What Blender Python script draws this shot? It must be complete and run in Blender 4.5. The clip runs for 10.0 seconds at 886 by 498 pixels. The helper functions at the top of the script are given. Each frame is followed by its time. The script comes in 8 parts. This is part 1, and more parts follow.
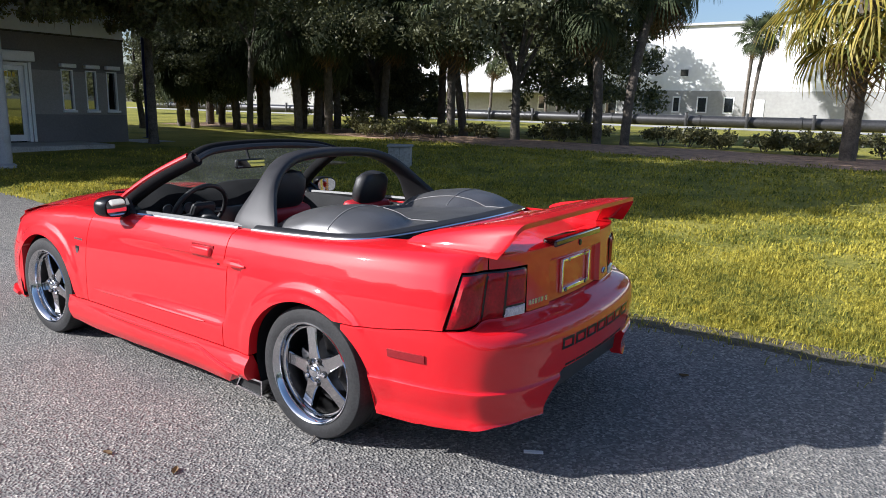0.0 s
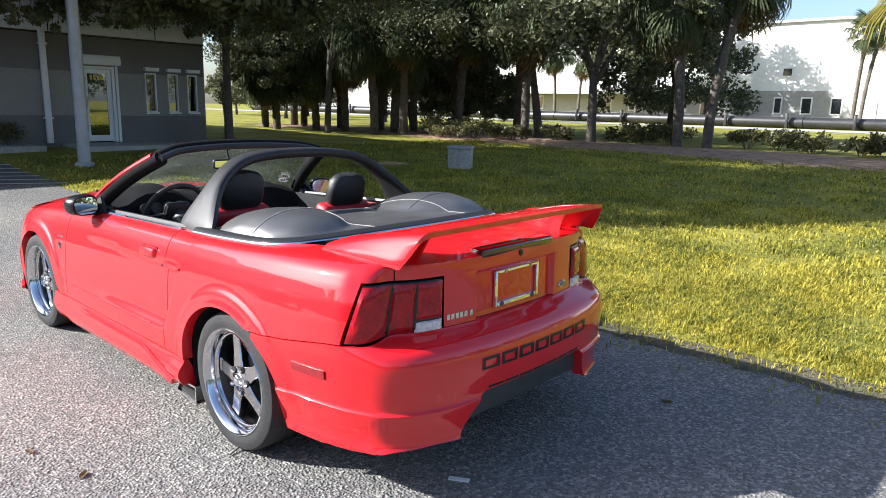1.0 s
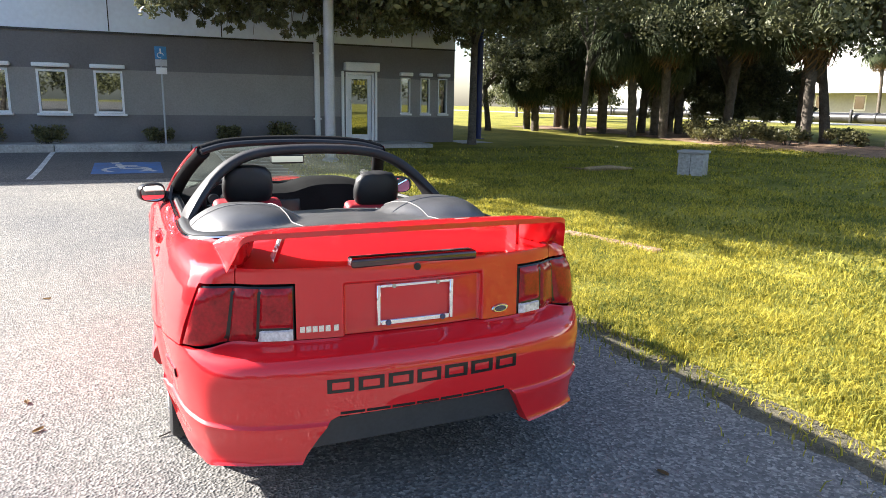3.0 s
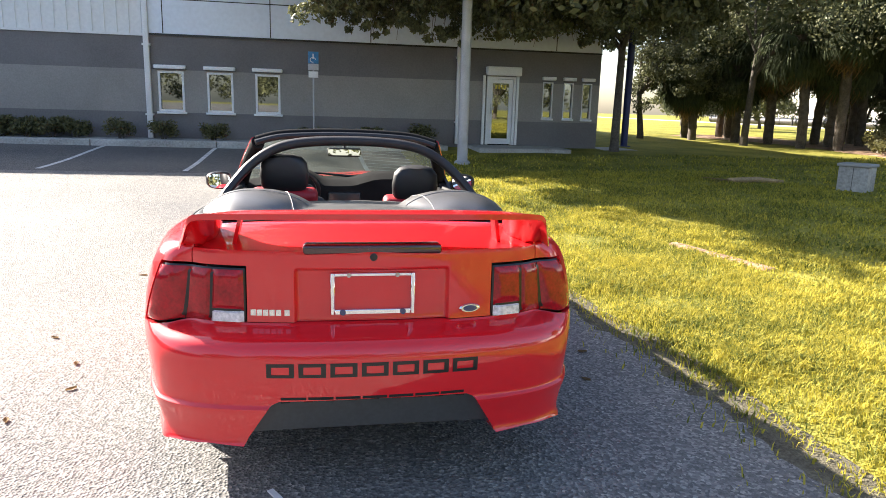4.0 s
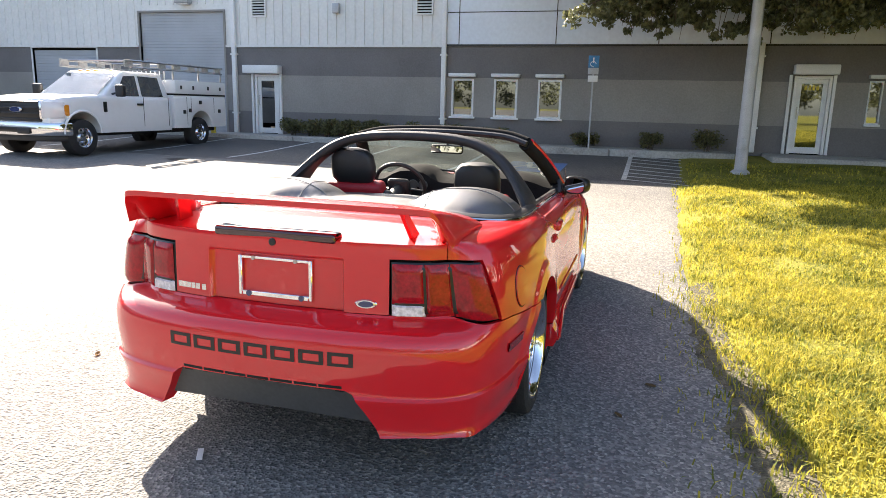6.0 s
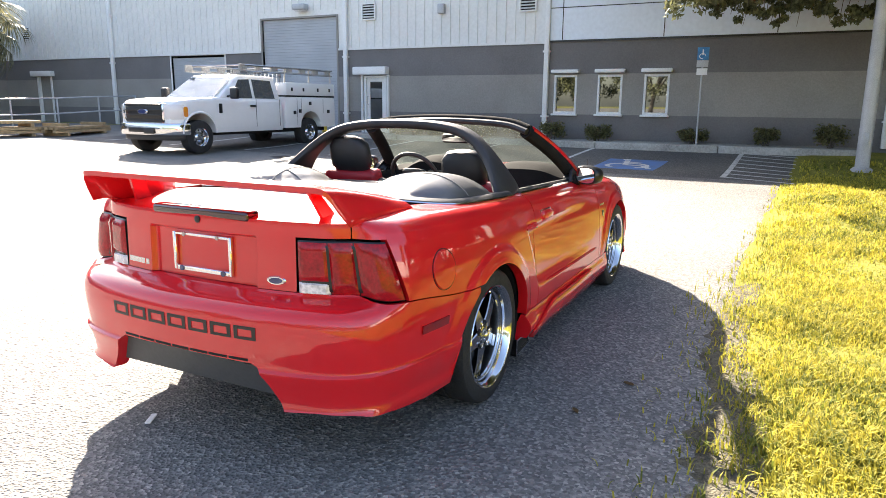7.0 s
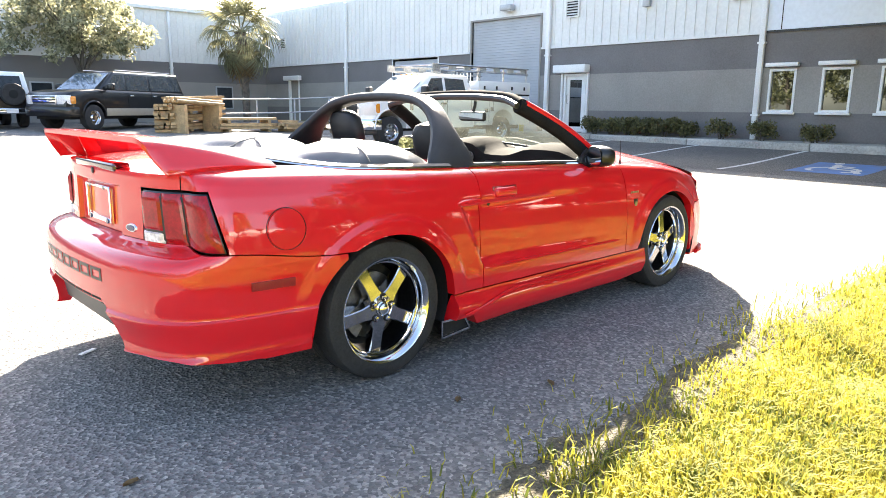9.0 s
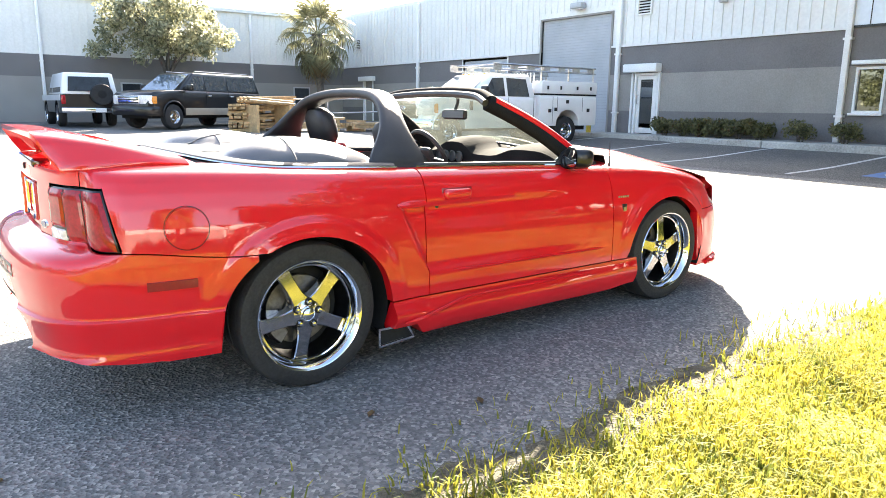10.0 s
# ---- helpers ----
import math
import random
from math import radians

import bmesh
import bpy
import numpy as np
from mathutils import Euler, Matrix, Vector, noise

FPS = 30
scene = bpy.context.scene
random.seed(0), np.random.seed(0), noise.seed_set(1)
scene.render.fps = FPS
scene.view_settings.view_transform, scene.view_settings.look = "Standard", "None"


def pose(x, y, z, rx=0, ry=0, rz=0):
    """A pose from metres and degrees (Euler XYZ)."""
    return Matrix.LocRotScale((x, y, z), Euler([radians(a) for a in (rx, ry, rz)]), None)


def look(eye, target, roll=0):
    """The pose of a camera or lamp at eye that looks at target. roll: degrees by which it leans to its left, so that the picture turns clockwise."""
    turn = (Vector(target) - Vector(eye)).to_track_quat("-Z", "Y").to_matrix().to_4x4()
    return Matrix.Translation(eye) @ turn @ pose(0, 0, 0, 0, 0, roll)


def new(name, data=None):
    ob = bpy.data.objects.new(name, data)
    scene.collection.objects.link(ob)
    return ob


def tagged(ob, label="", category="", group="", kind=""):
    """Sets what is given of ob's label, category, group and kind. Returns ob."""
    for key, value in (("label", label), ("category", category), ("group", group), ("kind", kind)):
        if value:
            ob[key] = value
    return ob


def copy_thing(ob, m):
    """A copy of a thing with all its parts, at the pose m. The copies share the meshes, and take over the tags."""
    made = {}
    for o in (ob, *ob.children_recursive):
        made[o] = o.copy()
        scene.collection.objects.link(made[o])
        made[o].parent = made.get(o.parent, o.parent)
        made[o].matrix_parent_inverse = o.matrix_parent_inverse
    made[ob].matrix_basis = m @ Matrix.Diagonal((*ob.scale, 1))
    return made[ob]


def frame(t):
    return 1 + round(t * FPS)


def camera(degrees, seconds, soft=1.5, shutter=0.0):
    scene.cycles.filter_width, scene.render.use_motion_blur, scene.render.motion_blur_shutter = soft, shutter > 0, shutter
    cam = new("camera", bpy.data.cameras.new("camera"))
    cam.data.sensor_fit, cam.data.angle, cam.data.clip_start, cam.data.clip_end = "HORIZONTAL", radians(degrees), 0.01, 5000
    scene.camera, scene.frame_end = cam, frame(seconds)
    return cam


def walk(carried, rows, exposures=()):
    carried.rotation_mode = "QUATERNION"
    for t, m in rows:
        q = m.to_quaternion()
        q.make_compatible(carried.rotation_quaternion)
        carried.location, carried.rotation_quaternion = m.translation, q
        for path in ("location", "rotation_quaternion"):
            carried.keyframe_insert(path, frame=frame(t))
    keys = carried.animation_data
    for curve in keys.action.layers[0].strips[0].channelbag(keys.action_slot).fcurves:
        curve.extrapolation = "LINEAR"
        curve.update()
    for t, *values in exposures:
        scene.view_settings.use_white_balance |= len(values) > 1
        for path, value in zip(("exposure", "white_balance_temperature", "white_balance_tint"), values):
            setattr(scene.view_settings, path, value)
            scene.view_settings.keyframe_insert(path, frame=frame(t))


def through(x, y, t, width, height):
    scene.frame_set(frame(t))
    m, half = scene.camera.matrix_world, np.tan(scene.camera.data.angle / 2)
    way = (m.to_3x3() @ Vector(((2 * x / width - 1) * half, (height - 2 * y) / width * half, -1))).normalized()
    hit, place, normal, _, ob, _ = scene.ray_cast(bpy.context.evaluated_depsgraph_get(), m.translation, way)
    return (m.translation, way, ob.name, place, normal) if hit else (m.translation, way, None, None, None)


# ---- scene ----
cam = camera(65.4, 10.0, soft=0.5)
PATH = [
    (0, (0.833, 0.821, 1.559), (-0.283, 2.431, 1.157), 1.4),
    (0.5, (1.08, 1.106, 1.551), (-0.135, 2.643, 1.15), 1.3),
    (1, (1.258, 1.444, 1.559), (-0.06, 2.894, 1.156), 1.3),
    (1.5, (1.454, 1.78, 1.568), (0.027, 3.121, 1.161), 1.3),
    (2, (1.574, 2.144, 1.549), (0.021, 3.336, 1.142), 1.2),
    (2.5, (1.696, 2.527, 1.537), (0.016, 3.532, 1.129), 1.3),
    (2.7, (1.793, 2.682, 1.55), (0.065, 3.604, 1.143), 1.2),
    (3.8, (1.978, 3.505, 1.527), (0.075, 3.961, 1.113), 1.3),
    (4, (2.006, 3.65, 1.492), (0.081, 4.013, 1.089), 1.7),
    (4.5, (2.046, 4.018, 1.477), (0.088, 4.075, 1.075), 1.5),
    (5, (2.003, 4.42, 1.49), (0.051, 4.264, 1.083), 1.4),
    (5.5, (1.909, 4.825, 1.48), (-0.019, 4.478, 1.074), 1.2),
    (6, (1.785, 5.192, 1.463), (-0.094, 4.642, 1.055), 1.4),
    (6.2, (1.729, 5.352, 1.458), (-0.119, 4.704, 1.051), 1.1),
    (7.3, (1.376, 6.15, 1.373), (-0.321, 5.172, 0.964), 0.7),
    (7.5, (1.296, 6.276, 1.357), (-0.357, 5.226, 0.953), 0.9),
    (8, (1.062, 6.616, 1.303), (-0.487, 5.419, 0.897), 0.8),
    (8.5, (0.787, 6.898, 1.254), (-0.655, 5.572, 0.85), 0.6),
    (9, (0.47, 7.105, 1.229), (-0.87, 5.677, 0.824), 0.5),
    (9.5, (0.133, 7.29, 1.205), (-1.13, 5.793, 0.802), 0.5),
    (10, (-0.168, 7.388, 1.215), (-1.326, 5.808, 0.81), 0.6),
]
walk(cam, [(t, look(eye, target, roll)) for t, eye, target, roll in PATH],
     exposures=[(0.0, 0.83, 5600, 13), (0.5, 1.06, 5650, 12), (1.5, 1.76, 5750, 10), (2.5, 1.94, 5950, 11), (4.0, 2.22, 6400, 13), (5.0, 2.24, 6750, 14), (7.5, 2.77, 6850, 13), (10.0, 3.27, 6900, 10)])

# ---- light ----
SUN = Vector((-1.17, -1.24, 1.0)).normalized()          # towards the sun
world = bpy.data.worlds.new("world")
scene.world = world
world.use_nodes = True
sky = world.node_tree.nodes.new("ShaderNodeTexSky")
sky.sky_type, sky.sun_disc = "NISHITA", False
sky.sun_elevation, sky.sun_rotation = math.asin(SUN.z), math.atan2(SUN.x, SUN.y) % (2 * math.pi)
sky.air_density, sky.dust_density, sky.ozone_density = 1.0, 1.8, 1.0
world.node_tree.links.new(sky.outputs[0], world.node_tree.nodes["Background"].inputs[0])
world.node_tree.nodes["Background"].inputs[1].default_value = 0.081
lamp = new("sun", bpy.data.lights.new("sun", "SUN"))
lamp.data.energy, lamp.data.angle, lamp.data.color = 5.0, radians(0.55), (1.0, 0.92, 0.79)
lamp.matrix_world = look(SUN * 60, (0, 0, 0))


# ---- materials ----
def material(name, color, rough=0.6, metal=0.0, vary=0.15, scale=6.0, fine=60.0, bump=0.0, bump_scale=80.0, coat=0.0,
             coat_rough=0.03, spec=0.5, per_object=0.0, per_island=0.0, tint=None):
    """A surface whose colour varies at two sizes, with wear in the gloss and a fine relief."""
    m = bpy.data.materials.new(name)
    m.use_nodes = True
    n, l = m.node_tree.nodes, m.node_tree.links
    b = n["Principled BSDF"]
    b.inputs["Roughness"].default_value, b.inputs["Metallic"].default_value = rough, metal
    b.inputs["Coat Weight"].default_value, b.inputs["Coat Roughness"].default_value = coat, coat_rough
    b.inputs["Specular IOR Level"].default_value = spec
    co = n.new("ShaderNodeTexCoord")
    n1, n2 = n.new("ShaderNodeTexNoise"), n.new("ShaderNodeTexNoise")
    n1.inputs["Scale"].default_value, n1.inputs["Detail"].default_value = scale, 5
    n2.inputs["Scale"].default_value, n2.inputs["Detail"].default_value = fine, 3
    for k in (n1, n2):
        l.new(co.outputs["Object"], k.inputs["Vector"])
    mix = n.new("ShaderNodeMath")
    mix.operation = "ADD"
    l.new(n1.outputs[0], mix.inputs[0])
    l.new(n2.outputs[0], mix.inputs[1])
    last = mix
    for amount, kind, out in ((per_object, "ShaderNodeObjectInfo", "Random"), (per_island, "ShaderNodeNewGeometry", "Random Per Island")):
        if amount:
            info, mul, add = n.new(kind), n.new("ShaderNodeMath"), n.new("ShaderNodeMath")
            mul.operation, add.operation = "MULTIPLY_ADD", "ADD"
            mul.inputs[1].default_value, mul.inputs[2].default_value = amount, -amount / 2
            l.new(info.outputs[out], mul.inputs[0])
            l.new(mul.outputs[0], add.inputs[0])
            l.new(last.outputs[0], add.inputs[1])
            last = add
    ramp = n.new("ShaderNodeValToRGB")
    l.new(last.outputs[0], ramp.inputs[0])
    dark = tint or tuple(c * (1 - 2.2 * vary) for c in color)
    ramp.color_ramp.elements[0].position, ramp.color_ramp.elements[0].color = 0.7, (*[max(c, 0) for c in dark], 1)
    ramp.color_ramp.elements[1].position, ramp.color_ramp.elements[1].color = 1.3, (*[min(c * (1 + vary), 1) for c in color], 1)
    scale_down = n.new("ShaderNodeMath")
    scale_down.operation = "MULTIPLY"
    scale_down.inputs[1].default_value = 0.5
    l.new(last.outputs[0], scale_down.inputs[0])
    l.new(scale_down.outputs[0], ramp.inputs[0])
    ramp.color_ramp.elements[0].position, ramp.color_ramp.elements[1].position = 0.33, 0.67
    l.new(ramp.outputs[0], b.inputs["Base Color"])
    if bump:
        n3, bm_ = n.new("ShaderNodeTexNoise"), n.new("ShaderNodeBump")
        n3.inputs["Scale"].default_value, n3.inputs["Detail"].default_value = bump_scale, 4
        l.new(co.outputs["Object"], n3.inputs["Vector"])
        bm_.inputs["Strength"].default_value, bm_.inputs["Distance"].default_value = bump, 0.02
        l.new(n3.outputs[0], bm_.inputs["Height"])
        l.new(bm_.outputs[0], b.inputs["Normal"])
    return m


def asphalt_material(name="asphalt", tone=0.78):
    m = bpy.data.materials.new(name)
    m.use_nodes = True
    n, l = m.node_tree.nodes, m.node_tree.links
    b = n["Principled BSDF"]
    b.inputs["Roughness"].default_value, b.inputs["Specular IOR Level"].default_value = 0.8, 0.2
    co = n.new("ShaderNodeTexCoord")
    stone, big, mid = n.new("ShaderNodeTexVoronoi"), n.new("ShaderNodeTexNoise"), n.new("ShaderNodeTexNoise")
    stone.inputs["Scale"].default_value = 74
    big.inputs["Scale"].default_value, big.inputs["Detail"].default_value = 0.35, 6
    mid.inputs["Scale"].default_value, mid.inputs["Detail"].default_value = 30, 5
    for k in (stone, big, mid):
        l.new(co.outputs["Object"], k.inputs["Vector"])
    grey = n.new("ShaderNodeRGBToBW")
    l.new(stone.outputs["Color"], grey.inputs[0])
    ramp = n.new("ShaderNodeValToRGB")
    ramp.color_ramp.elements[0].position, ramp.color_ramp.elements[0].color = 0.15, (0.15, 0.149, 0.148, 1)
    ramp.color_ramp.elements[1].position, ramp.color_ramp.elements[1].color = 0.93, (0.52, 0.50, 0.46, 1)
    e = ramp.color_ramp.elements.new(0.55)
    e.color = (0.24, 0.236, 0.23, 1)
    e = ramp.color_ramp.elements.new(0.8)
    e.color = (0.38, 0.37, 0.35, 1)
    l.new(grey.outputs[0], ramp.inputs[0])
    worn = n.new("ShaderNodeValToRGB")
    worn.color_ramp.elements[0].position, worn.color_ramp.elements[0].color = 0.3, (0.75 * tone, 0.75 * tone, 0.77 * tone, 1)
    worn.color_ramp.elements[1].position, worn.color_ramp.elements[1].color = 0.72, (1.25 * tone, 1.2 * tone, 1.1 * tone, 1)
    l.new(big.outputs[0], worn.inputs[0])
    mul = n.new("ShaderNodeMix")
    mul.data_type, mul.blend_type = "RGBA", "MULTIPLY"
    mul.inputs[0].default_value = 1.0
    l.new(ramp.outputs[0], mul.inputs[6])
    l.new(worn.outputs[0], mul.inputs[7])
    l.new(mul.outputs[2], b.inputs["Base Color"])
    add = n.new("ShaderNodeMath")
    add.operation = "SUBTRACT"
    l.new(stone.outputs["Distance"], add.inputs[0])
    l.new(mid.outputs[0], add.inputs[1])
    bump = n.new("ShaderNodeBump")
    bump.inputs["Strength"].default_value, bump.inputs["Distance"].default_value = 1.0, 0.0085
    l.new(add.outputs[0], bump.inputs["Height"])
    l.new(bump.outputs[0], b.inputs["Normal"])
    return m


def grass_ground_material():
    m = material("lawn", (0.29, 0.255, 0.052), 0.9, vary=0.3, scale=0.8, fine=25, bump=1.0, bump_scale=60, spec=0.1, tint=(0.095, 0.112, 0.022))
    return m


def leaf_material(name, color, tint, island=0.6, rough=0.45, through=0.35):
    m = material(name, color, rough, vary=0.2, scale=0.8, fine=8, per_island=island, tint=tint, spec=0.35)
    n, l = m.node_tree.nodes, m.node_tree.links
    b, out = n["Principled BSDF"], n["Material Output"]
    tr, mix = n.new("ShaderNodeBsdfTranslucent"), n.new("ShaderNodeMixShader")
    mix.inputs[0].default_value = through
    l.new(b.inputs["Base Color"].links[0].from_socket, tr.inputs[0])
    l.new(b.outputs[0], mix.inputs[1])
    l.new(tr.outputs[0], mix.inputs[2])
    l.new(mix.outputs[0], out.inputs[0])
    return m


def glass_material(name, tint=(0.9, 0.95, 0.93), rough=0.0, clear=0.85, dust=0.0):
    m = bpy.data.materials.new(name)
    m.use_nodes = True
    n, l = m.node_tree.nodes, m.node_tree.links
    n.remove(n["Principled BSDF"])
    tr, gl, mix, fr = n.new("ShaderNodeBsdfTransparent"), n.new("ShaderNodeBsdfGlossy"), n.new("ShaderNodeMixShader"), n.new("ShaderNodeLayerWeight")
    power, gloss = n.new("ShaderNodeMath"), n.new("ShaderNodeMath")
    power.operation, gloss.operation = "POWER", "MULTIPLY_ADD"
    power.inputs[1].default_value, gloss.inputs[1].default_value, gloss.inputs[2].default_value = 3.4, 0.92, 0.07
    tr.inputs[0].default_value = (*[c * clear for c in tint], 1)
    gl.inputs["Roughness"].default_value = rough
    fr.inputs[0].default_value = 0.5
    l.new(fr.outputs["Facing"], power.inputs[0])
    l.new(power.outputs[0], gloss.inputs[0])
    l.new(gloss.outputs[0], mix.inputs[0])
    l.new(tr.outputs[0], mix.inputs[1])
    l.new(gl.outputs[0], mix.inputs[2])
    last = mix
    if dust:
        film, spots, film_mix, amount = n.new("ShaderNodeBsdfTranslucent"), n.new("ShaderNodeTexNoise"), n.new("ShaderNodeMixShader"), n.new("ShaderNodeMath")
        film.inputs[0].default_value = (0.75, 0.82, 0.72, 1)
        spots.inputs["Scale"].default_value = 4.0
        amount.operation = "MULTIPLY"
        amount.inputs[1].default_value = dust * 2
        l.new(spots.outputs[0], amount.inputs[0])
        l.new(amount.outputs[0], film_mix.inputs[0])
        l.new(mix.outputs[0], film_mix.inputs[1])
        l.new(film.outputs[0], film_mix.inputs[2])
        last = film_mix
    l.new(last.outputs[0], n["Material Output"].inputs[0])
    return m


M_PAINT = material("red_paint", (0.66, 0.008, 0.014), 0.5, vary=0.02, scale=2, fine=400, coat=1.0, coat_rough=0.03, spec=0.12)
M_PAINT.node_tree.nodes["Principled BSDF"].inputs["Coat IOR"].default_value = 1.64
M_BLACK = material("black_plastic", (0.018, 0.018, 0.02), 0.45, vary=0.2, fine=200, bump=0.05)
M_TRIM = material("dark_trim", (0.01, 0.01, 0.011), 0.3, vary=0.2)
M_DARK = material("underbody_black", (0.008, 0.008, 0.008), 0.8, vary=0.3)
M_LEATHER = material("black_leather", (0.022, 0.022, 0.024), 0.5, vary=0.25, fine=250, bump=0.1, bump_scale=300)
M_LEATHER_RED = material("red_leather", (0.42, 0.012, 0.02), 0.5, vary=0.15, fine=250, bump=0.1, bump_scale=300)
M_COVER = material("grey_cover_cloth", (0.07, 0.068, 0.068), 0.42, vary=0.15, scale=7, fine=300, bump=0.1, bump_scale=600, spec=0.9, coat=0.35, coat_rough=0.28)
M_HOOP = material("hoop_padding", (0.028, 0.027, 0.029), 0.5, vary=0.2, scale=9, fine=300, bump=0.1, bump_scale=500, spec=0.4)
M_STITCH = material("pale_thread", (0.32, 0.31, 0.3), 0.7)
M_CHROME = material("chrome", (0.85, 0.85, 0.87), 0.06, metal=1.0, vary=0.02)
M_RIM = material("polished_rim", (0.72, 0.72, 0.74), 0.08, metal=1.0, vary=0.03)
M_SPOKE = material("dark_chrome_spoke", (0.55, 0.54, 0.55), 0.1, metal=1.0, vary=0.05)
M_RUBBER = material("tyre_rubber", (0.022, 0.022, 0.023), 0.75, vary=0.3, scale=8, fine=90, bump=0.15, bump_scale=160)
# Rim metal darkened: the shade inside the barrel is put into the colour.
M_BARREL = material("shaded_rim_barrel", (0.16, 0.16, 0.165), 0.3, metal=1.0, vary=0.1)
M_DISC = material("brake_disc_iron", (0.18, 0.175, 0.17), 0.45, metal=1.0, vary=0.2)
M_DASH = material("soft_black_dash", (0.016, 0.016, 0.017), 0.9, vary=0.2, fine=200, bump=0.1, spec=0.06)
M_STEEL = material("brushed_steel", (0.45, 0.45, 0.46), 0.3, metal=1.0, vary=0.15)
M_GLASS = glass_material("windscreen_glass", (0.76, 0.92, 0.84), clear=0.8, dust=0.028)
M_MIRROR = material("mirror_glass", (0.9, 0.9, 0.9), 0.01, metal=1.0, vary=0.0)
M_LENS = material("red_lens", (0.38, 0.005, 0.012), 0.12, vary=0.22, scale=22, fine=90, bump=0.05, bump_scale=24, coat=0.5, coat_rough=0.03, spec=0.2)
M_VALANCE = material("grey_valance_plastic", (0.055, 0.06, 0.066), 0.5, vary=0.1)
M_LENS_CLEAR = material("clear_lens", (0.75, 0.72, 0.72), 0.15, vary=0.15, scale=60, coat=1.0)
M_LENS_SMOKE = material("smoked_lens", (0.05, 0.006, 0.01), 0.1, vary=0.3, coat=1.0)
M_SILVER = material("silver_badge", (0.7, 0.7, 0.72), 0.2, metal=1.0, vary=0.05)
M_WHITE = material("white_paint", (0.78, 0.78, 0.77), 0.5, vary=0.06, scale=1.5, fine=30)
M_LINE = material("worn_line_paint", (0.62, 0.62, 0.6), 0.7, vary=0.22, scale=5, fine=40)
M_BLUE = material("blue_paint", (0.05, 0.24, 0.50), 0.55, vary=0.2, scale=5)
M_NAVY = material("navy_enamel", (0.015, 0.03, 0.11), 0.2, vary=0.1, coat=0.8)
M_CONC = material("concrete", (0.42, 0.41, 0.38), 0.85, vary=0.2, scale=1.5, fine=25, bump=0.3, bump_scale=40)
M_ASPHALT = asphalt_material()
# A darker tone of the same asphalt, for the parking bays.
M_BAY_ASPHALT = asphalt_material("bay_asphalt", 0.52)
M_LAWN = grass_ground_material()
M_WALL_D = material("dark_grey_block", (0.178, 0.168, 0.166), 0.85, vary=0.1, scale=0.8, fine=30, bump=0.2, bump_scale=60)
M_WALL_M = material("mid_grey_block", (0.30, 0.284, 0.262), 0.85, vary=0.1, scale=0.8, fine=30, bump=0.2, bump_scale=60)
M_METAL_W = material("white_ribbed_metal", (0.74, 0.74, 0.72), 0.55, vary=0.05, scale=0.6, fine=12)
# White panel in shade; the blue of the skylight is put into its colour.
M_PANEL_W = material("skylit_wall_panel", (0.78, 0.84, 0.93), 0.6, vary=0.04, scale=0.5, fine=10)
M_SHUTTER = material("grey_shutter", (0.42, 0.44, 0.47), 0.5, vary=0.08, scale=1.0)
M_BARK = material("grey_bark", (0.125, 0.108, 0.09), 0.95, vary=0.3, scale=4, fine=25, bump=1.0, bump_scale=25)
M_PALMBARK = material("palm_bark", (0.15, 0.125, 0.10), 0.95, vary=0.3, scale=5, fine=30, bump=1.0, bump_scale=20)
M_OAK = leaf_material("oak_leaf", (0.19, 0.195, 0.095), (0.068, 0.078, 0.042), through=0.28)
# Paler copy of the oak leaf: backlight and highlights are put into the colour.
M_OAK_BACKLIT = leaf_material("backlit_oak_leaf", (0.40, 0.385, 0.25), (0.13, 0.14, 0.08), 0.8, 0.4, 0.45)
M_FROND = leaf_material("palm_frond", (0.095, 0.115, 0.05), (0.04, 0.055, 0.026), 0.5, 0.8, 0.3)
# Golden copy of the palm frond, the sun's warm light put into the colour.
M_FROND_G = leaf_material("sunlit_gold_frond", (0.44, 0.34, 0.07), (0.13, 0.15, 0.025), 0.8)
M_FROND_DRY = leaf_material("dry_frond", (0.26, 0.17, 0.08), (0.12, 0.075, 0.035), 0.5, 0.8)
M_HEDGE = leaf_material("hedge_leaf", (0.17, 0.16, 0.065), (0.06, 0.062, 0.028), 0.6)
# Paler, browner fronds, for the palm before the side wing.
M_FROND_PALE = leaf_material("pale_frond", (0.26, 0.25, 0.14), (0.10, 0.10, 0.055), 0.6)
M_BLADE = leaf_material("grass_blade", (0.48, 0.405, 0.055), (0.112, 0.138, 0.024), 0.6, 0.75, 0.4)
M_SEAT_GREY = material("pale_grey_leather", (0.42, 0.41, 0.4), 0.5, vary=0.12, fine=250, bump=0.1, bump_scale=300)
M_POSTBLUE = material("dark_blue_post_paint", (0.012, 0.025, 0.14), 0.45, vary=0.2)
# Pale blue of the sky mirrored in windscreens is put into the colour.
M_SCREEN = material("sky_lit_glass", (0.40, 0.47, 0.53), 0.05, metal=0.7, vary=0.05)
M_AMBER = material("amber_lens", (0.7, 0.25, 0.02), 0.2, vary=0.15, coat=0.8)
M_SEAM = material("sealed_joint", (0.34, 0.33, 0.31), 0.8, vary=0.3, scale=20, fine=120)
M_MULCH = material("mulch", (0.42, 0.27, 0.17), 0.95, vary=0.35, scale=3, fine=40, bump=1.0, bump_scale=60)
M_SOIL = material("dry_soil", (0.13, 0.115, 0.075), 0.95, vary=0.35, scale=9, fine=70, bump=1.0, bump_scale=90, tint=(0.04, 0.036, 0.024))
M_BAYBLUE = material("worn_blue_marking", (0.045, 0.15, 0.40), 0.7, vary=0.3, scale=4, fine=45, tint=(0.10, 0.13, 0.18))
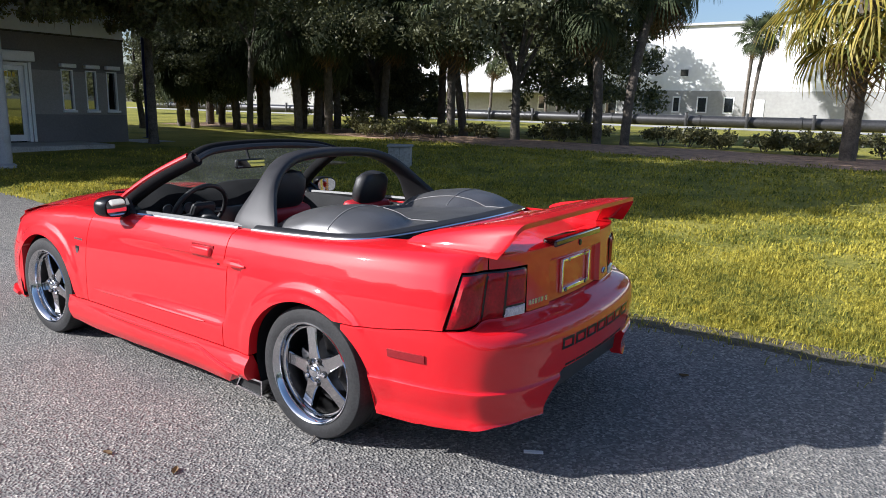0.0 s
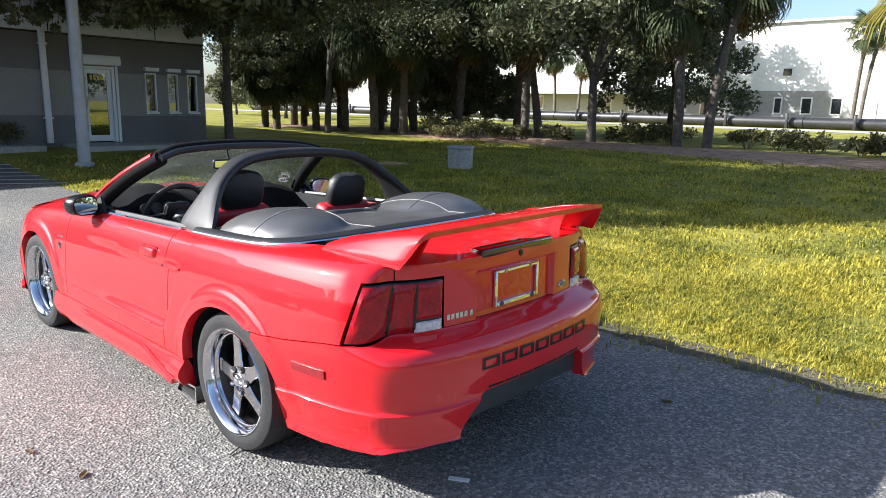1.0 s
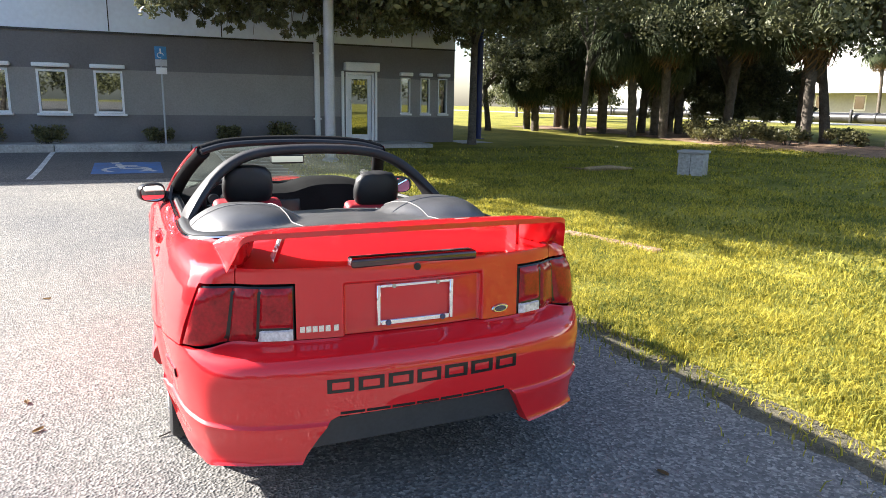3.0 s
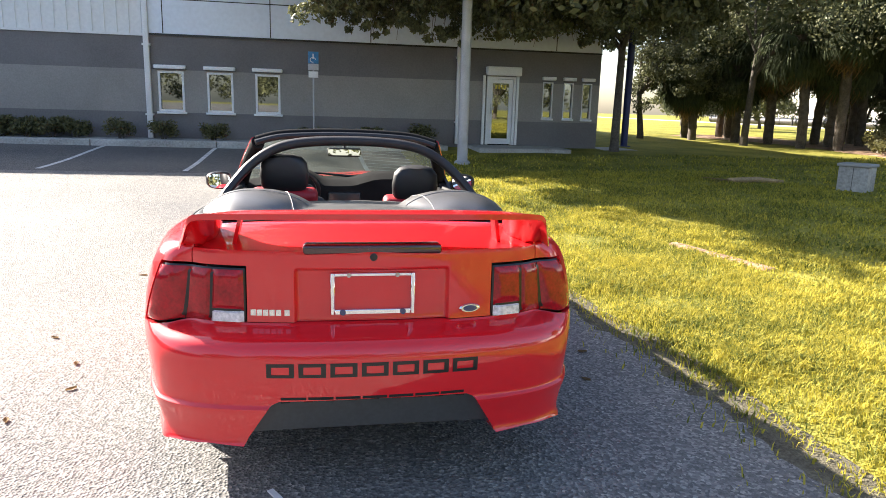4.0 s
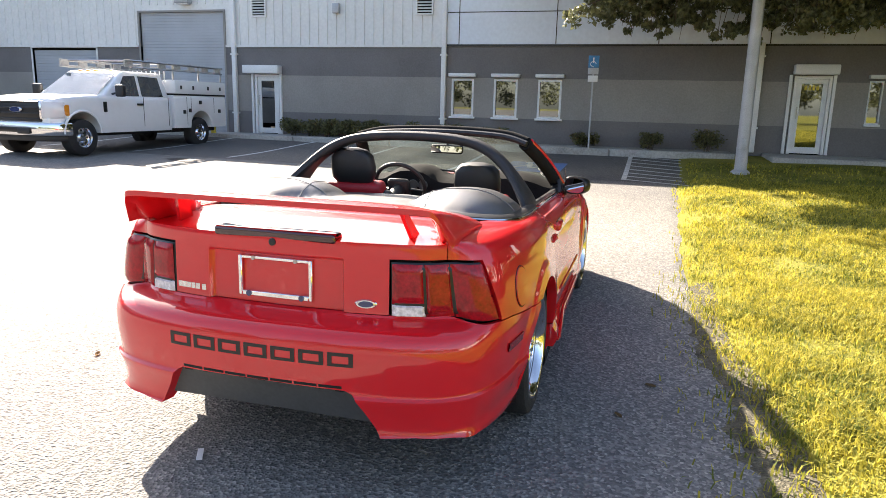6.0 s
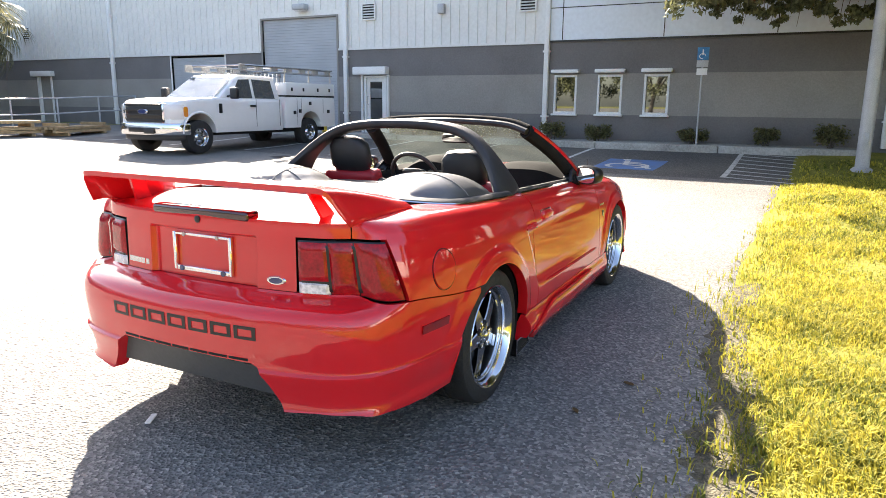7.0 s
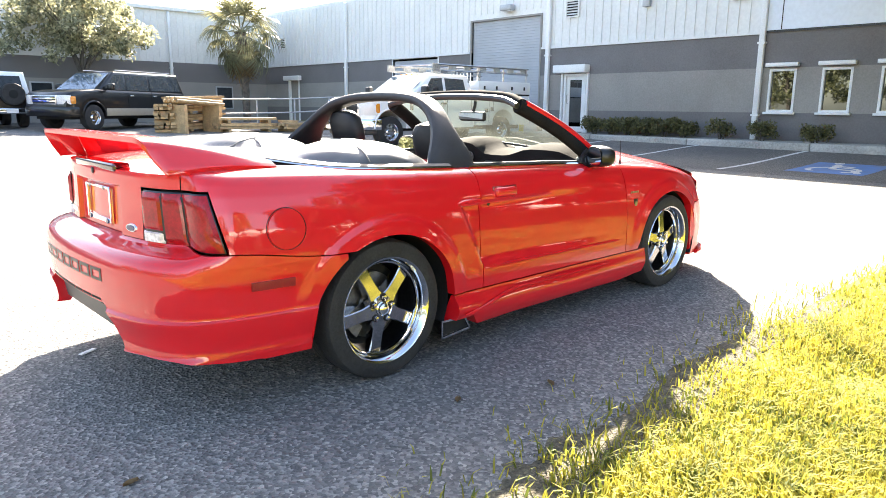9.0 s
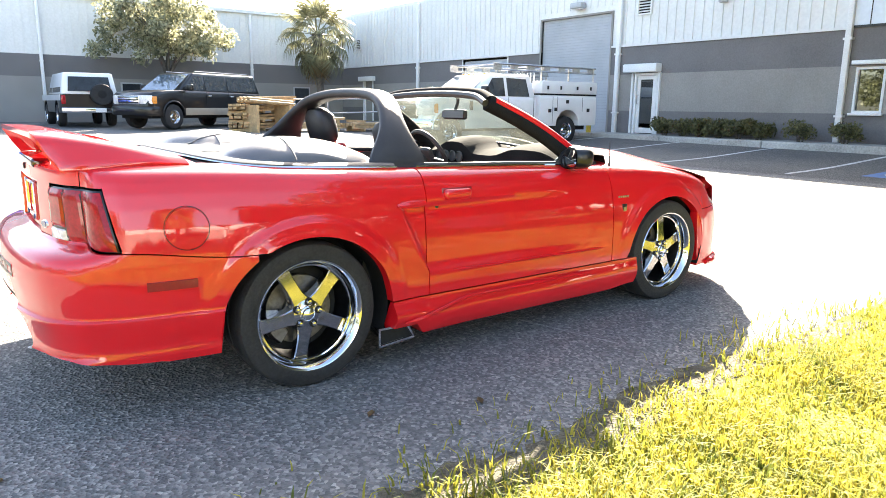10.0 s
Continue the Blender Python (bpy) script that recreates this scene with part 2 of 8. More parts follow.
M_WOOD = material("raw_timber", (0.45, 0.31, 0.16), 0.75, vary=0.25, scale=5, fine=40, per_object=0.3)
M_PIPE = material("black_pipe", (0.035, 0.034, 0.034), 0.38, vary=0.25, scale=1, fine=9)
M_SUVBLACK = material("black_car_paint", (0.008, 0.008, 0.009), 0.3, vary=0.1, coat=0.5, coat_rough=0.05, spec=0.3)
M_MARKER = material("dull_red_marker", (0.26, 0.012, 0.016), 0.25, vary=0.08, coat=0.6)
M_TAN = material("tan_car_paint", (0.36, 0.31, 0.24), 0.4, vary=0.05, coat=0.6)
M_TRUCK = material("white_car_paint", (0.80, 0.81, 0.82), 0.35, vary=0.02, coat=0.8, coat_rough=0.05)
M_CARBLUE = material("blue_car_paint", (0.02, 0.06, 0.35), 0.3, vary=0.05, coat=1.0)
M_GALV = material("galvanised_pole", (0.46, 0.47, 0.49), 0.5, metal=0.3, vary=0.12, scale=3)
M_YELLOW = material("yellow_paint", (0.65, 0.5, 0.06), 0.6, vary=0.15)
M_FARWALL = material("far_white_wall", (0.80, 0.80, 0.78), 0.7, vary=0.05, scale=0.2, fine=3)
M_FARGREY = material("far_grey_wall", (0.36, 0.355, 0.34), 0.8, vary=0.08, scale=0.3, fine=4)
M_REFLECT = material("reflective_window", (0.22, 0.23, 0.23), 0.02, metal=1.0, vary=0.1, scale=2)
M_WINDOW = material("window_glass_dark", (0.03, 0.035, 0.04), 0.03, vary=0.2, spec=0.8)


# ---- building blocks ----
def ground_z(x, y):
    d = min(math.hypot(x + 1.4, y - 3.9) - 5, 23)
    z = 0.018 * (math.sqrt(d * d + 4) + d) / 2 - 0.0035
    k = min(max((-13 - x) / 4, 0), 1)
    return z + 0.1 * k * k * (3 - 2 * k) * (1 if y < 13 else max(0, 1 - (y - 13) / 4))


def shade_smooth(me, angle=0.7):
    me.shade_smooth()
    me.set_sharp_from_angle(angle=angle)


def part(name, bm, mat_, parent=None, label="", smooth=0.7):
    """Links a bmesh as one mesh object, under a thing or a part if one is given."""
    me = bpy.data.meshes.new(name)
    bmesh.ops.recalc_face_normals(bm, faces=bm.faces)
    bm.to_mesh(me)
    bm.free()
    me.materials.append(mat_)
    if smooth:
        shade_smooth(me, smooth)
    ob = new(name, me)
    if parent:
        ob.parent = parent
    if label:
        ob["label"] = label
    return ob


def raw(name, verts, faces, mat_, parent=None, smooth=0.7):
    me = bpy.data.meshes.new(name)
    me.from_pydata(verts, [], faces)
    me.materials.append(mat_)
    if smooth:
        shade_smooth(me, smooth)
    ob = new(name, me)
    if parent:
        ob.parent = parent
    return ob


def thing(name, label, category, at=(0, 0, 0), turn=0, group="", kind=""):
    ob = new(name)
    ob.empty_display_size = 0.1
    ob.matrix_basis = pose(*at, 0, 0, turn)
    return tagged(ob, label, category, group, kind)


def box(bm, x0, x1, y0, y1, z0, z1, bevel=0.0, m=None, segments=2):
    """Adds a box, with rounded edges if bevel is given."""
    c = Matrix.Translation(((x0 + x1) / 2, (y0 + y1) / 2, (z0 + z1) / 2)) @ Matrix.Diagonal((x1 - x0, y1 - y0, z1 - z0, 1))
    vs = bmesh.ops.create_cube(bm, size=1, matrix=(m @ c) if m else c)["verts"]
    if bevel:
        es = list({e for v in vs for e in v.link_edges})
        bmesh.ops.bevel(bm, geom=es, offset=bevel, segments=segments, affect="EDGES", profile=0.5)
    return bm


def boxed(*args, **kw):
    return box(bmesh.new(), *args, **kw)


def tube(bm, pts, radii, sides=10, caps=True, flat=1.0, up=(0, 0, 1)):
    """A tube along a line of points. radii: one or one each; flat squashes it across."""
    pts = [Vector(p) for p in pts]
    radii = [radii] * len(pts) if isinstance(radii, (int, float)) else radii
    rings, side = [], None
    for i, p in enumerate(pts):
        d = (pts[min(i + 1, len(pts) - 1)] - pts[max(i - 1, 0)]).normalized()
        ref = Vector(up) if abs(d.dot(Vector(up))) < 0.95 else Vector((1, 0, 0))
        a = d.cross(ref).normalized()
        if side is not None:
            a = (side - d * side.dot(d)).normalized()
        side = a
        b = d.cross(a)
        rings.append([bm.verts.new(p + radii[i] * (math.cos(t) * a + flat * math.sin(t) * b))
                      for t in (2 * math.pi * k / sides for k in range(sides))])
    for r, s in zip(rings, rings[1:]):
        for k in range(sides):
            bm.faces.new((r[k], r[(k + 1) % sides], s[(k + 1) % sides], s[k]))
    if caps:
        bm.faces.new(rings[0][::-1])
        bm.faces.new(rings[-1])
    return bm


def spline(points, n=8, closed=False):
    """A smooth line through the points (Catmull-Rom)."""
    p = [Vector(q) for q in points]
    out = []
    m = len(p)
    for i in range(m if closed else m - 1):
        a, b, c, d = (p[(i - 1) % m], p[i], p[(i + 1) % m], p[(i + 2) % m]) if closed else (p[max(i - 1, 0)], p[i], p[i + 1], p[min(i + 2, m - 1)])
        for k in range(n):
            t = k / n
            out.append(0.5 * ((2 * b) + (c - a) * t + (2 * a - 5 * b + 4 * c - d) * t * t + (3 * b - a - 3 * c + d) * t ** 3))
    if not closed:
        out.append(p[-1])
    return out


def lathe(bm, profile, axis="y", steps=48, at=(0, 0, 0), closed=False):
    """Turns a profile of (radius, along) about an axis."""
    rings = []
    for r, h in profile:
        ring = []
        for k in range(steps):
            t = 2 * math.pi * k / steps
            c, s = r * math.cos(t), r * math.sin(t)
            v = {"y": (c, h, s), "z": (c, s, h), "x": (h, c, s)}[axis]
            ring.append(bm.verts.new(Vector(v) + Vector(at)))
        rings.append(ring)
    pairs = list(zip(rings, rings[1:])) + ([(rings[-1], rings[0])] if closed else [])
    for a, b in pairs:
        for k in range(steps):
            bm.faces.new((a[k], a[(k + 1) % steps], b[(k + 1) % steps], b[k]))
    return bm


def prism(bm, outline, lift, m=None):
    """A solid from a flat outline of 3D points, pushed by the vector lift."""
    lift = Vector(lift)
    a = [bm.verts.new((m @ Vector(p)) if m else Vector(p)) for p in outline]
    b = [bm.verts.new((m @ (Vector(p) + lift)) if m else Vector(p) + lift) for p in outline]
    n = len(a)
    bm.faces.new(a)
    bm.faces.new(b[::-1])
    for k in range(n):
        bm.faces.new((a[k], b[k], b[(k + 1) % n], a[(k + 1) % n]))
    return bm


def lerp_table(table, x):
    """Reads a smooth value at x out of rows (x, value)."""
    if x <= table[0][0]:
        return table[0][1]
    for (a, va), (b, vb) in zip(table, table[1:]):
        if x <= b:
            t = (x - a) / (b - a)
            return va + (vb - va) * t
    return table[-1][1]


def smooth_table(table, x):
    """The same along a Catmull-Rom curve."""
    k = len(table)
    if x <= table[0][0]:
        return table[0][1]
    if x >= table[-1][0]:
        return table[-1][1]
    i = next(j for j in range(k - 1) if x <= table[j + 1][0])
    (x1, v1), (x2, v2) = table[i], table[i + 1]
    x0, v0 = table[i - 1] if i else (2 * x1 - x2, 2 * v1 - v2)
    x3, v3 = table[i + 2] if i + 2 < k else (2 * x2 - x1, 2 * v2 - v1)
    t, h = (x - x1) / (x2 - x1), x2 - x1
    m1, m2 = (v2 - v0) / (x2 - x0) * h, (v3 - v1) / (x3 - x1) * h
    return v1 * (2 * t ** 3 - 3 * t * t + 1) + m1 * (t ** 3 - 2 * t * t + t) + v2 * (3 * t * t - 2 * t ** 3) + m2 * (t ** 3 - t * t)


def step(a, b, x):
    t = min(max((x - a) / (b - a), 0), 1)
    return t * t * (3 - 2 * t)


def on_ground(x, y, lift=0.03):
    return (x, y, ground_z(x, y) + lift)


# ---- ground ----
def sheet(name, xs, ys, lift, mat_, inside=None):
    verts, faces, idx = [], [], {}
    for i, x in enumerate(xs):
        for j, y in enumerate(ys):
            idx[i, j] = len(verts)
            verts.append((x, y, ground_z(x, y) + (lift(x, y) if callable(lift) else lift)))
    for i in range(len(xs) - 1):
        for j in range(len(ys) - 1):
            if inside is None or inside((xs[i] + xs[i + 1]) / 2, (ys[j] + ys[j + 1]) / 2):
                faces.append((idx[i, j], idx[i + 1, j], idx[i + 1, j + 1], idx[i, j + 1]))
    return raw(name, verts, faces, mat_, smooth=3)


def steps_between(a, b, d):
    n = max(1, round((b - a) / d))
    return [a + (b - a) * k / n for k in range(n + 1)]




def grass_edge(x):
    """Where the lawn meets the asphalt."""
    return 5.66 + 0.17 * step(-2.9, -1.7, x) + 0.04 * step(-0.5, 0.5, x) + 0.10 * step(-6.0, -10.0, x)



def lawn_lift(x, y):
    """The lawn stands a little over the asphalt, which has no kerb."""
    e = grass_edge(x)
    k = step(e - 0.22, e + 0.45, y)
    return -0.028 + 0.075 * k + 0.02 * k * noise.noise((x * 0.9, y * 0.9, 0.3))


xs = steps_between(-400, -40, 40)[:-1] + steps_between(-40, -22, 3)[:-1] + steps_between(-22, 10, 0.5)[:-1] + steps_between(10, 40, 5)[:-1] + steps_between(40, 400, 40)
ys = steps_between(-400, -40, 40)[:-1] + steps_between(-40, 5, 5)[:-1] + steps_between(5, 30, 0.4)[:-1] + steps_between(30, 80, 5)[:-1] + steps_between(80, 500, 35)
tagged(sheet("ground", xs, ys, lawn_lift, M_LAWN), "green and yellow mown lawn in patchy sun", "lawn", kind="structure")

# the asphalt lot, with a ragged edge against the lawn
rng = random.Random(4)
verts, faces = [], []
xs = steps_between(-17.0, 12, 0.25)[:-1] + steps_between(12, 60, 2)[:-1] + steps_between(60, 200, 20)
ys = [-60, -40, -30, -26, -22, -18, -14, -10, -7, -4, -2, -1, 0, 1, 2, 3, 4, 5, 5.5]
for x in xs:
    edge = grass_edge(x) + 0.05 * noise.noise((x * 1.3, 0, 0)) + 0.05 * noise.noise((x * 5, 3, 0)) + 0.02 * rng.uniform(-1, 1)
    for y in ys + [edge - 0.08, edge + 0.14]:
        verts.append((x, y, ground_z(x, y) - (0.07 if y > edge else 0)))
k = len(ys) + 2
faces = [(i * k + j, (i + 1) * k + j, (i + 1) * k + j + 1, i * k + j + 1) for i in range(len(xs) - 1) for j in range(k - 1)]
tagged(raw("pavement", verts, faces, M_ASPHALT, smooth=3), "worn grey asphalt parking lot with pale stones", "asphalt", kind="structure")


# bare soil and litter between the asphalt and the thick grass
verts, faces = [], []
xs = steps_between(-4.4, 4.0, 0.04)
for x in xs:
    y0 = grass_edge(x) - 0.17 + 0.12 * (1 - step(-3.6, -2.4, x)) + 0.12 * noise.noise((x * 1.7, 2, 0)) + 0.07 * noise.noise((x * 7, 5, 0)) + 0.04 * noise.noise((x * 23, 9, 0))
    y1 = grass_edge(x) + 0.16
    for k in range(9):
        y = y0 + (y1 - y0) * k / 8
        low = max(ground_z(x, y), ground_z(x, y) + lawn_lift(x, y))
        verts.append((x, y, low - 0.004 + min(k, 2) * 0.005 + (0.007 * noise.noise((x * 14, y * 14, 3)) if k else 0) - (0.03 if k == 8 else 0)))
faces = [(i * 9 + j, (i + 1) * 9 + j, (i + 1) * 9 + j + 1, i * 9 + j + 1) for i in range(len(xs) - 1) for j in range(8)]
tagged(raw("soil_edge", verts, faces, M_SOIL, smooth=3), "ragged strip of dry soil beside the lawn", "soil", kind="structure")


tagged(sheet("bay_surface", steps_between(-16.75, -11.95, 0.3), steps_between(-13.5, 6.2, 0.5), 0.005, M_BAY_ASPHALT), "darker asphalt of the parking bays", "asphalt", kind="structure")


def strip(bm, a, b, width, lift=0.011, n=6):
    """A painted line on the asphalt from a to b."""
    a, b = Vector((*a, 0)), Vector((*b, 0))
    side = (b - a).normalized().cross(Vector((0, 0, 1))) * width / 2
    top = []
    for i in range(n + 1):
        p = a.lerp(b, i / n)
        row = []
        for s in (-1, 1):
            q = p + side * s
            row.append(bm.verts.new((q.x, q.y, ground_z(q.x, q.y) + lift)))
        top.append(row)
    for r, s in zip(top, top[1:]):
        bm.faces.new((r[0], r[1], s[1], s[0]))
    return bm


for y in (-12.2, -9.5, -6.8, -4.15, -1.5, 1.15, 4.75):
    tagged(part("bay_line", strip(bmesh.new(), (-16.9, y), (-12.2, y), 0.1), M_LINE), "worn white painted parking bay line on asphalt", "road marking", "parking bay lines", "structure")
bm = strip(bmesh.new(), (-16.9, 6.1), (-11.8, 6.1), 0.1)
for i in range(8):
    strip(bm, (-16.6 + 0.62 * i, 4.8), (-16.05 + 0.62 * i, 6.05), 0.1)
tagged(part("hatched_area", bm, M_LINE), "white diagonal hatching beside the reserved bay", "road marking", kind="structure")
bm = bmesh.new()
strip(bm, (-14.6, 2.74), (-12.8, 2.74), 1.3)
tagged(part("reserved_bay_panel", bm, M_BAYBLUE), "faded blue painted square on the asphalt", "road marking", kind="structure")
bm = bmesh.new()
for i in range(16):
    t0, t1 = 2 * math.pi * i / 20 + 0.6, 2 * math.pi * (i + 1) / 20 + 0.6
    strip(bm, (-13.45 + 0.42 * math.cos(t0), 2.72 + 0.42 * math.sin(t0)), (-13.45 + 0.42 * math.cos(t1), 2.72 + 0.42 * math.sin(t1)), 0.1, 0.016, 1)
strip(bm, (-14.35, 2.55), (-13.6, 2.65), 0.12, 0.016, 2)
strip(bm, (-13.6, 2.65), (-13.5, 3.05), 0.12, 0.016, 2)
strip(bm, (-13.5, 3.05), (-13.05, 3.25), 0.12, 0.016, 2)
strip(bm, (-14.1, 2.5), (-14.0, 2.92), 0.1, 0.016, 2)
strip(bm, (-14.57, 2.48), (-14.42, 2.52), 0.17, 0.016, 1)
tagged(part("wheelchair_mark", bm, M_LINE), "white wheelchair sign painted on a blue square", "road marking", kind="structure")
bm = bmesh.new()
strip(bm, (-11.35, -5.0), (-11.1, -4.35), 0.45, 0.01, 2)
tagged(part("drain_cover", bm, M_DARK), "dark iron drain cover in the asphalt", "drain cover", kind="structure")
# a pale seam and a scrap of litter
tagged(part("asphalt_seam", strip(bmesh.new(), (-2.95, 5.15), (-2.75, 4.35), 0.014, 0.0045), M_SEAM), "pale cracked seam in the asphalt", "crack", kind="structure")

# kerb and walk along the front of the building
FRONT, WALK_Z, EAVE = -17.95, 0.45, 5.6
bm = boxed(FRONT, -16.75, -26, 7.2, 0.1, WALK_Z, 0.02)
tagged(part("sidewalk", bm, M_CONC), "pale concrete walk along the building", "sidewalk", kind="structure")
for i in range(11):
    y0 = -26 + i * 3.02
    bm = boxed(-16.74, -16.58, y0 + 0.01, y0 + 3.01, 0.05, WALK_Z + 0.012, 0.025)
    tagged(part("kerb", bm, M_CONC), "pale concrete kerb stone", "kerb", "kerb stones", "structure")
tagged(part("door_slab", boxed(FRONT, -16.2, 8.0, 10.6, 0.1, 0.44, 0.02), M_CONC), "concrete slab before the office door", "slab", kind="structure")
tagged(part("corner_slab", boxed(FRONT - 0.8, -17.3, 12.05, 13.1, 0.1, 0.40, 0.02), M_CONC), "low concrete slab at the corner of the building", "slab", kind="structure")


# ---- the grey and white building ----
def wall_band(name, x, y0, y1, z0, z1, mat_, label, holes=(), depth=0.3):
    """A wall facing +x between y0 and y1, with rectangular holes (y0, y1, z0, z1) through it."""
    bm = bmesh.new()
    cy = sorted({y0, y1, *[min(max(v, y0), y1) for h in holes for v in h[:2]]})
    cz = sorted({z0, z1, *[min(max(v, z0), z1) for h in holes for v in h[2:]]})
    for a, b in zip(cy, cy[1:]):
        for c, d in zip(cz, cz[1:]):
            if not any(h[0] <= (a + b) / 2 <= h[1] and h[2] <= (c + d) / 2 <= h[3] for h in holes):
                box(bm, x - depth, x, a, b, c, d)
    bmesh.ops.remove_doubles(bm, verts=bm.verts, dist=0.001)
    return tagged(part(name, bm, mat_, smooth=0), label, "wall", kind="structure")


WINS = [(-0.44, 0.22), (0.81, 1.49), (2.07, 2.73), (10.26, 10.57), (10.90, 11.20), (11.48, 11.78)]
holes = [(a, b, 1.16, 2.22) for a, b in WINS[:3]] + [(a, b, 1.25, 2.29) for a, b in WINS[3:]]
holes += [(8.56, 9.42, WALK_Z - 0.1, 2.40), (-6.86, -6.02, WALK_Z - 0.1, 2.27), (-11.10, -7.95, 0.1, 4.17), (-15.6, -12.9, 0.1, 3.07), (-23.8, -22.8, 0.3, 2.4)]
wall_band("wall_lower", FRONT, -26, 12.02, 0.0, 1.14, M_WALL_D, "dark grey painted block wall at the foot", holes)
wall_band("wall_middle", FRONT, -26, 12.02, 1.14, 2.25, M_WALL_M, "mid grey painted block wall band", holes)
wall_band("wall_upper_band", FRONT, -26, 12.02, 2.25, 3.12, M_WALL_D, "dark grey painted block wall band", holes)
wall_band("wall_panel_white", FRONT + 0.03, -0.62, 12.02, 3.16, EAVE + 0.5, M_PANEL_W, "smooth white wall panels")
wall_band("wall_ribbed_white", FRONT - 0.03, -26, -0.72, 3.12, EAVE, M_METAL_W, "white ribbed metal wall cladding", holes)
part_rows = [(-26 + 0.3 * i) for i in range(85)]
bm = bmesh.new()
for y in part_rows:
    if -11.3 < y < -7.8:
        box(bm, FRONT - 0.03, FRONT - 0.005, y - 0.02, y + 0.02, 4.4, EAVE)
    else:
        box(bm, FRONT - 0.03, FRONT - 0.005, y - 0.02, y + 0.02, 3.15, EAVE)
tagged(part("wall_ribs", bm, M_METAL_W, smooth=0), "white ribs of metal wall cladding", "wall", kind="structure")
for name, y0, y1, z0, z1, mt in (("trim_ledge", -26, -11.18, 3.09, 3.15, M_METAL_W), ("trim_ledge", -7.87, -0.72, 3.09, 3.15, M_METAL_W), ("trim_dark", -0.62, 12.02, 3.12, 3.17, M_TRIM)):
    tagged(part(name, boxed(FRONT, FRONT + 0.05, y0, y1, z0, z1), mt), "thin metal ledge between block wall and cladding", "trim", kind="structure")
bm = bmesh.new()
for y in (-0.25, 2.5, 5.2, 7.9, 10.6):
    box(bm, FRONT + 0.03, FRONT + 0.036, y - 0.012, y + 0.012, 3.18, EAVE + 0.5)
for z in (4.04, 5.1):
    box(bm, FRONT + 0.03, FRONT + 0.036, -0.62, 12.02, z - 0.012, z + 0.012)
tagged(part("panel_joints", bm, M_TRIM, smooth=0), "dark joints between white wall panels", "joint", kind="structure")
tagged(part("wall_end", boxed(-45, FRONT - 0.3, 12.0, 12.02, 0, EAVE), M_WALL_D), "grey end wall of the building", "wall", kind="structure")
tagged(part("roof", boxed(-45, FRONT - 0.1, -60, 12.02, EAVE - 0.02, EAVE + 0.15), M_METAL_W), "white metal roof edge", "roof", kind="structure")
tagged(part("building_core", boxed(-44, FRONT - 0.31, -25.7, 11.95, 0, EAVE - 0.05), M_DARK), "plain dark inside of the building", "wall", kind="structure")
# the side wing
WING = -26.0
bm = boxed(FRONT, 30, WING - 0.3, WING, 0, 2.25)
tagged(part("wing_wall_lower", bm, M_WALL_M), "mid grey block wall of the side wing", "wall", kind="structure")
tagged(part("wing_wall_band", boxed(FRONT, 30, WING - 0.3, WING, 2.25, 3.14), M_WALL_D), "dark grey block band of the side wing", "wall", kind="structure")
bm = boxed(FRONT, 30, WING - 0.3, WING - 0.03, 3.14, EAVE - 0.15)
for i in range(160):
    x = FRONT + 0.3 * i
    box(bm, x - 0.02, x + 0.02, WING - 0.03, WING - 0.005, 3.14, EAVE - 0.15)
tagged(part("wing_wall_white", bm, M_METAL_W, smooth=0), "white ribbed metal cladding of the side wing", "wall", kind="structure")
tagged(part("wing_roof", boxed(FRONT, 30, -60, WING + 0.12, EAVE - 0.15, EAVE), M_METAL_W), "white metal roof edge of the wing", "roof", kind="structure")


def downpipe(x, y, z0, z1, ax):
    t = thing("downpipe", "white metal downpipe fixed to the wall", "downpipe", (x, y, z0), 0, "downpipes")
    part("pipe", boxed(-0.06, 0.06, -0.07, 0.07, 0, z1 - z0, 0.02), M_WHITE, t)
    for z in (0.6, 2.4, 4.2):
        if z < z1 - z0:
            part("strap", boxed(-0.07, 0.07, -0.1, 0.1, z, z + 0.05), M_WHITE, t)
    return t


for y in (-0.67, -7.55, -18.8):
    downpipe(FRONT + 0.08, y, WALK_Z, EAVE, 0)
downpipe(FRONT + 0.08, 7.72, WALK_Z, 3.2, 0)
for x in (-13.0, -4.1):
    downpipe(x, WING + 0.08, 0.45, EAVE - 0.2, 1)


def framed_window(number, y0, y1, z0, z1, w=0.055):
    t = thing(f"window_{number}", "narrow white-framed window with a white hood and sill", "window", (FRONT, 0, 0), 0, "front windows", "structure")
    bm = bmesh.new()
    for a in ((y0, y0 + w, z0, z1), (y1 - w, y1, z0, z1), (y0 + w, y1 - w, z0, z0 + w), (y0 + w, y1 - w, z1 - w, z1)):
        box(bm, -0.12, 0.015, *a)
    part("window_frame", bm, M_WHITE, t, smooth=0)
    part("pane", boxed(-0.08, -0.06, y0 + w, y1 - w, z0 + w, z1 - w), M_REFLECT, t)
    part("window_sill", boxed(0.002, 0.1, y0 - w + 0.005, y1 + w - 0.005, z0 - 0.06, z0 - 0.002, 0.01), M_WHITE, t)
    part("window_hood", boxed(0.002, 0.16, y0 - w - 0.015, y1 + w + 0.015, z1 + 0.05, z1 + 0.15, 0.02), M_WHITE, t)
    return t


for i, h in enumerate(holes[:6]):
    framed_window(i + 1, *h, w=0.055 if i < 3 else 0.028)


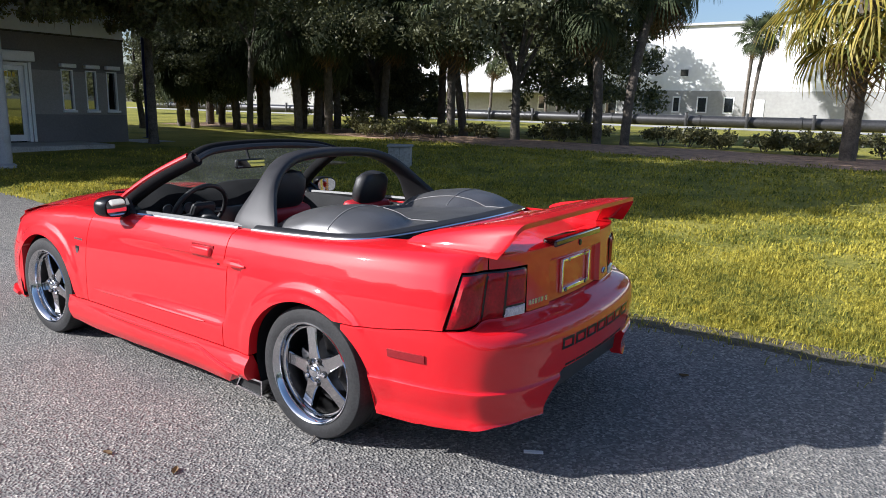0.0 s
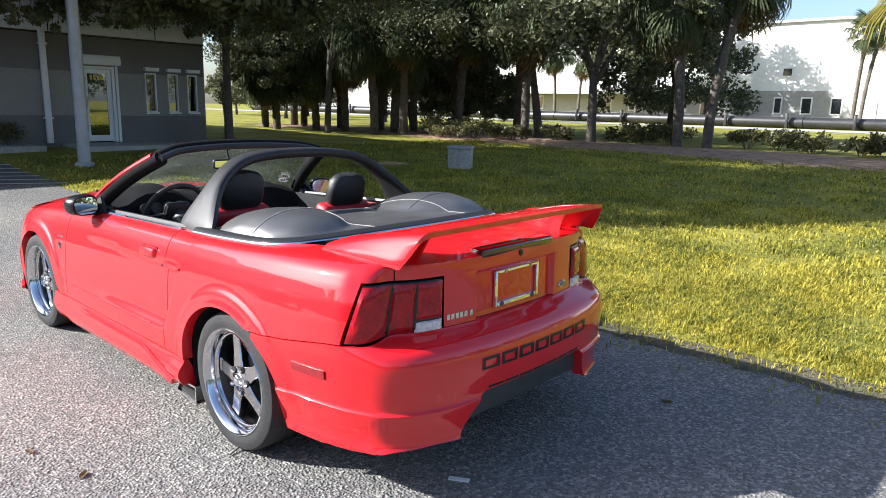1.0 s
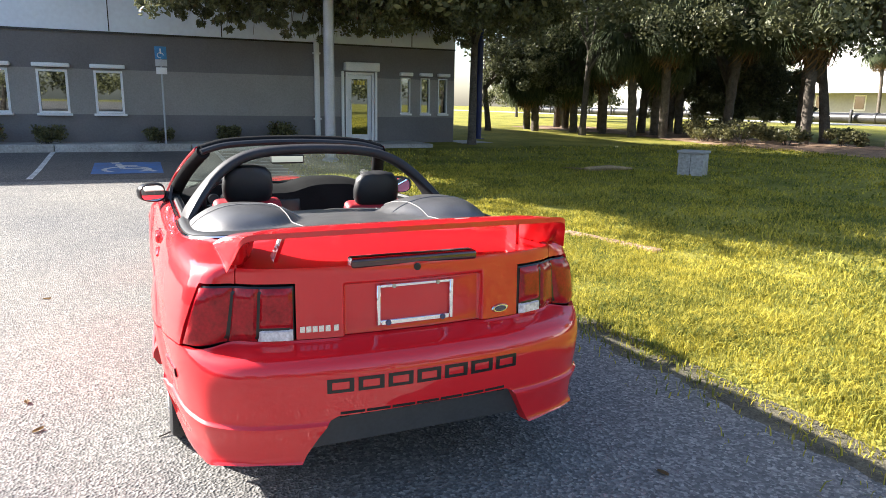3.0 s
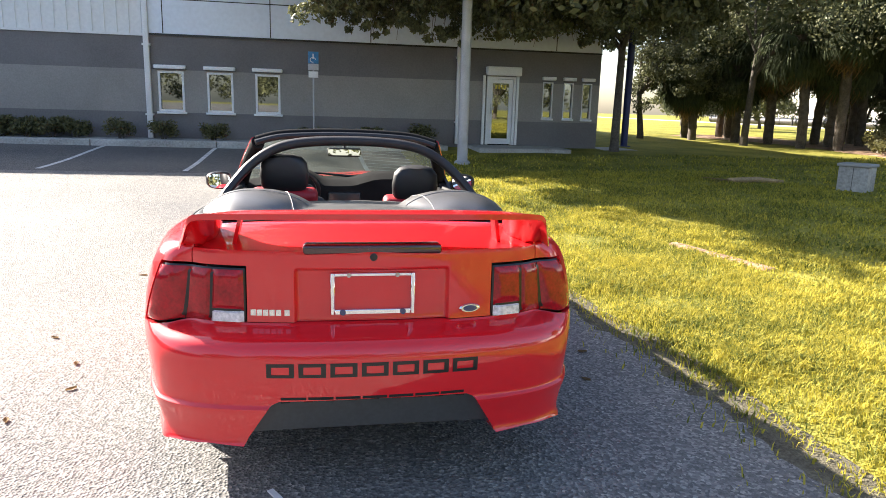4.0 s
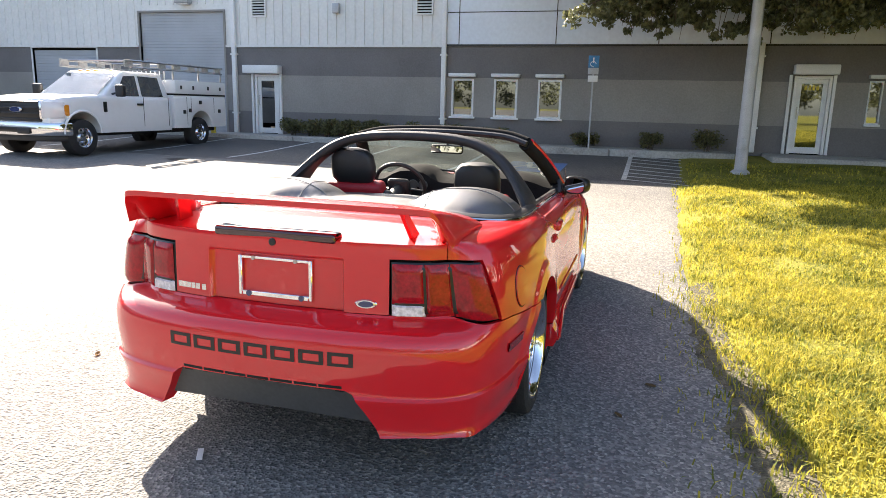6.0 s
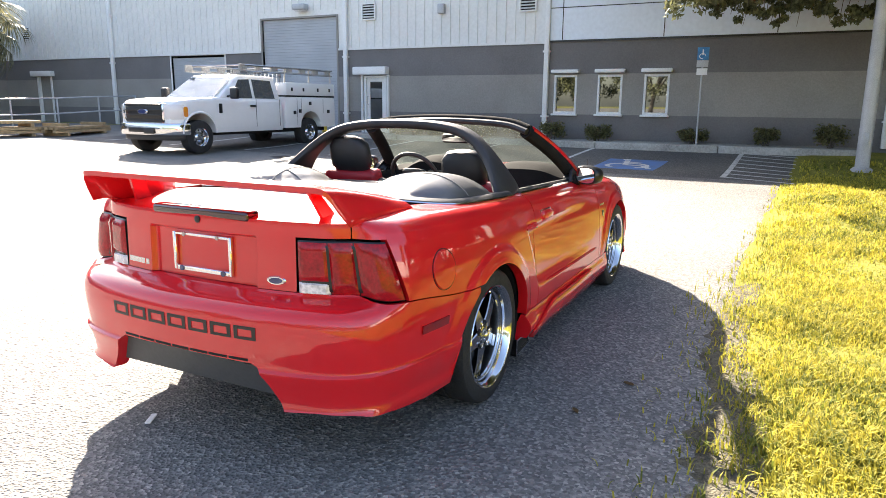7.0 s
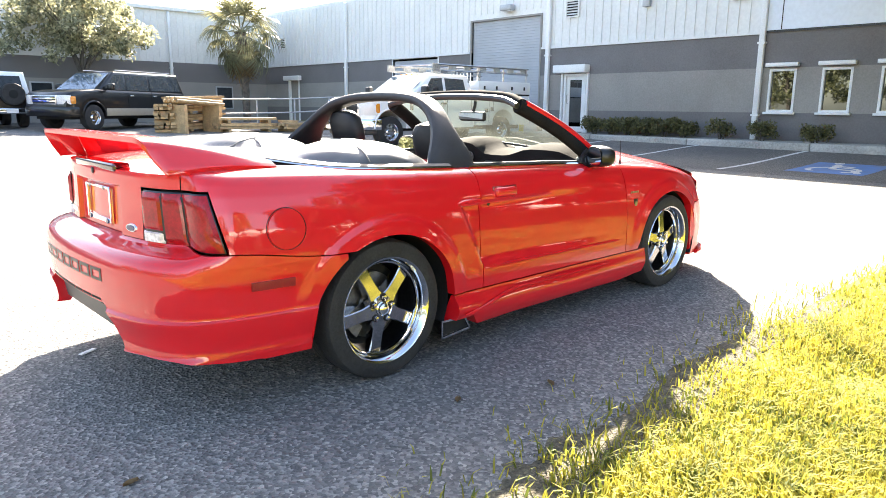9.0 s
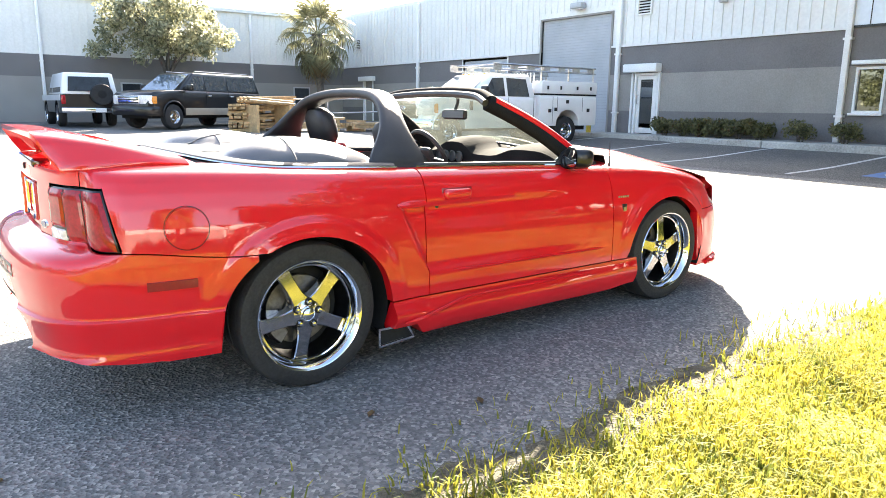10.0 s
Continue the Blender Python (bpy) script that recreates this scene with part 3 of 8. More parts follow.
def glass_door(number, y0, y1, z1, hood, label):
    t = thing(f"door_{number}", label, "door", (FRONT, 0, 0), 0, "glazed doors", "structure")
    w, z0 = 0.07, WALK_Z
    bm = bmesh.new()
    for a in ((y0, y0 + w, z0, z1), (y1 - w, y1, z0, z1), (y0 + w, y1 - w, z1 - w, z1)):
        box(bm, -0.16, 0.06, *a)
    part("door_frame", bm, M_WHITE, t, smooth=0)
    leaf = bmesh.new()
    a, b, c, d = y0 + w + 0.008, y1 - w - 0.008, z0 + 0.02, z1 - w - 0.008
    for q in ((a, a + 0.11, c, d), (b - 0.11, b, c, d), (a + 0.11, b - 0.11, c, c + 0.16), (a + 0.11, b - 0.11, d - 0.11, d)):
        box(leaf, -0.06, 0.0, *q)
    lf = part("door_leaf", leaf, M_WHITE, t, smooth=0)
    part("pane", boxed(-0.035, -0.025, a + 0.11, b - 0.11, c + 0.16, d - 0.11), M_REFLECT, t)
    bm = tube(bmesh.new(), [(0.0, a + 0.055, 1.35), (0.06, a + 0.055, 1.35), (0.06, a + 0.055, 1.62), (0.0, a + 0.055, 1.62)], 0.012, 6)
    part("door_handle", bm, M_STEEL, lf)
    part("hood", boxed(0.002, 0.3, y0 - 0.3 if hood else y0 - 0.05, y1 + 0.1, z1 + 0.02, z1 + 0.27, 0.03), M_WHITE, t, "white shutter box over the door")
    for y in (y0 - 0.12, y1 + 0.02):
        part("shutter_rail", boxed(0.002, 0.07, y, y + 0.07, z0, z1 + 0.02), M_WHITE, t)
    return t


d1 = glass_door(1, 8.56, 9.42, 2.40, False, "white-framed glazed office door with a shutter box")
for i in range(4):
    part("number_bar", boxed(-0.022, -0.018, 8.82 + 0.09 * i, 8.88 + 0.09 * i, 2.05, 2.17), M_YELLOW, d1)
glass_door(2, -6.86, -6.02, 2.27, True, "white glazed side door with a shutter box")
# shutters
for num, y0, y1, z1 in ((3, -11.10, -7.95, 4.17), (4, -15.6, -12.9, 3.07)):
    t = thing(f"door_{num}", "closed grey slatted roller shutter", "roller shutter", (FRONT, 0, 0), 0, "roller shutters", "structure")
    k = int((z1 - 0.3) / 0.09)
    for i in range(k):
        z = 0.3 + 0.09 * i
        part("slat", boxed(-0.11, -0.08, y0, y1, z, z + 0.088, 0.005, segments=1), M_SHUTTER, t, smooth=0)
    bm = bmesh.new()
    box(bm, -0.15, 0.02, y0 - 0.06, y0, 0.3, z1 + 0.06)
    box(bm, -0.15, 0.02, y1, y1 + 0.06, 0.3, z1 + 0.06)
    box(bm, -0.15, 0.02, y0, y1, z1, z1 + 0.06)
    part("frame", bm, M_WALL_M if num == 3 else M_METAL_W, t, smooth=0)
tagged(part("door_5", boxed(FRONT - 0.15, FRONT - 0.1, -23.8, -22.8, 0.3, 2.4), M_WALL_M), "plain grey steel door in the wing corner", "door", kind="structure")
tagged(part("door_5_hood", boxed(FRONT, FRONT + 0.2, -24.0, -22.6, 2.4, 2.62, 0.02), M_WHITE), "white shutter box over the steel door", "shutter box", kind="structure")
bm = bmesh.new()
for y in (-23.8, -22.9):
    box(bm, FRONT - 0.09, FRONT + 0.03, y, y + 0.1, 0.3, 2.398)
tagged(part("door_5_frame", bm, M_WHITE, smooth=0), "white jambs of the steel door", "door frame", kind="structure")
# vents, wall lamps
for y, z in ((-6.68, 4.25), (-1.3, 4.25), (-24.2, 4.2)):
    t = thing("wall_vent", "white louvred vent high on the ribbed wall", "vent", (FRONT, y, z), 0, "wall vents")
    part("backing", boxed(-0.02, 0.0, -0.22, 0.22, -0.22, 0.22), M_DARK, t)
    bm = bmesh.new()
    for q in ((-0.26, -0.22, -0.26, 0.26), (0.22, 0.26, -0.26, 0.26), (-0.22, 0.22, -0.26, -0.22), (-0.22, 0.22, 0.22, 0.26)):
        box(bm, -0.01, 0.05, *q)
    part("frame", bm, M_WHITE, t, smooth=0)
    for i in range(5):
        z0 = -0.19 + 0.082 * i
        part("slat", box(bmesh.new(), -0.03, 0.03, -0.22, 0.22, -0.008, 0.008, m=pose(0.02, 0, z0 + 0.03, 0, 35, 0)), M_WHITE, t)
t = thing("wall_lamp", "grey metal wall lamp box over the shutter", "wall lamp", (FRONT, -9.3, 4.5), 0)
part("housing", boxed(0.0, 0.28, -0.25, 0.25, -0.09, 0.1, 0.04), M_GALV, t)
part("lens", boxed(0.03, 0.22, -0.2, 0.2, -0.12, -0.09, 0.01), M_LENS_CLEAR, t)
t = thing("junction_box", "small grey metal box on the ribbed wall", "junction box", (FRONT, -4.05, 4.2), 0)
part("housing", boxed(0.0, 0.12, -0.11, 0.11, -0.14, 0.14, 0.015), M_GALV, t)
part("lid", boxed(0.12, 0.135, -0.1, 0.1, -0.13, 0.13, 0.005), M_GALV, t)

# windows and a door along the wing
for i, x in enumerate((-15.6, -12.2, -10.4, -7.5)):
    t = thing(f"window_{i + 7}", "small dark window in the wing wall", "window", (x, WING, 0), 0, "wing windows", "structure")
    part("window_frame", boxed(-0.45, 0.45, 0.002, 0.04, 1.0, 2.1), M_GALV, t)
    part("pane", boxed(-0.38, 0.38, 0.04, 0.05, 1.06, 2.04), M_WINDOW, t)


# ---- far side: road, pipeline, warehouse ----
verts, faces = [], []
xs = steps_between(-140, 60, 5)
for x in xs:
    for y in (54.0, 61.5):
        verts.append((x, y, ground_z(x, y) + 0.06))
faces = [(2 * i, 2 * i + 2, 2 * i + 3, 2 * i + 1) for i in range(len(xs) - 1)]
tagged(raw("road", verts, faces, M_CONC, smooth=3), "pale sunlit concrete road behind the trees", "road", kind="structure")


def pipe_y(x):
    return 64.3 + 0.01 * x


t = thing("pipeline", "long fat black pipe lying on posts along the road", "pipeline", (0, 0, 0))
for i in range(17):
    x0 = -96 + 8.0 * i
    pts = [(x, pipe_y(x), ground_z(x, pipe_y(x)) + 0.52) for x in (x0, x0 + 4, x0 + 7.9)]
    part("pipe_length", tube(bmesh.new(), pts, 0.475, 16), M_PIPE, t)
    part("joint_collar", tube(bmesh.new(), [(x0 - 0.12, pipe_y(x0), ground_z(x0, pipe_y(x0)) + 0.52), (x0 + 0.12, pipe_y(x0), ground_z(x0, pipe_y(x0)) + 0.52)], 0.53, 16), M_PIPE, t)
for i in range(26):
    x = -92 + 5.0 * i
    y = pipe_y(x) - 0.75
    z = ground_z(x, y)
    b = thing("bollard", "short dark timber post beside the pipeline", "bollard", (x, y, z), 0, "pipeline posts")
    part("post", boxed(-0.11, 0.11, -0.11, 0.11, -0.05, 1.2, 0.03), M_PIPE, b)
    part("cap", boxed(-0.14, 0.14, -0.14, 0.14, 1.2, 1.26, 0.02), M_PIPE, b)

WARE = 77.0
t = thing("warehouse", "long white warehouse with a grey lower wall", "warehouse", (-0.17, WARE, 0.39))
t.scale = (1.215, 1.215, 1.215)
part("wall", boxed(-90, 40, 0, 20, 2.9, 8.3), M_FARWALL, t, smooth=0)
part("lower_wall", boxed(-90, 40, -0.05, 20, -0.5, 2.9), M_FARGREY, t, "grey lower wall", smooth=0)
part("roof", boxed(-90.3, 40.3, -0.3, 20, 8.3, 8.5), M_GALV, t, smooth=0)
for x, w, h, z in ((-17.5, 0.9, 0.8, 4.4), (-18.0, 0.7, 1.4, 1.7), (-15.8, 0.9, 1.4, 1.7), (-13.6, 0.9, 1.4, 1.7), (-31, 1.2, 1.4, 1.7), (-34, 1.2, 1.4, 1.7),
                   (-42, 1.2, 1.4, 1.7), (-46, 1.2, 1.4, 1.7), (-54, 1.2, 1.4, 1.7), (-1.5, 0.9, 1.4, 1.7), (-24, 1.2, 2.1, 1.4)):
    wn = part("window", boxed(x - w / 2, x + w / 2, -0.08, -0.052, z - h / 2, z + h / 2), M_WHITE, t, "white window frame")
    part("pane", boxed(x - w / 2 + 0.12, x + w / 2 - 0.12, -0.1, -0.082, z - h / 2 + 0.12, z + h / 2 - 0.12), M_WINDOW, wn)
part("door", boxed(-12.0, -10.8, -0.1, -0.052, -0.2, 2.2), M_WHITE, t)
part("awning", boxed(-60, -28, -2.2, -0.06, 2.55, 2.85), M_GALV, t, smooth=0)


# ---- the red convertible ----
# Its own axes: x backwards from the rear axle, y to its right, z up from the ground.
CAR_AT = (-1.405, 3.86, 0.0)
WHEELBASE, ARCH_R, ARCH_H, HUB_Z = 2.485, 0.392, 0.352, 0.322
PLAN = spline([(-3.52, 0, 0), (-3.505, 0.28, 0), (-3.43, 0.52, 0), (-3.28, 0.70, 0), (-3.08, 0.81, 0), (-2.85, 0.862, 0), (-2.5, 0.893, 0), (-2.2, 0.886, 0), (-1.9, 0.886, 0),
               (-1.2, 0.892, 0), (-0.6, 0.898, 0), (-0.25, 0.912, 0), (0.0, 0.918, 0), (0.25, 0.914, 0), (0.45, 0.900, 0), (0.62, 0.880, 0), (0.76, 0.848, 0), (0.88, 0.785, 0),
               (0.968, 0.675, 0), (1.018, 0.53, 0), (1.047, 0.36, 0), (1.062, 0.18, 0), (1.067, 0, 0)], 12)
PLAN_S = [0.0]
for a, b in zip(PLAN, PLAN[1:]):
    PLAN_S.append(PLAN_S[-1] + (b - a).length)
END_S = PLAN_S[-1]


def plan_at(s):
    """The outline's point and its outward direction."""
    s = min(max(s, 0), END_S)
    i = min(int(np.searchsorted(PLAN_S, s, side="right")) - 1, len(PLAN) - 2)
    t = (s - PLAN_S[i]) / (PLAN_S[i + 1] - PLAN_S[i])
    p = PLAN[i].lerp(PLAN[i + 1], t)
    da = (PLAN[i + 1] - PLAN[max(i - 1, 0)]).normalized()
    db = (PLAN[min(i + 2, len(PLAN) - 1)] - PLAN[i]).normalized()
    d = da.lerp(db, t).normalized()
    return p, Vector((d.y, -d.x, 0)) * -1 if False else Vector((-d.y, d.x, 0))


def s_of_x(x):
    return float(np.interp(x, [p.x for p in PLAN], PLAN_S))


def s_of_y(y):
    k = [i for i, p in enumerate(PLAN) if p.x > 0.3]
    return float(np.interp(-abs(y), [-PLAN[i].y for i in k], [PLAN_S[i] for i in k]))


TOP_Z = [(-3.45, 0.625), (-3.2, 0.70), (-2.9, 0.775), (-2.573, 0.825), (-2.2, 0.856), (-1.9, 0.876), (-1.4, 0.897), (-0.9, 0.912), (-0.4, 0.928), (0.0, 0.945), (0.4, 0.962), (0.75, 0.968), (1.2, 0.972)]
REAR_IN = [(0.20, 0.008), (0.25, 0.010), (0.28, 0.026), (0.36, 0.016), (0.412, 0.000), (0.4235, 0.012), (0.5, 0.004), (0.58, 0.0), (0.62, 0.008), (0.648, 0.024), (0.664, 0.052), (0.676, 0.09), (0.686, 0.122), (0.70, 0.132), (0.80, 0.136), (0.90, 0.138),
           (0.955, 0.140), (0.98, 0.148), (0.993, 0.162), (1.0, 0.185)]
SHOULDER_IN = [(0.0, 0.115), (0.012, 0.088), (0.035, 0.066), (0.08, 0.044), (0.14, 0.027), (0.21, 0.014), (0.3, 0.005), (0.4, 0.0)]
FRONT_IN = [(0.15, 0.02), (0.3, 0.0), (0.5, 0.0), (0.56, 0.03), (0.60, 0.07), (0.66, 0.14), (0.75, 0.24)]


def body_in(s, z):
    """How far the skin lies inside the outline there."""
    p, n = plan_at(s)
    top = smooth_table(TOP_Z, p.x)
    side = lerp_table(SHOULDER_IN, max(top - z, 0)) + (0.5 * (0.40 - z) ** 2 if z < 0.40 else 0)
    if p.x > 0.1 and z < 0.62 and n.x < 0.9:
        side += 0.115 * (0.62 - z) * step(0.1, 0.35, p.x) * step(0.9, 0.4, n.x)
    if p.x > 0.2 and z < 0.424:
        side -= 0.012 * step(0.423, 0.414, z) - 0.012 * step(0.41, 0.29, z) + 0.012 * step(0.285, 0.26, z)
    if n.x > 0:
        w = step(0.22, 0.8, n.x)
        side = side * (1 - w) + smooth_table(REAR_IN, z) * w
        if w > 0.5 and abs(p.y) < 0.33:
            side += 0.024 * step(0.302, 0.288, abs(p.y)) * step(0.902, 0.888, z) * step(0.69, 0.70, z)
    else:
        w = step(0.2, 0.8, -n.x)
        side = side * (1 - w) + lerp_table(FRONT_IN, z) * w
    # hollow that runs along the door into the side scoop
    edge = -0.475 - 0.14 * (0.77 - z) / 0.3
    if -2.0 < p.x < edge + 0.03:
        g = step(-1.95, -0.75, p.x) * (1 - step(edge, edge + 0.022, p.x))
        side += 0.026 * g * step(0.425, 0.47, z) * (1 - step(0.745, 0.775, z))
    # flared wheel arches
    for xa in (0.0, -WHEELBASE):
        r = math.hypot((p.x - xa) / ARCH_R, (z - HUB_Z) / ARCH_H)
        if r < 2:
            side -= (0.012 * (1 - step(1.16, 1.25, r)) + 0.006 * math.exp(-((r - 1.0) / 0.08) ** 2)) * step(0.2, 0.5, z) * step(0.9, 0.98, r)
    return side


def skin(s, z, extra=0.0, sign=1):
    p, n = plan_at(s)
    q = p - n * (body_in(s, z) + extra)
    return Vector((q.x, max(q.y, 0) * sign, z))


def arch(x, xa, low):
    d = abs(x - xa)
    return HUB_Z + ARCH_H * math.sqrt(1 - (d / ARCH_R) ** 2) if d < ARCH_R else low


def deck_z(x, y):
    w = 0.80
    return smooth_table(TOP_Z, x) + (0.034 if x > -0.5 else 0.075 * step(-1.6, -2.4, x) + 0.02) * (1 - min(abs(y) / w, 1) ** 2.2) - (0.10 * step(-3.1, -3.45, x) if x < -3.1 else 0)


def patch(bm, cols, rows, f, fold=0.014, sign=1, top_rows=None):
    """A skin panel: a grid of f(u, v) = (s, z) with its rim turned inwards, and, if given, rows that go on over the shoulder."""
    grid = []
    for i in range(cols + 1):
        line = []
        for j in range(rows + 1):
            s, z = f(i / cols, j / rows)
            line.append((s, z, skin(s, z, 0, sign)))
        grid.append(line)
    verts = [[bm.verts.new(c[2]) for c in line] for line in grid]
    if top_rows:
        for i, line in enumerate(verts):
            s, z, p = grid[i][-1]
            for k in range(1, 6):
                y = abs(p.y) + (top_rows(p.x) - abs(p.y)) * k / 5
                line.append(bm.verts.new((p.x, y * sign, p.z + (deck_z(p.x, y) - deck_z(p.x, p.y)) + 0.006 * math.sin(math.pi * k / 10))))
    n = len(verts[0])
    for i in range(cols):
        for j in range(n - 1):
            q = (verts[i][j], verts[i + 1][j], verts[i + 1][j + 1], verts[i][j + 1])
            bm.faces.new(q if sign > 0 else q[::-1])

    def rim(line, backs):
        back = [bm.verts.new(b) for b in backs]
        for k in range(len(line) - 1):
            bm.faces.new((line[k], line[k + 1], back[k + 1], back[k]))

    rim([v[0] for v in verts], [skin(g[0][0], g[0][1], fold, sign) for g in grid])
    for i in (0, cols):
        rim(verts[i][:rows + 1], [skin(c[0], c[1], fold, sign) for c in grid[i]])
    if not top_rows:
        rim([v[-1] for v in verts], [skin(g[-1][0], g[-1][1], fold, sign) for g in grid])
    else:
        rim([v[-1] for v in verts], [v[-1].co - Vector((0, 0, 0.03)) for v in verts])
        for i in (0, cols):
            rim(verts[i][rows:], [v.co - Vector((0, 0, 0.012)) for v in verts[i][rows:]])
    return bm


car = thing("convertible_car", "red two-door convertible with its roof down on asphalt", "car", CAR_AT)
SILL = 0.322
TL_TOP, TL_LOW = 0.902, 0.686
X_SEAM_R, X_SEAM_F = -0.612, -1.945


def tl_out(z):
    """Where the outer edge of the tail lamp runs along the outline."""
    return s_of_x(0.732) + 0.060 * (z - TL_LOW) / (TL_TOP - TL_LOW)


def bumper_top(s):
    p, n = plan_at(s)
    return 0.624 + 0.046 * step(0.3, 0.75, p.x) + 0.026 * step(0.35, 0.8, n.x)


def shoulder_y(x):
    return 0.705 - 0.055 * step(0.15, 0.4, x)


for sign in (1, -1):
    # door
    a, b = s_of_x(X_SEAM_F + 0.003), s_of_x(X_SEAM_R - 0.003)
    top = lambda s: smooth_table(TOP_Z, plan_at(s)[0].x)
    door = part("door", patch(bmesh.new(), 46, 30, lambda u, v: (a + (b - a) * u, SILL + 0.004 + (top(a + (b - a) * u) - SILL - 0.004) * v), sign=sign, top_rows=lambda x: 0.735), M_PAINT, car)
    p = skin(s_of_x(-0.80), 0.812, 0, sign)
    part("handle", boxed(p.x - 0.082, p.x + 0.082, p.y - 0.026, p.y + 0.026, 0.772, 0.824, 0.018, segments=3), M_PAINT, door)
    part("handle_recess", boxed(p.x - 0.09, p.x + 0.09, p.y - 0.012, p.y + 0.0035, 0.766, 0.829, 0.002) if sign > 0 else boxed(p.x - 0.09, p.x + 0.09, p.y - 0.0035, p.y + 0.012, 0.764, 0.832, 0.002), M_MARKER, door)
    p = skin(s_of_x(-0.685), 0.745, 0, sign)
    part("key_lock", lathe(bmesh.new(), [(0.0, 0.004 * sign), (0.011, 0.004 * sign), (0.012, -0.01 * sign)], "y", 12, p), M_TRIM, door)
    # rub strip low on the door
    line = []
    for k in range(20):
        x = -1.86 + (1.10) * k / 19
        line.append(skin(s_of_x(x), 0.416 + 0.012 * k / 19, -0.001, sign))
    part("moulding", tube(bmesh.new(), line, [0.003] + [0.008] * 18 + [0.003], 6), M_PAINT, door)
    # belt trim
    line = [skin(s_of_x(x), smooth_table(TOP_Z, x), 0.012, sign) + Vector((0, 0, 0.008)) for x in steps_between(-1.72, X_SEAM_R - 0.004, 0.08)]
    part("belt_trim", tube(bmesh.new(), line, 0.009, 6), M_CHROME, door, "bright belt moulding")
    line = [Vector((q.x, q.y - 0.035 * sign, q.z + 0.004)) for q in line]
    part("window_seal", tube(bmesh.new(), line, 0.016, 6), M_BLACK, door)
    # front fender
    a2, b2 = s_of_x(-3.22), s_of_x(X_SEAM_F - 0.003)

    def fender(u, v):
        s = a2 + (b2 - a2) * u
        x = plan_at(s)[0].x
        low = arch(x, -WHEELBASE, 0.562 if x < -WHEELBASE else SILL + 0.004)
        return s, low + (top(s) - low) * v
    fend = part("front_fender", patch(bmesh.new(), 70, 22, fender, 0.05, sign, top_rows=lambda x: min(0.70, abs(plan_at(s_of_x(x))[0].y) - 0.10)), M_PAINT, car)
    p = skin(s_of_x(-2.05), 0.66, 0, sign)
    part("badge_plate", boxed(p.x - 0.022, p.x + 0.022, p.y - 0.004, p.y + 0.004, 0.597, 0.657, 0.003), M_TRIM, fend, "small black and silver badge")
    part("badge_bar", boxed(p.x - 0.012, p.x + 0.012, p.y + 0.004 * sign - 0.003, p.y + 0.004 * sign + 0.003, 0.613, 0.639), M_STEEL, fend)
    for k in range(5):
        q = skin(s_of_x(-2.085 + 0.02 * k), 0.70, 0, sign)
        part("lettering_bar", boxed(q.x - 0.007, q.x + 0.007, q.y - 0.0025, q.y + 0.0025, 0.694, 0.706), M_STEEL, fend)
    # quarter panel up to the tail lamp
    a3 = s_of_x(X_SEAM_R + 0.003)

    def quarter(u, v):
        low = SILL + 0.004
        s_low, s_top = tl_out(TL_LOW) - 0.003, tl_out(TL_TOP) - 0.003
        s = a3 + (s_low - a3) * u
        x = plan_at(s)[0].x
        if x > 0.0:
            low = max(arch(x, 0.0, 0.0), bumper_top(s) + 0.005)
        else:
            low = arch(x, 0.0, low)
        z = low + (top(s) - low) * v
        return s + (s_top - s_low) * step(0.6, 1.0, u) * (z - TL_LOW) / (TL_TOP - TL_LOW) * (1 if z > TL_LOW else 0), z
    quart = part("quarter_panel", patch(bmesh.new(), 84, 26, quarter, 0.05, sign, top_rows=shoulder_y), M_PAINT, car)
    # corner over the tail lamp
    s0, s1 = tl_out(TL_TOP), s_of_y(0.748)

    def corner(u, v):
        s = s0 + (s1 - s0) * u
        return s, TL_TOP + 0.006 + (top(s) - TL_TOP - 0.006) * v
    bm = patch(bmesh.new(), 10, 8, corner, 0.03, sign, top_rows=lambda x: 0.648)
    part("rear_corner", bm, M_PAINT, quart)
    # side scoop bar
    pts = [skin(s_of_x(x), 0.768 - 0.012 * (x + 0.6), -0.004, sign) for x in steps_between(-0.600, -0.440, 0.032)]
    part("scoop_bar", tube(bmesh.new(), pts, [0.014, 0.018, 0.019, 0.018, 0.015, 0.006][:len(pts)], 8), M_PAINT, quart)
    # skirt with its outlet
    def skirt_out(x, v):
        bulge = 0.028 * math.sin(math.pi * min(v * 1.1, 1)) * (1 - 0.4 * step(-1.3, -2.1, x))
        return -bulge - 0.012 * (1 - v) - 0.02 * step(-0.95, -0.45, x) * (1 - v)
    bm = bmesh.new()
    grid = []
    xs = steps_between(-2.185, -0.405, 0.045)
    for x in xs:
        low = 0.138 + 0.02 * step(-1.9, -2.18, x) + 0.055 * step(-0.58, -0.55, x)
        high = SILL - 0.004
        row = [skin(s_of_x(x), low, 0.06, sign)]
        for j in range(13):
            v = j / 12
            z = low + (high - low) * v
            row.append(skin(s_of_x(x), z, skirt_out(x, v) + 0.004, sign))
        row.append(skin(s_of_x(x), high, 0.03, sign))
        grid.append([bm.verts.new(q) for q in row])
    for r, q in zip(grid, grid[1:]):
        for j in range(len(r) - 1):
            bm.faces.new((r[j], q[j], q[j + 1], r[j + 1]))
    for r in (grid[0], grid[-1]):
        bm.faces.new(r)
    skirt = part("side_skirt", bm, M_PAINT, car)
    pts = []
    for k in range(24):
        x = -1.75 + 1.30 * k / 23
        z = 0.288 - 0.07 * step(-0.9, -0.46, x)
        pts.append(skin(s_of_x(x), z, skirt_out(x, (z - 0.138) / 0.2) - 0.001, sign))
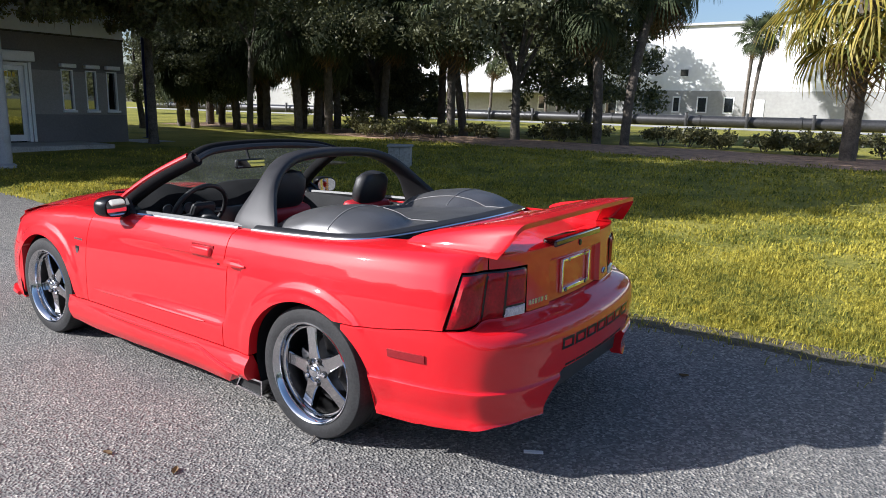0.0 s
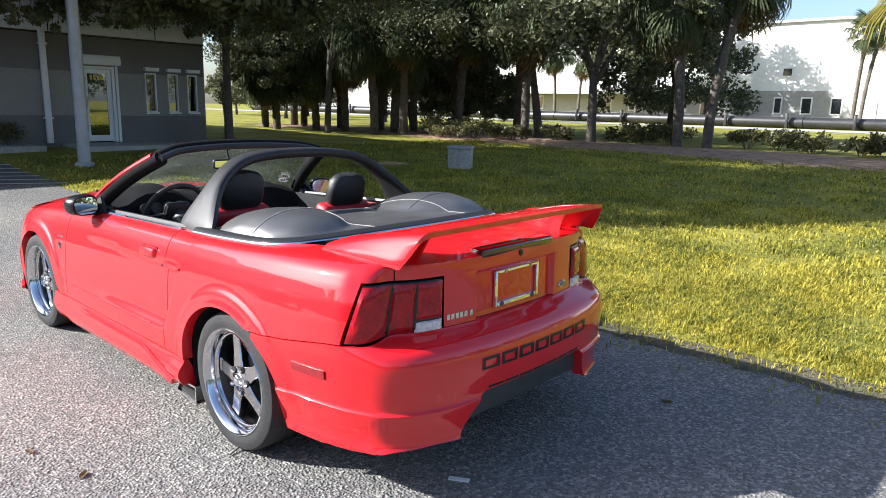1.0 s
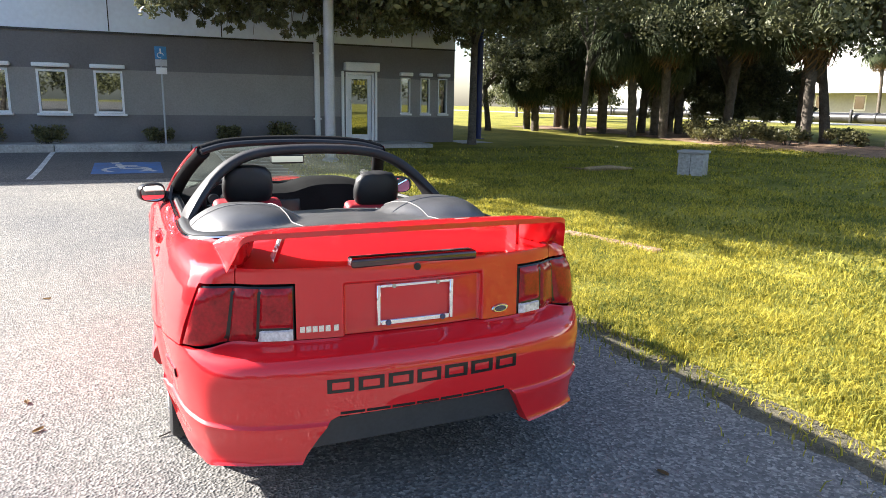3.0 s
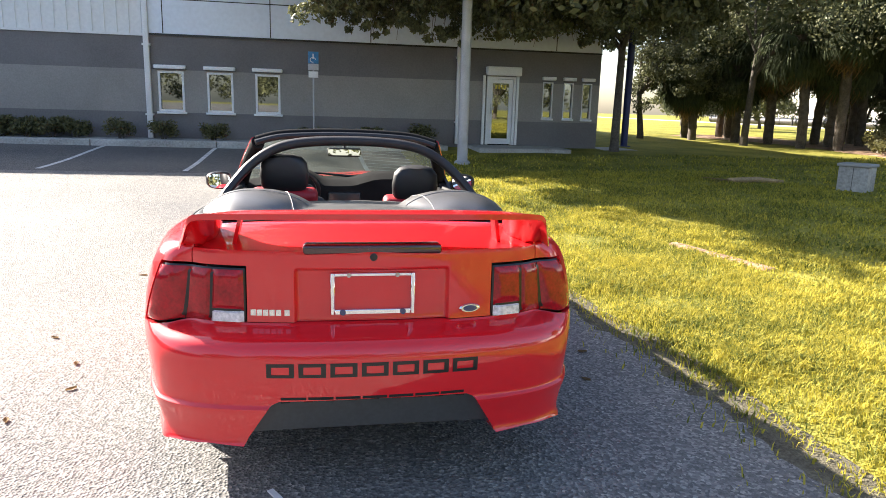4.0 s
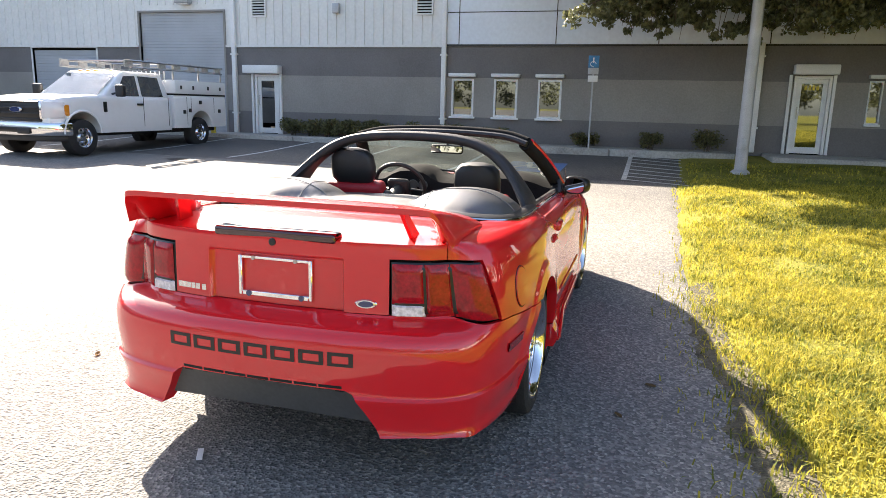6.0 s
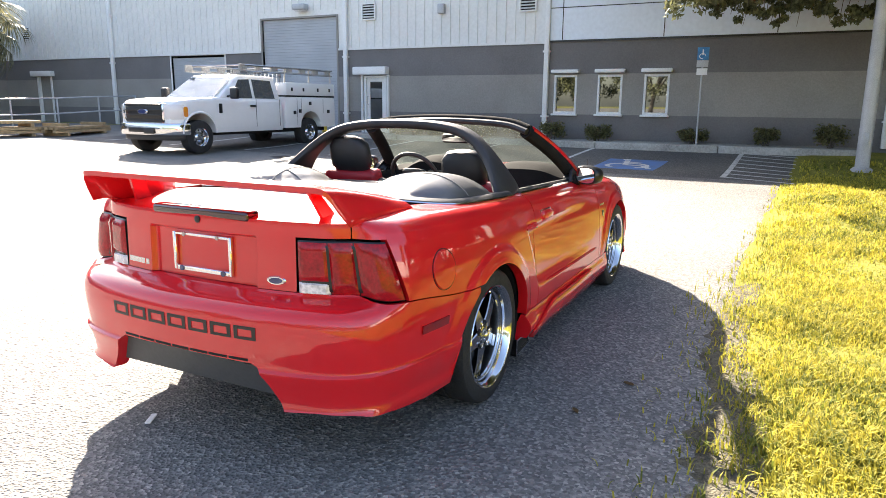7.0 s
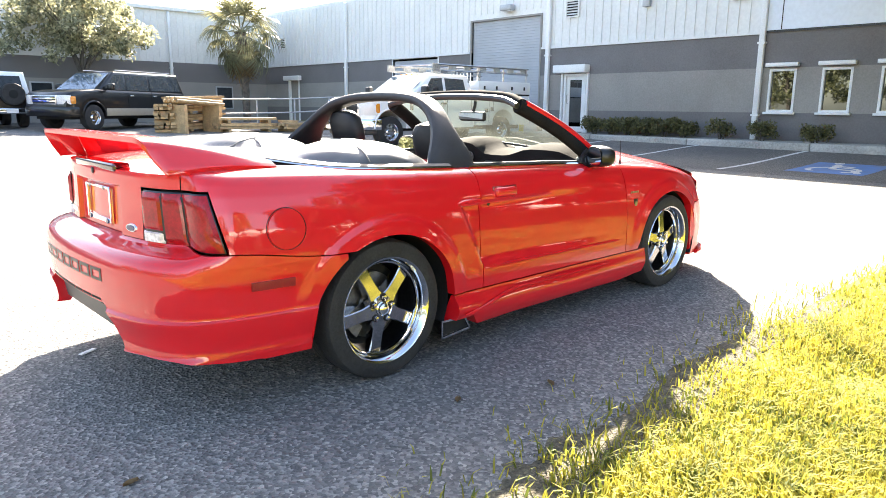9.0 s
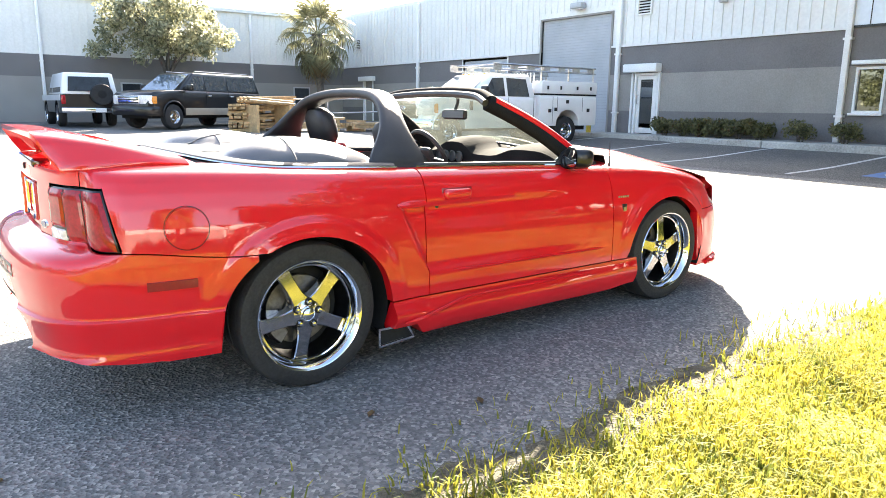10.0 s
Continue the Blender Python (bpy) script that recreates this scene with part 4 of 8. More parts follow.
    part("skirt_ridge", tube(bmesh.new(), pts, [0.003] + [0.010] * 22 + [0.004], 8), M_PAINT, skirt)
    # exhaust outlet ahead of the rear wheel
    def outlet(y, grow):
        return [(-0.535 - grow, y, 0.122 - grow), (-0.335 + grow, y, 0.104 - grow), (-0.335 + grow, y, 0.198 + grow), (-0.50 - grow, y, 0.196 + grow)]
    bm = bmesh.new()
    for y0, y1 in ((0.885, 0.70),):
        o = [[bm.verts.new((x, y * sign, z)) for x, y, z in outlet(y, g)] for y, g in ((y0, 0.0), (y1, 0.0), (y1, -0.010), (y0, -0.010))]
        for r, q in zip(o, o[1:] + o[:1]):
            for k in range(4):
                bm.faces.new((r[k], r[(k + 1) % 4], q[(k + 1) % 4], q[k]))
    ex = part("exhaust_tip", bm, M_CHROME, car, "square-cut bright exhaust outlet", smooth=0)
    bm = bmesh.new()
    bm.faces.new([bm.verts.new((x, 0.872 * sign, z)) for x, y, z in outlet(0, -0.011)])
    part("exhaust_bore", bm, M_DARK, ex)
    # tail lamp: black surround, three red lenses, a clear reverse lens
    s_in = s_of_y(0.487)

    def lamp_patch(u0, u1, v0, v1, lift, nu=8, nv=8):
        def f(u, v):
            vv = v0 + (v1 - v0) * v
            z = TL_LOW + 0.004 + (TL_TOP - TL_LOW - 0.008) * vv
            a_ = tl_out(z) + 0.004
            uu = u0 + (u1 - u0) * u
            s = a_ + (s_in - 0.004 - a_) * uu
            low = min(bumper_top(s) + 0.006, TL_LOW + 0.004)
            return s, low + (TL_TOP - 0.004 - low) * vv
        bm = bmesh.new()
        g = []
        for i in range(nu + 1):
            g.append([])
            for j in range(nv + 1):
                s, z = f(i / nu, j / nv)
                zz = min(z, 0.9)
                p_, n_ = plan_at(s)
                edge = min(i, nu - i, j, nv - j) == 0
                w = step(0.22, 0.8, n_.x)
                q = p_ - n_ * (0.132 * w + lerp_table(SHOULDER_IN, max(top(s) - zz, 0)) * (1 - w) + (0.012 if edge else 0) - lift)
                g[-1].append(bm.verts.new((q.x, q.y * sign, z)))
        for i in range(nu):
            for j in range(nv):
                bm.faces.new((g[i][j], g[i + 1][j], g[i + 1][j + 1], g[i][j + 1]))
        return bm
    tl = part("tail_lamp", lamp_patch(0, 1, 0, 1, 0.002, 20, 10), M_TRIM, car, "three-bar red tail lamp in a black surround")
    for k, (u0, u1) in enumerate(((0.012, 0.342), (0.354, 0.674), (0.686, 0.988))):
        v0 = 0.25 if k == 2 else 0.022
        part("lens", lamp_patch(u0, u1, v0, 0.976, 0.011), M_LENS, tl)
    part("reverse_lens", lamp_patch(0.686, 0.988, 0.022, 0.238, 0.011), M_LENS_CLEAR, tl, "clear reverse lens")
    # side marker
    bm = bmesh.new()
    g = [[bm.verts.new(skin(s_of_x(x), z, e, sign)) for z, e in ((0.520, 0.004), (0.522, -0.006), (0.556, -0.006), (0.558, 0.004))] for x in steps_between(0.475, 0.655, 0.02)]
    for r, q in zip(g, g[1:]):
        for k in range(3):
            bm.faces.new((r[k], q[k], q[k + 1], r[k + 1]))
    part("side_marker", bm, M_MARKER, car)
    # door mirror
    m_at = Vector((-1.625, 0.875 * sign, 0.945))
    bm = bmesh.new()
    bmesh.ops.create_uvsphere(bm, u_segments=24, v_segments=14, radius=1)
    for v in bm.verts:
        c = v.co
        e = 0.7
        c = Vector([math.copysign(abs(k) ** e, k) for k in c])
        v.co = m_at + Vector((min(c.x * 0.075, 0.04), c.y * 0.086, c.z * 0.062 * (1 - 0.12 * c.y * sign)))
    turn_ = Matrix.Translation(m_at) @ pose(0, 0, 0, 0, 0, -22 if sign > 0 else 14) @ Matrix.Translation(-m_at)
    bmesh.ops.transform(bm, matrix=turn_, verts=bm.verts)
    mir = part("door_mirror", bm, M_TRIM, car, "glossy black door mirror")
    bm = bmesh.new()
    tilt_ = pose(0, 0, 0, 0, 3 if sign > 0 else -6, 0)
    ring = [bm.verts.new(m_at + Vector((0.045, 0, 0)) + tilt_ @ Vector((0, 0.072 * math.copysign(abs(math.cos(t)) ** 0.7, math.cos(t)), 0.05 * math.copysign(abs(math.sin(t)) ** 0.7, math.sin(t))))) for t in (2 * math.pi * k / 28 for k in range(28))]
    bm.faces.new(ring)
    bmesh.ops.transform(bm, matrix=turn_, verts=bm.verts)
    part("mirror_glass", bm, M_MIRROR, mir)
    part("mirror_foot", tube(bmesh.new(), [m_at + Vector((-0.01, -0.08 * sign, -0.03)), m_at + Vector((-0.03, -0.16 * sign, -0.055))], [0.04, 0.05], 10), M_TRIM, mir)

# fuel flap, on the right side only
p = skin(s_of_x(0.50), 0.753, 0, 1)
nrm = plan_at(s_of_x(0.50))[1]
bm = bmesh.new()
g = []
for r, e in ((0.0845, 0.003), (0.0835, -0.003), (0.082, -0.003), (0.081, 0.003)):
    g.append([bm.verts.new(skin(s_of_x(0.50 + r * math.cos(t)), 0.753 + r * math.sin(t), e, 1)) for t in (2 * math.pi * k / 36 for k in range(36))])
for a_, b_ in zip(g, g[1:]):
    for k in range(36):
        bm.faces.new((a_[k], a_[(k + 1) % 36], b_[(k + 1) % 36], b_[k]))
flap = part("fuel_flap_gap", bm, M_DARK, car)
bm = bmesh.new()
g = []
for r, e in ((0.080, 0.003), (0.078, -0.005), (0.04, -0.006), (0.001, -0.006)):
    g.append([bm.verts.new(skin(s_of_x(0.50 + r * math.cos(t)), 0.753 + r * math.sin(t), e, 1)) for t in (2 * math.pi * k / 36 for k in range(36))])
for a_, b_ in zip(g, g[1:]):
    for k in range(36):
        bm.faces.new((a_[k], a_[(k + 1) % 36], b_[(k + 1) % 36], b_[k]))
part("fuel_flap", bm, M_PAINT, car, "round red fuel flap")

# rear bumper, round both corners in one piece
S_BUMP0 = s_of_x(0.24)
NOTCH = [(0.0, 0.445), (0.345, 0.440), (0.375, 0.425), (0.465, 0.285), (0.472, 0.262), (0.6, 0.268), (0.74, 0.262), (0.82, 0.245), (0.87, 0.232), (0.95, 0.226)]
bm = bmesh.new()
cols = sorted({*steps_between(S_BUMP0, s_of_x(ARCH_R), 0.012), s_of_x(ARCH_R) + 0.012, *steps_between(s_of_x(ARCH_R) + 0.03, s_of_y(0.5), 0.025), *steps_between(s_of_y(0.5), s_of_y(0.33), 0.008), *steps_between(s_of_y(0.33), END_S, 0.03)})
BUMP_ROWS = [0.0, 0.215, 0.23, 0.24, 0.25, 0.26, 0.275, 0.30, 0.33, 0.36, 0.385, 0.40, 0.408, 0.413, 0.417, 0.421, 0.426, 0.434, 0.45, 0.48, 0.51, 0.54, 0.57, 0.595, 0.61, 0.618]
BUMP_FRAC = [0.15, 0.3, 0.45, 0.6, 0.72, 0.84, 0.92]
loops = []
for sign in (-1, 1):
    for s in (cols if sign < 0 else cols[::-1][1:]):
        p, n = plan_at(s)
        hi = bumper_top(s)
        lo = arch(p.x, 0.0, 0.226) if n.x < 0.5 else lerp_table(NOTCH, abs(p.y))
        if n.x < 0.5 and p.x > 0.6:
            lo = lerp_table(NOTCH, abs(p.y))
        col = [skin(s, lo, 0.06, sign)] + [skin(s, min(max(lo, z), hi), 0, sign) for z in BUMP_ROWS] + [skin(s, 0.62 + (hi - 0.62) * k, 0, sign) for k in BUMP_FRAC] + [skin(s, hi, 0, sign)] + [skin(s, hi, 0.02, sign)]
        loops.append([bm.verts.new(q) for q in col])
for r, q in zip(loops, loops[1:]):
    for j in range(len(r) - 1):
        bm.faces.new((r[j], q[j], q[j + 1], r[j + 1]))
bmesh.ops.remove_doubles(bm, verts=bm.verts, dist=0.0002)
bumper = part("rear_bumper", bm, M_PAINT, car)
# embossed dark lettering, as plain hollow blocks
for k in range(7):
    y0 = -0.385 + 0.1115 * k
    for ya, yb, za, zb in ((0, 0.096, 0.575, 0.587), (0, 0.096, 0.535, 0.546), (0, 0.017, 0.546, 0.575), (0.079, 0.096, 0.546, 0.575)):
        bm = bmesh.new()
        g = []
        for y in (y0 + ya, y0 + (ya + yb) / 2, y0 + yb):
            s, sg = s_of_y(y), 1 if y >= 0 else -1
            g.append([bm.verts.new(skin(s, z, e, sg)) for z, e in ((za, 0.004), (za, -0.002), (zb, -0.002), (zb, 0.004))])
        for r, q in zip(g, g[1:]):
            for j in range(3):
                bm.faces.new((r[j], q[j], q[j + 1], r[j + 1]))
        part("lettering_bar", bm, M_TRIM, bumper)
# notches along the lower lip
for k in range(7):
    y0 = -0.338 + 0.097 * k
    bm = bmesh.new()
    g = []
    for y in (y0, y0 + 0.045, y0 + 0.09):
        g.append([bm.verts.new(skin(s_of_y(y), z, e, 1 if y >= 0 else -1)) for z, e in ((0.446, 0.01), (0.446, -0.0008), (0.457, -0.0008), (0.457, 0.01))])
    for r, q in zip(g, g[1:]):
        for j in range(3):
            bm.faces.new((r[j], q[j], q[j + 1], r[j + 1]))
    part("lip_notch", bm, M_DARK, bumper)
# dark valance in the bumper's gap
bm = bmesh.new()
out = [(-0.375, 0.452), (0.375, 0.452), (0.468, 0.298), (-0.468, 0.298)]
prism(bm, [(1.0, y, z) for y, z in out], (0.03, 0, 0))
for v in bm.verts:
    v.co.x -= 0.10 * (0.452 - v.co.z) / 0.14 * 0.3 + 0.10 * (v.co.y / 0.46) ** 2 * 0.3
part("rear_valance", bm, M_VALANCE, car, "dark grey lower valance")
for k in range(9):
    y = -0.32 + 0.08 * k
    part("vent_tooth", boxed(1.02, 1.034, y - 0.016, y + 0.016, 0.432, 0.446), M_DARK, bumper)

# front bumper
bm = bmesh.new()
cols = steps_between(0.0, s_of_x(-WHEELBASE - ARCH_R), 0.04) + [s_of_x(-WHEELBASE - 0.3)]
loops = []
for sign in (-1, 1):
    for s in (cols[::-1] if sign < 0 else cols[1:]):
        p, n = plan_at(s)
        lo, hi = arch(p.x, -WHEELBASE, 0.17), 0.556
        loops.append([bm.verts.new(skin(s, lo, 0.05, sign))] + [bm.verts.new(skin(s, lo + (hi - lo) * j / 16, -0.012 * step(0.26, 0.2, lo + (hi - lo) * j / 16), sign)) for j in range(17)] + [bm.verts.new(skin(s, hi, 0.08, sign))])
for r, q in zip(loops, loops[1:]):
    for j in range(len(r) - 1):
        bm.faces.new((r[j], q[j], q[j + 1], r[j + 1]))
fb = part("front_bumper", bm, M_PAINT, car)
for sign in (1, -1):
    pts = [skin(s_of_x(x), 0.175, -0.02, sign) for x in (-3.30, -3.2, -3.1, -3.0)]
    part("splitter_lip", tube(bmesh.new(), pts, [0.02, 0.028, 0.028, 0.015], 8), M_PAINT, fb)
    bm = bmesh.new()
    g = [[bm.verts.new(skin(s_of_x(x), z, e, sign)) for z, e in ((0.565, 0.004), (0.57, -0.004), (0.66, -0.002), (0.668, 0.006))] for x in steps_between(-3.42, -3.23, 0.03)]
    for r, q in zip(g, g[1:]):
        for k in range(3):
            bm.faces.new((r[k], q[k], q[k + 1], r[k + 1]))
    part("head_lamp", bm, M_LENS_CLEAR, car, "clear swept head lamp")

# boot lid: rear face and top
bm = bmesh.new()
ys = sorted({*steps_between(-0.484, 0.484, 0.02), *[sg * v for sg in (-1, 1) for v in (0.286, 0.291, 0.296, 0.301, 0.306)]})
zs = [0.699, 0.703, 0.72] + steps_between(0.75, 0.87, 0.03) + [0.884, 0.889, 0.894, 0.899, 0.904, 0.91]
cols = [[bm.verts.new(skin(s_of_y(y), z, 0, 1 if y >= 0 else -1)) for z in zs] for y in ys]
for r, q in zip(cols, cols[1:]):
    for j in range(len(zs) - 1):
        bm.faces.new((r[j], q[j], q[j + 1], r[j + 1]))
lid_face = part("lid_face", bm, M_PAINT, None)
bm = bmesh.new()
ys = steps_between(-0.642, 0.642, 0.0428)
zs = steps_between(0.9085, 0.964, 0.009)
cols = []
for y in ys:
    sg = 1 if y >= 0 else -1
    s = s_of_y(max(abs(y) / 0.642 * 0.742, 0.0001))
    col = [skin(s, z, 0, sg) for z in zs]
    e = col[-1]
    for k in range(1, 15):
        x = e.x - 0.012 - (e.x - 0.012 - 0.375) * k / 14
        yy = e.y + (y - e.y) * min(k / 3, 1)
        col.append(Vector((x, yy, deck_z(x, yy) - 0.034 * max(0, (x - 0.50) / 0.40) ** 2)))
    cols.append([bm.verts.new(q) for q in col])
for r, q in zip(cols, cols[1:]):
    for j in range(len(r) - 1):
        bm.faces.new((r[j], q[j], q[j + 1], r[j + 1]))
lid = part("boot_lid", bm, M_PAINT, car)
lid_face.parent = lid
part("key_lock", lathe(bmesh.new(), [(0.0, 0.006), (0.009, 0.006), (0.014, 0.004), (0.015, -0.01)], "x", 20, (0.928, 0, 0.944)), M_TRIM, lid)
part("stop_lamp", boxed(0.855, 0.926, -0.256, 0.256, 0.952, 0.990, 0.012, segments=3), M_LENS_SMOKE, lid, "long smoked high stop lamp")
# plate surround without a plate
bm = bmesh.new()
px = 0.917
for q in ((-0.158, -0.142, 0.722, 0.882), (0.142, 0.158, 0.722, 0.882), (-0.142, 0.142, 0.868, 0.882), (-0.142, 0.142, 0.722, 0.742)):
    box(bm, px - 0.012, px + 0.003, *q, bevel=0.003, segments=1)
frame_ob = part("plate_frame", bm, M_CHROME, lid, "chrome licence plate surround")
for y in (-0.09, 0.09):
    part("badge_oval", lathe(bmesh.new(), [(0.0, 0.004), (0.011, 0.004), (0.012, 0.0)], "x", 16, (px + 0.003, y * 1.25, 0.732)), M_NAVY, frame_ob)
    part("screw", lathe(bmesh.new(), [(0.0, 0.004), (0.008, 0.004), (0.009, 0.0)], "x", 12, (px + 0.003, y, 0.874)), M_STEEL, frame_ob)
    part("plate_lamp", boxed(px - 0.028, px - 0.015, y * 1.35 - 0.02, y * 1.35 + 0.02, 0.815, 0.852, 0.006), M_LENS_SMOKE, lid)
for k in range(6):
    y0 = -0.470 + 0.0245 * k + (0.008 if k == 5 else 0)
    p = skin(s_of_y(y0), 0.735, 0, -1)
    part("lettering_bar", boxed(p.x - 0.004, p.x + 0.004, p.y, p.y + 0.0185, 0.724, 0.747), M_SILVER, lid)
bm = bmesh.new()
p = skin(s_of_y(0.392), 0.736, 0, 1)
lathe(bm, [(0.0, 0.006), (0.85, 0.006), (1.0, 0.0)], "x", 24)
for v in bm.verts:
    v.co = p + Vector((v.co.x - v.co.y * 0.008, v.co.y * 0.043, v.co.z * 0.018))
ov = part("badge_oval", bm, M_SILVER, lid, "small oval blue badge with bright rim")
bm = bmesh.new()
lathe(bm, [(0.0, 0.009), (0.62, 0.009), (0.70, 0.0)], "x", 24)
for v in bm.verts:
    v.co = p + Vector((v.co.x - v.co.y * 0.008, v.co.y * 0.043, v.co.z * 0.018))
part("badge_field", bm, M_NAVY, ov)

# hood
bm = bmesh.new()
xs = steps_between(-3.47, -1.99, 0.06)
cols = []
for x in xs:
    w = min(0.698, abs(plan_at(s_of_x(x))[0].y) - 0.104)
    cols.append([bm.verts.new((x - 0.22 * step(-2.3, -1.99, x) * (1 - (k / 12) ** 2), w * k / 12, deck_z(x, w * k / 12) + 0.02 * math.exp(-((w * k / 12 - 0.2) / 0.12) ** 2) * step(-3.3, -2.6, x))) for k in range(-12, 13)])
for r, q in zip(cols, cols[1:]):
    for j in range(len(r) - 1):
        bm.faces.new((r[j], q[j], q[j + 1], r[j + 1]))
hood = part("hood", bm, M_PAINT, car)
bm = bmesh.new()
rows = []
for y in steps_between(-0.66, 0.66, 0.04):
    x = float(np.interp(abs(y), [0.0, 0.28, 0.52, 0.70], [-3.52, -3.505, -3.43, -3.28]))
    back = max(x + 0.075, -3.47)
    rows.append([bm.verts.new((x + 0.055, y, 0.53)), bm.verts.new((x + 0.03, y, 0.56)), bm.verts.new((x + 0.03, y, 0.585)), bm.verts.new((x + 0.045, y, deck_z(back, y) - 0.015)), bm.verts.new((back + 0.03, y, deck_z(back + 0.03, y) - 0.004)), bm.verts.new((back + 0.10, y, deck_z(back + 0.10, y) - 0.006))])
for r, q in zip(rows, rows[1:]):
    for j in range(5):
        bm.faces.new((r[j], q[j], q[j + 1], r[j + 1]))
part("nose_panel", bm, M_PAINT, car)

# wing on the boot lid
bm = bmesh.new()
rings = []
WING_ROWS = [  # y, leading x, trailing x, z of leading edge, z of trailing edge
    (0.0, 0.745, 0.955, 1.088, 1.108), (0.30, 0.745, 0.955, 1.087, 1.108), (0.44, 0.735, 0.955, 1.083, 1.108), (0.52, 0.69, 0.955, 1.072, 1.108), (0.575, 0.60, 0.955, 1.052, 1.108),
    (0.602, 0.54, 0.955, 1.040, 1.107), (0.622, 0.50, 0.953, 1.028, 1.105), (0.640, 0.465, 0.947, 1.016, 1.096), (0.655, 0.445, 0.932, 1.006, 1.072), (0.668, 0.43, 0.91, 0.998, 1.034), (0.69, 0.42, 0.875, 0.980, 0.985)]


def wing_at(y):
    return [smooth_table([(r[0], r[k]) for r in WING_ROWS], abs(y)) for k in range(1, 5)]


for y in sorted({*steps_between(-0.69, 0.69, 0.03), *[sg * v for sg in (-1, 1) for v in (0.485, 0.495, 0.505, 0.515, 0.56, 0.567, 0.574, 0.58, 0.585, 0.595, 0.605, 0.612, 0.62, 0.628, 0.64, 0.65, 0.665, 0.68)]}):
    x0, x1, z0, z1 = wing_at(y)
    prof = []
    for k in range(9):
        t = k / 8
        prof.append((x0 + (x1 - x0) * t, z0 + (z1 - z0) * t ** 1.3 + 0.012 * math.sin(math.pi * t)))
    under = []
    for k in range(9):
        t = 1 - k / 8
        x = x0 + (x1 - x0) * t
        zt = z0 + (z1 - z0) * t ** 1.3 + 0.012 * math.sin(math.pi * t)
        full = step(0.575, 0.64, abs(y))
        solid = step(0.562, 0.59, abs(y)) * step(0.66 + 0.30 * full, 0.28 + 0.40 * full, t)
        zu = zt - (0.008 + 0.013 * t)
        zd = deck_z(x, y) - 0.02
        under.append((x, zu + (min(zd, zu) - zu) * solid))
    rings.append([bm.verts.new((x, y, z)) for x, z in prof + under])
for r, q in zip(rings, rings[1:]):
    for j in range(len(r)):
        bm.faces.new((r[j], r[(j + 1) % len(r)], q[(j + 1) % len(q)], q[j]))
bm.faces.new(rings[0])
bm.faces.new(rings[-1][::-1])
wing = part("rear_wing", bm, M_PAINT, lid)
for sign in (1, -1):
    bm = bmesh.new()
    prism(bm, [(0.70, 0.505 * sign, 0.955), (0.79, 0.505 * sign, 0.955), (0.85, 0.47 * sign, 1.088), (0.79, 0.47 * sign, 1.078)], (0, 0.014 * sign, 0))
    part("wing_post", bm, M_PAINT, wing)

# underbody and wheel housings
for name, q in (("floor_pan", (-3.3, 0.38, -0.58, 0.58, 0.20, 0.36)), ("sill_pan", (-2.15, -0.42, -0.80, 0.80, 0.21, 0.34)), ("boot_floor", (0.42, 0.86, -0.74, 0.74, 0.30, 0.64)),
                ("engine_block", (-3.25, -1.99, -0.60, 0.60, 0.37, 0.72)), ("boot_well", (-0.40, 0.84, -0.60, 0.60, 0.37, 0.90))):
    part(name, boxed(*q), M_DARK, car, smooth=0)
for xa in (0.0, -WHEELBASE):
    for sign in (1, -1):
        bm = bmesh.new()
        g = []
        for k in range(25):
            t = math.pi * (-0.12 + 1.24 * k / 24)
            g.append([bm.verts.new((xa + 0.40 * math.cos(t), y * sign, HUB_Z + 0.36 * math.sin(t))) for y in (0.58, 0.86)])
        for r, q in zip(g, g[1:]):
            bm.faces.new((r[0], r[1], q[1], q[0]))
        part("wheel_housing", bm, M_DARK, car)


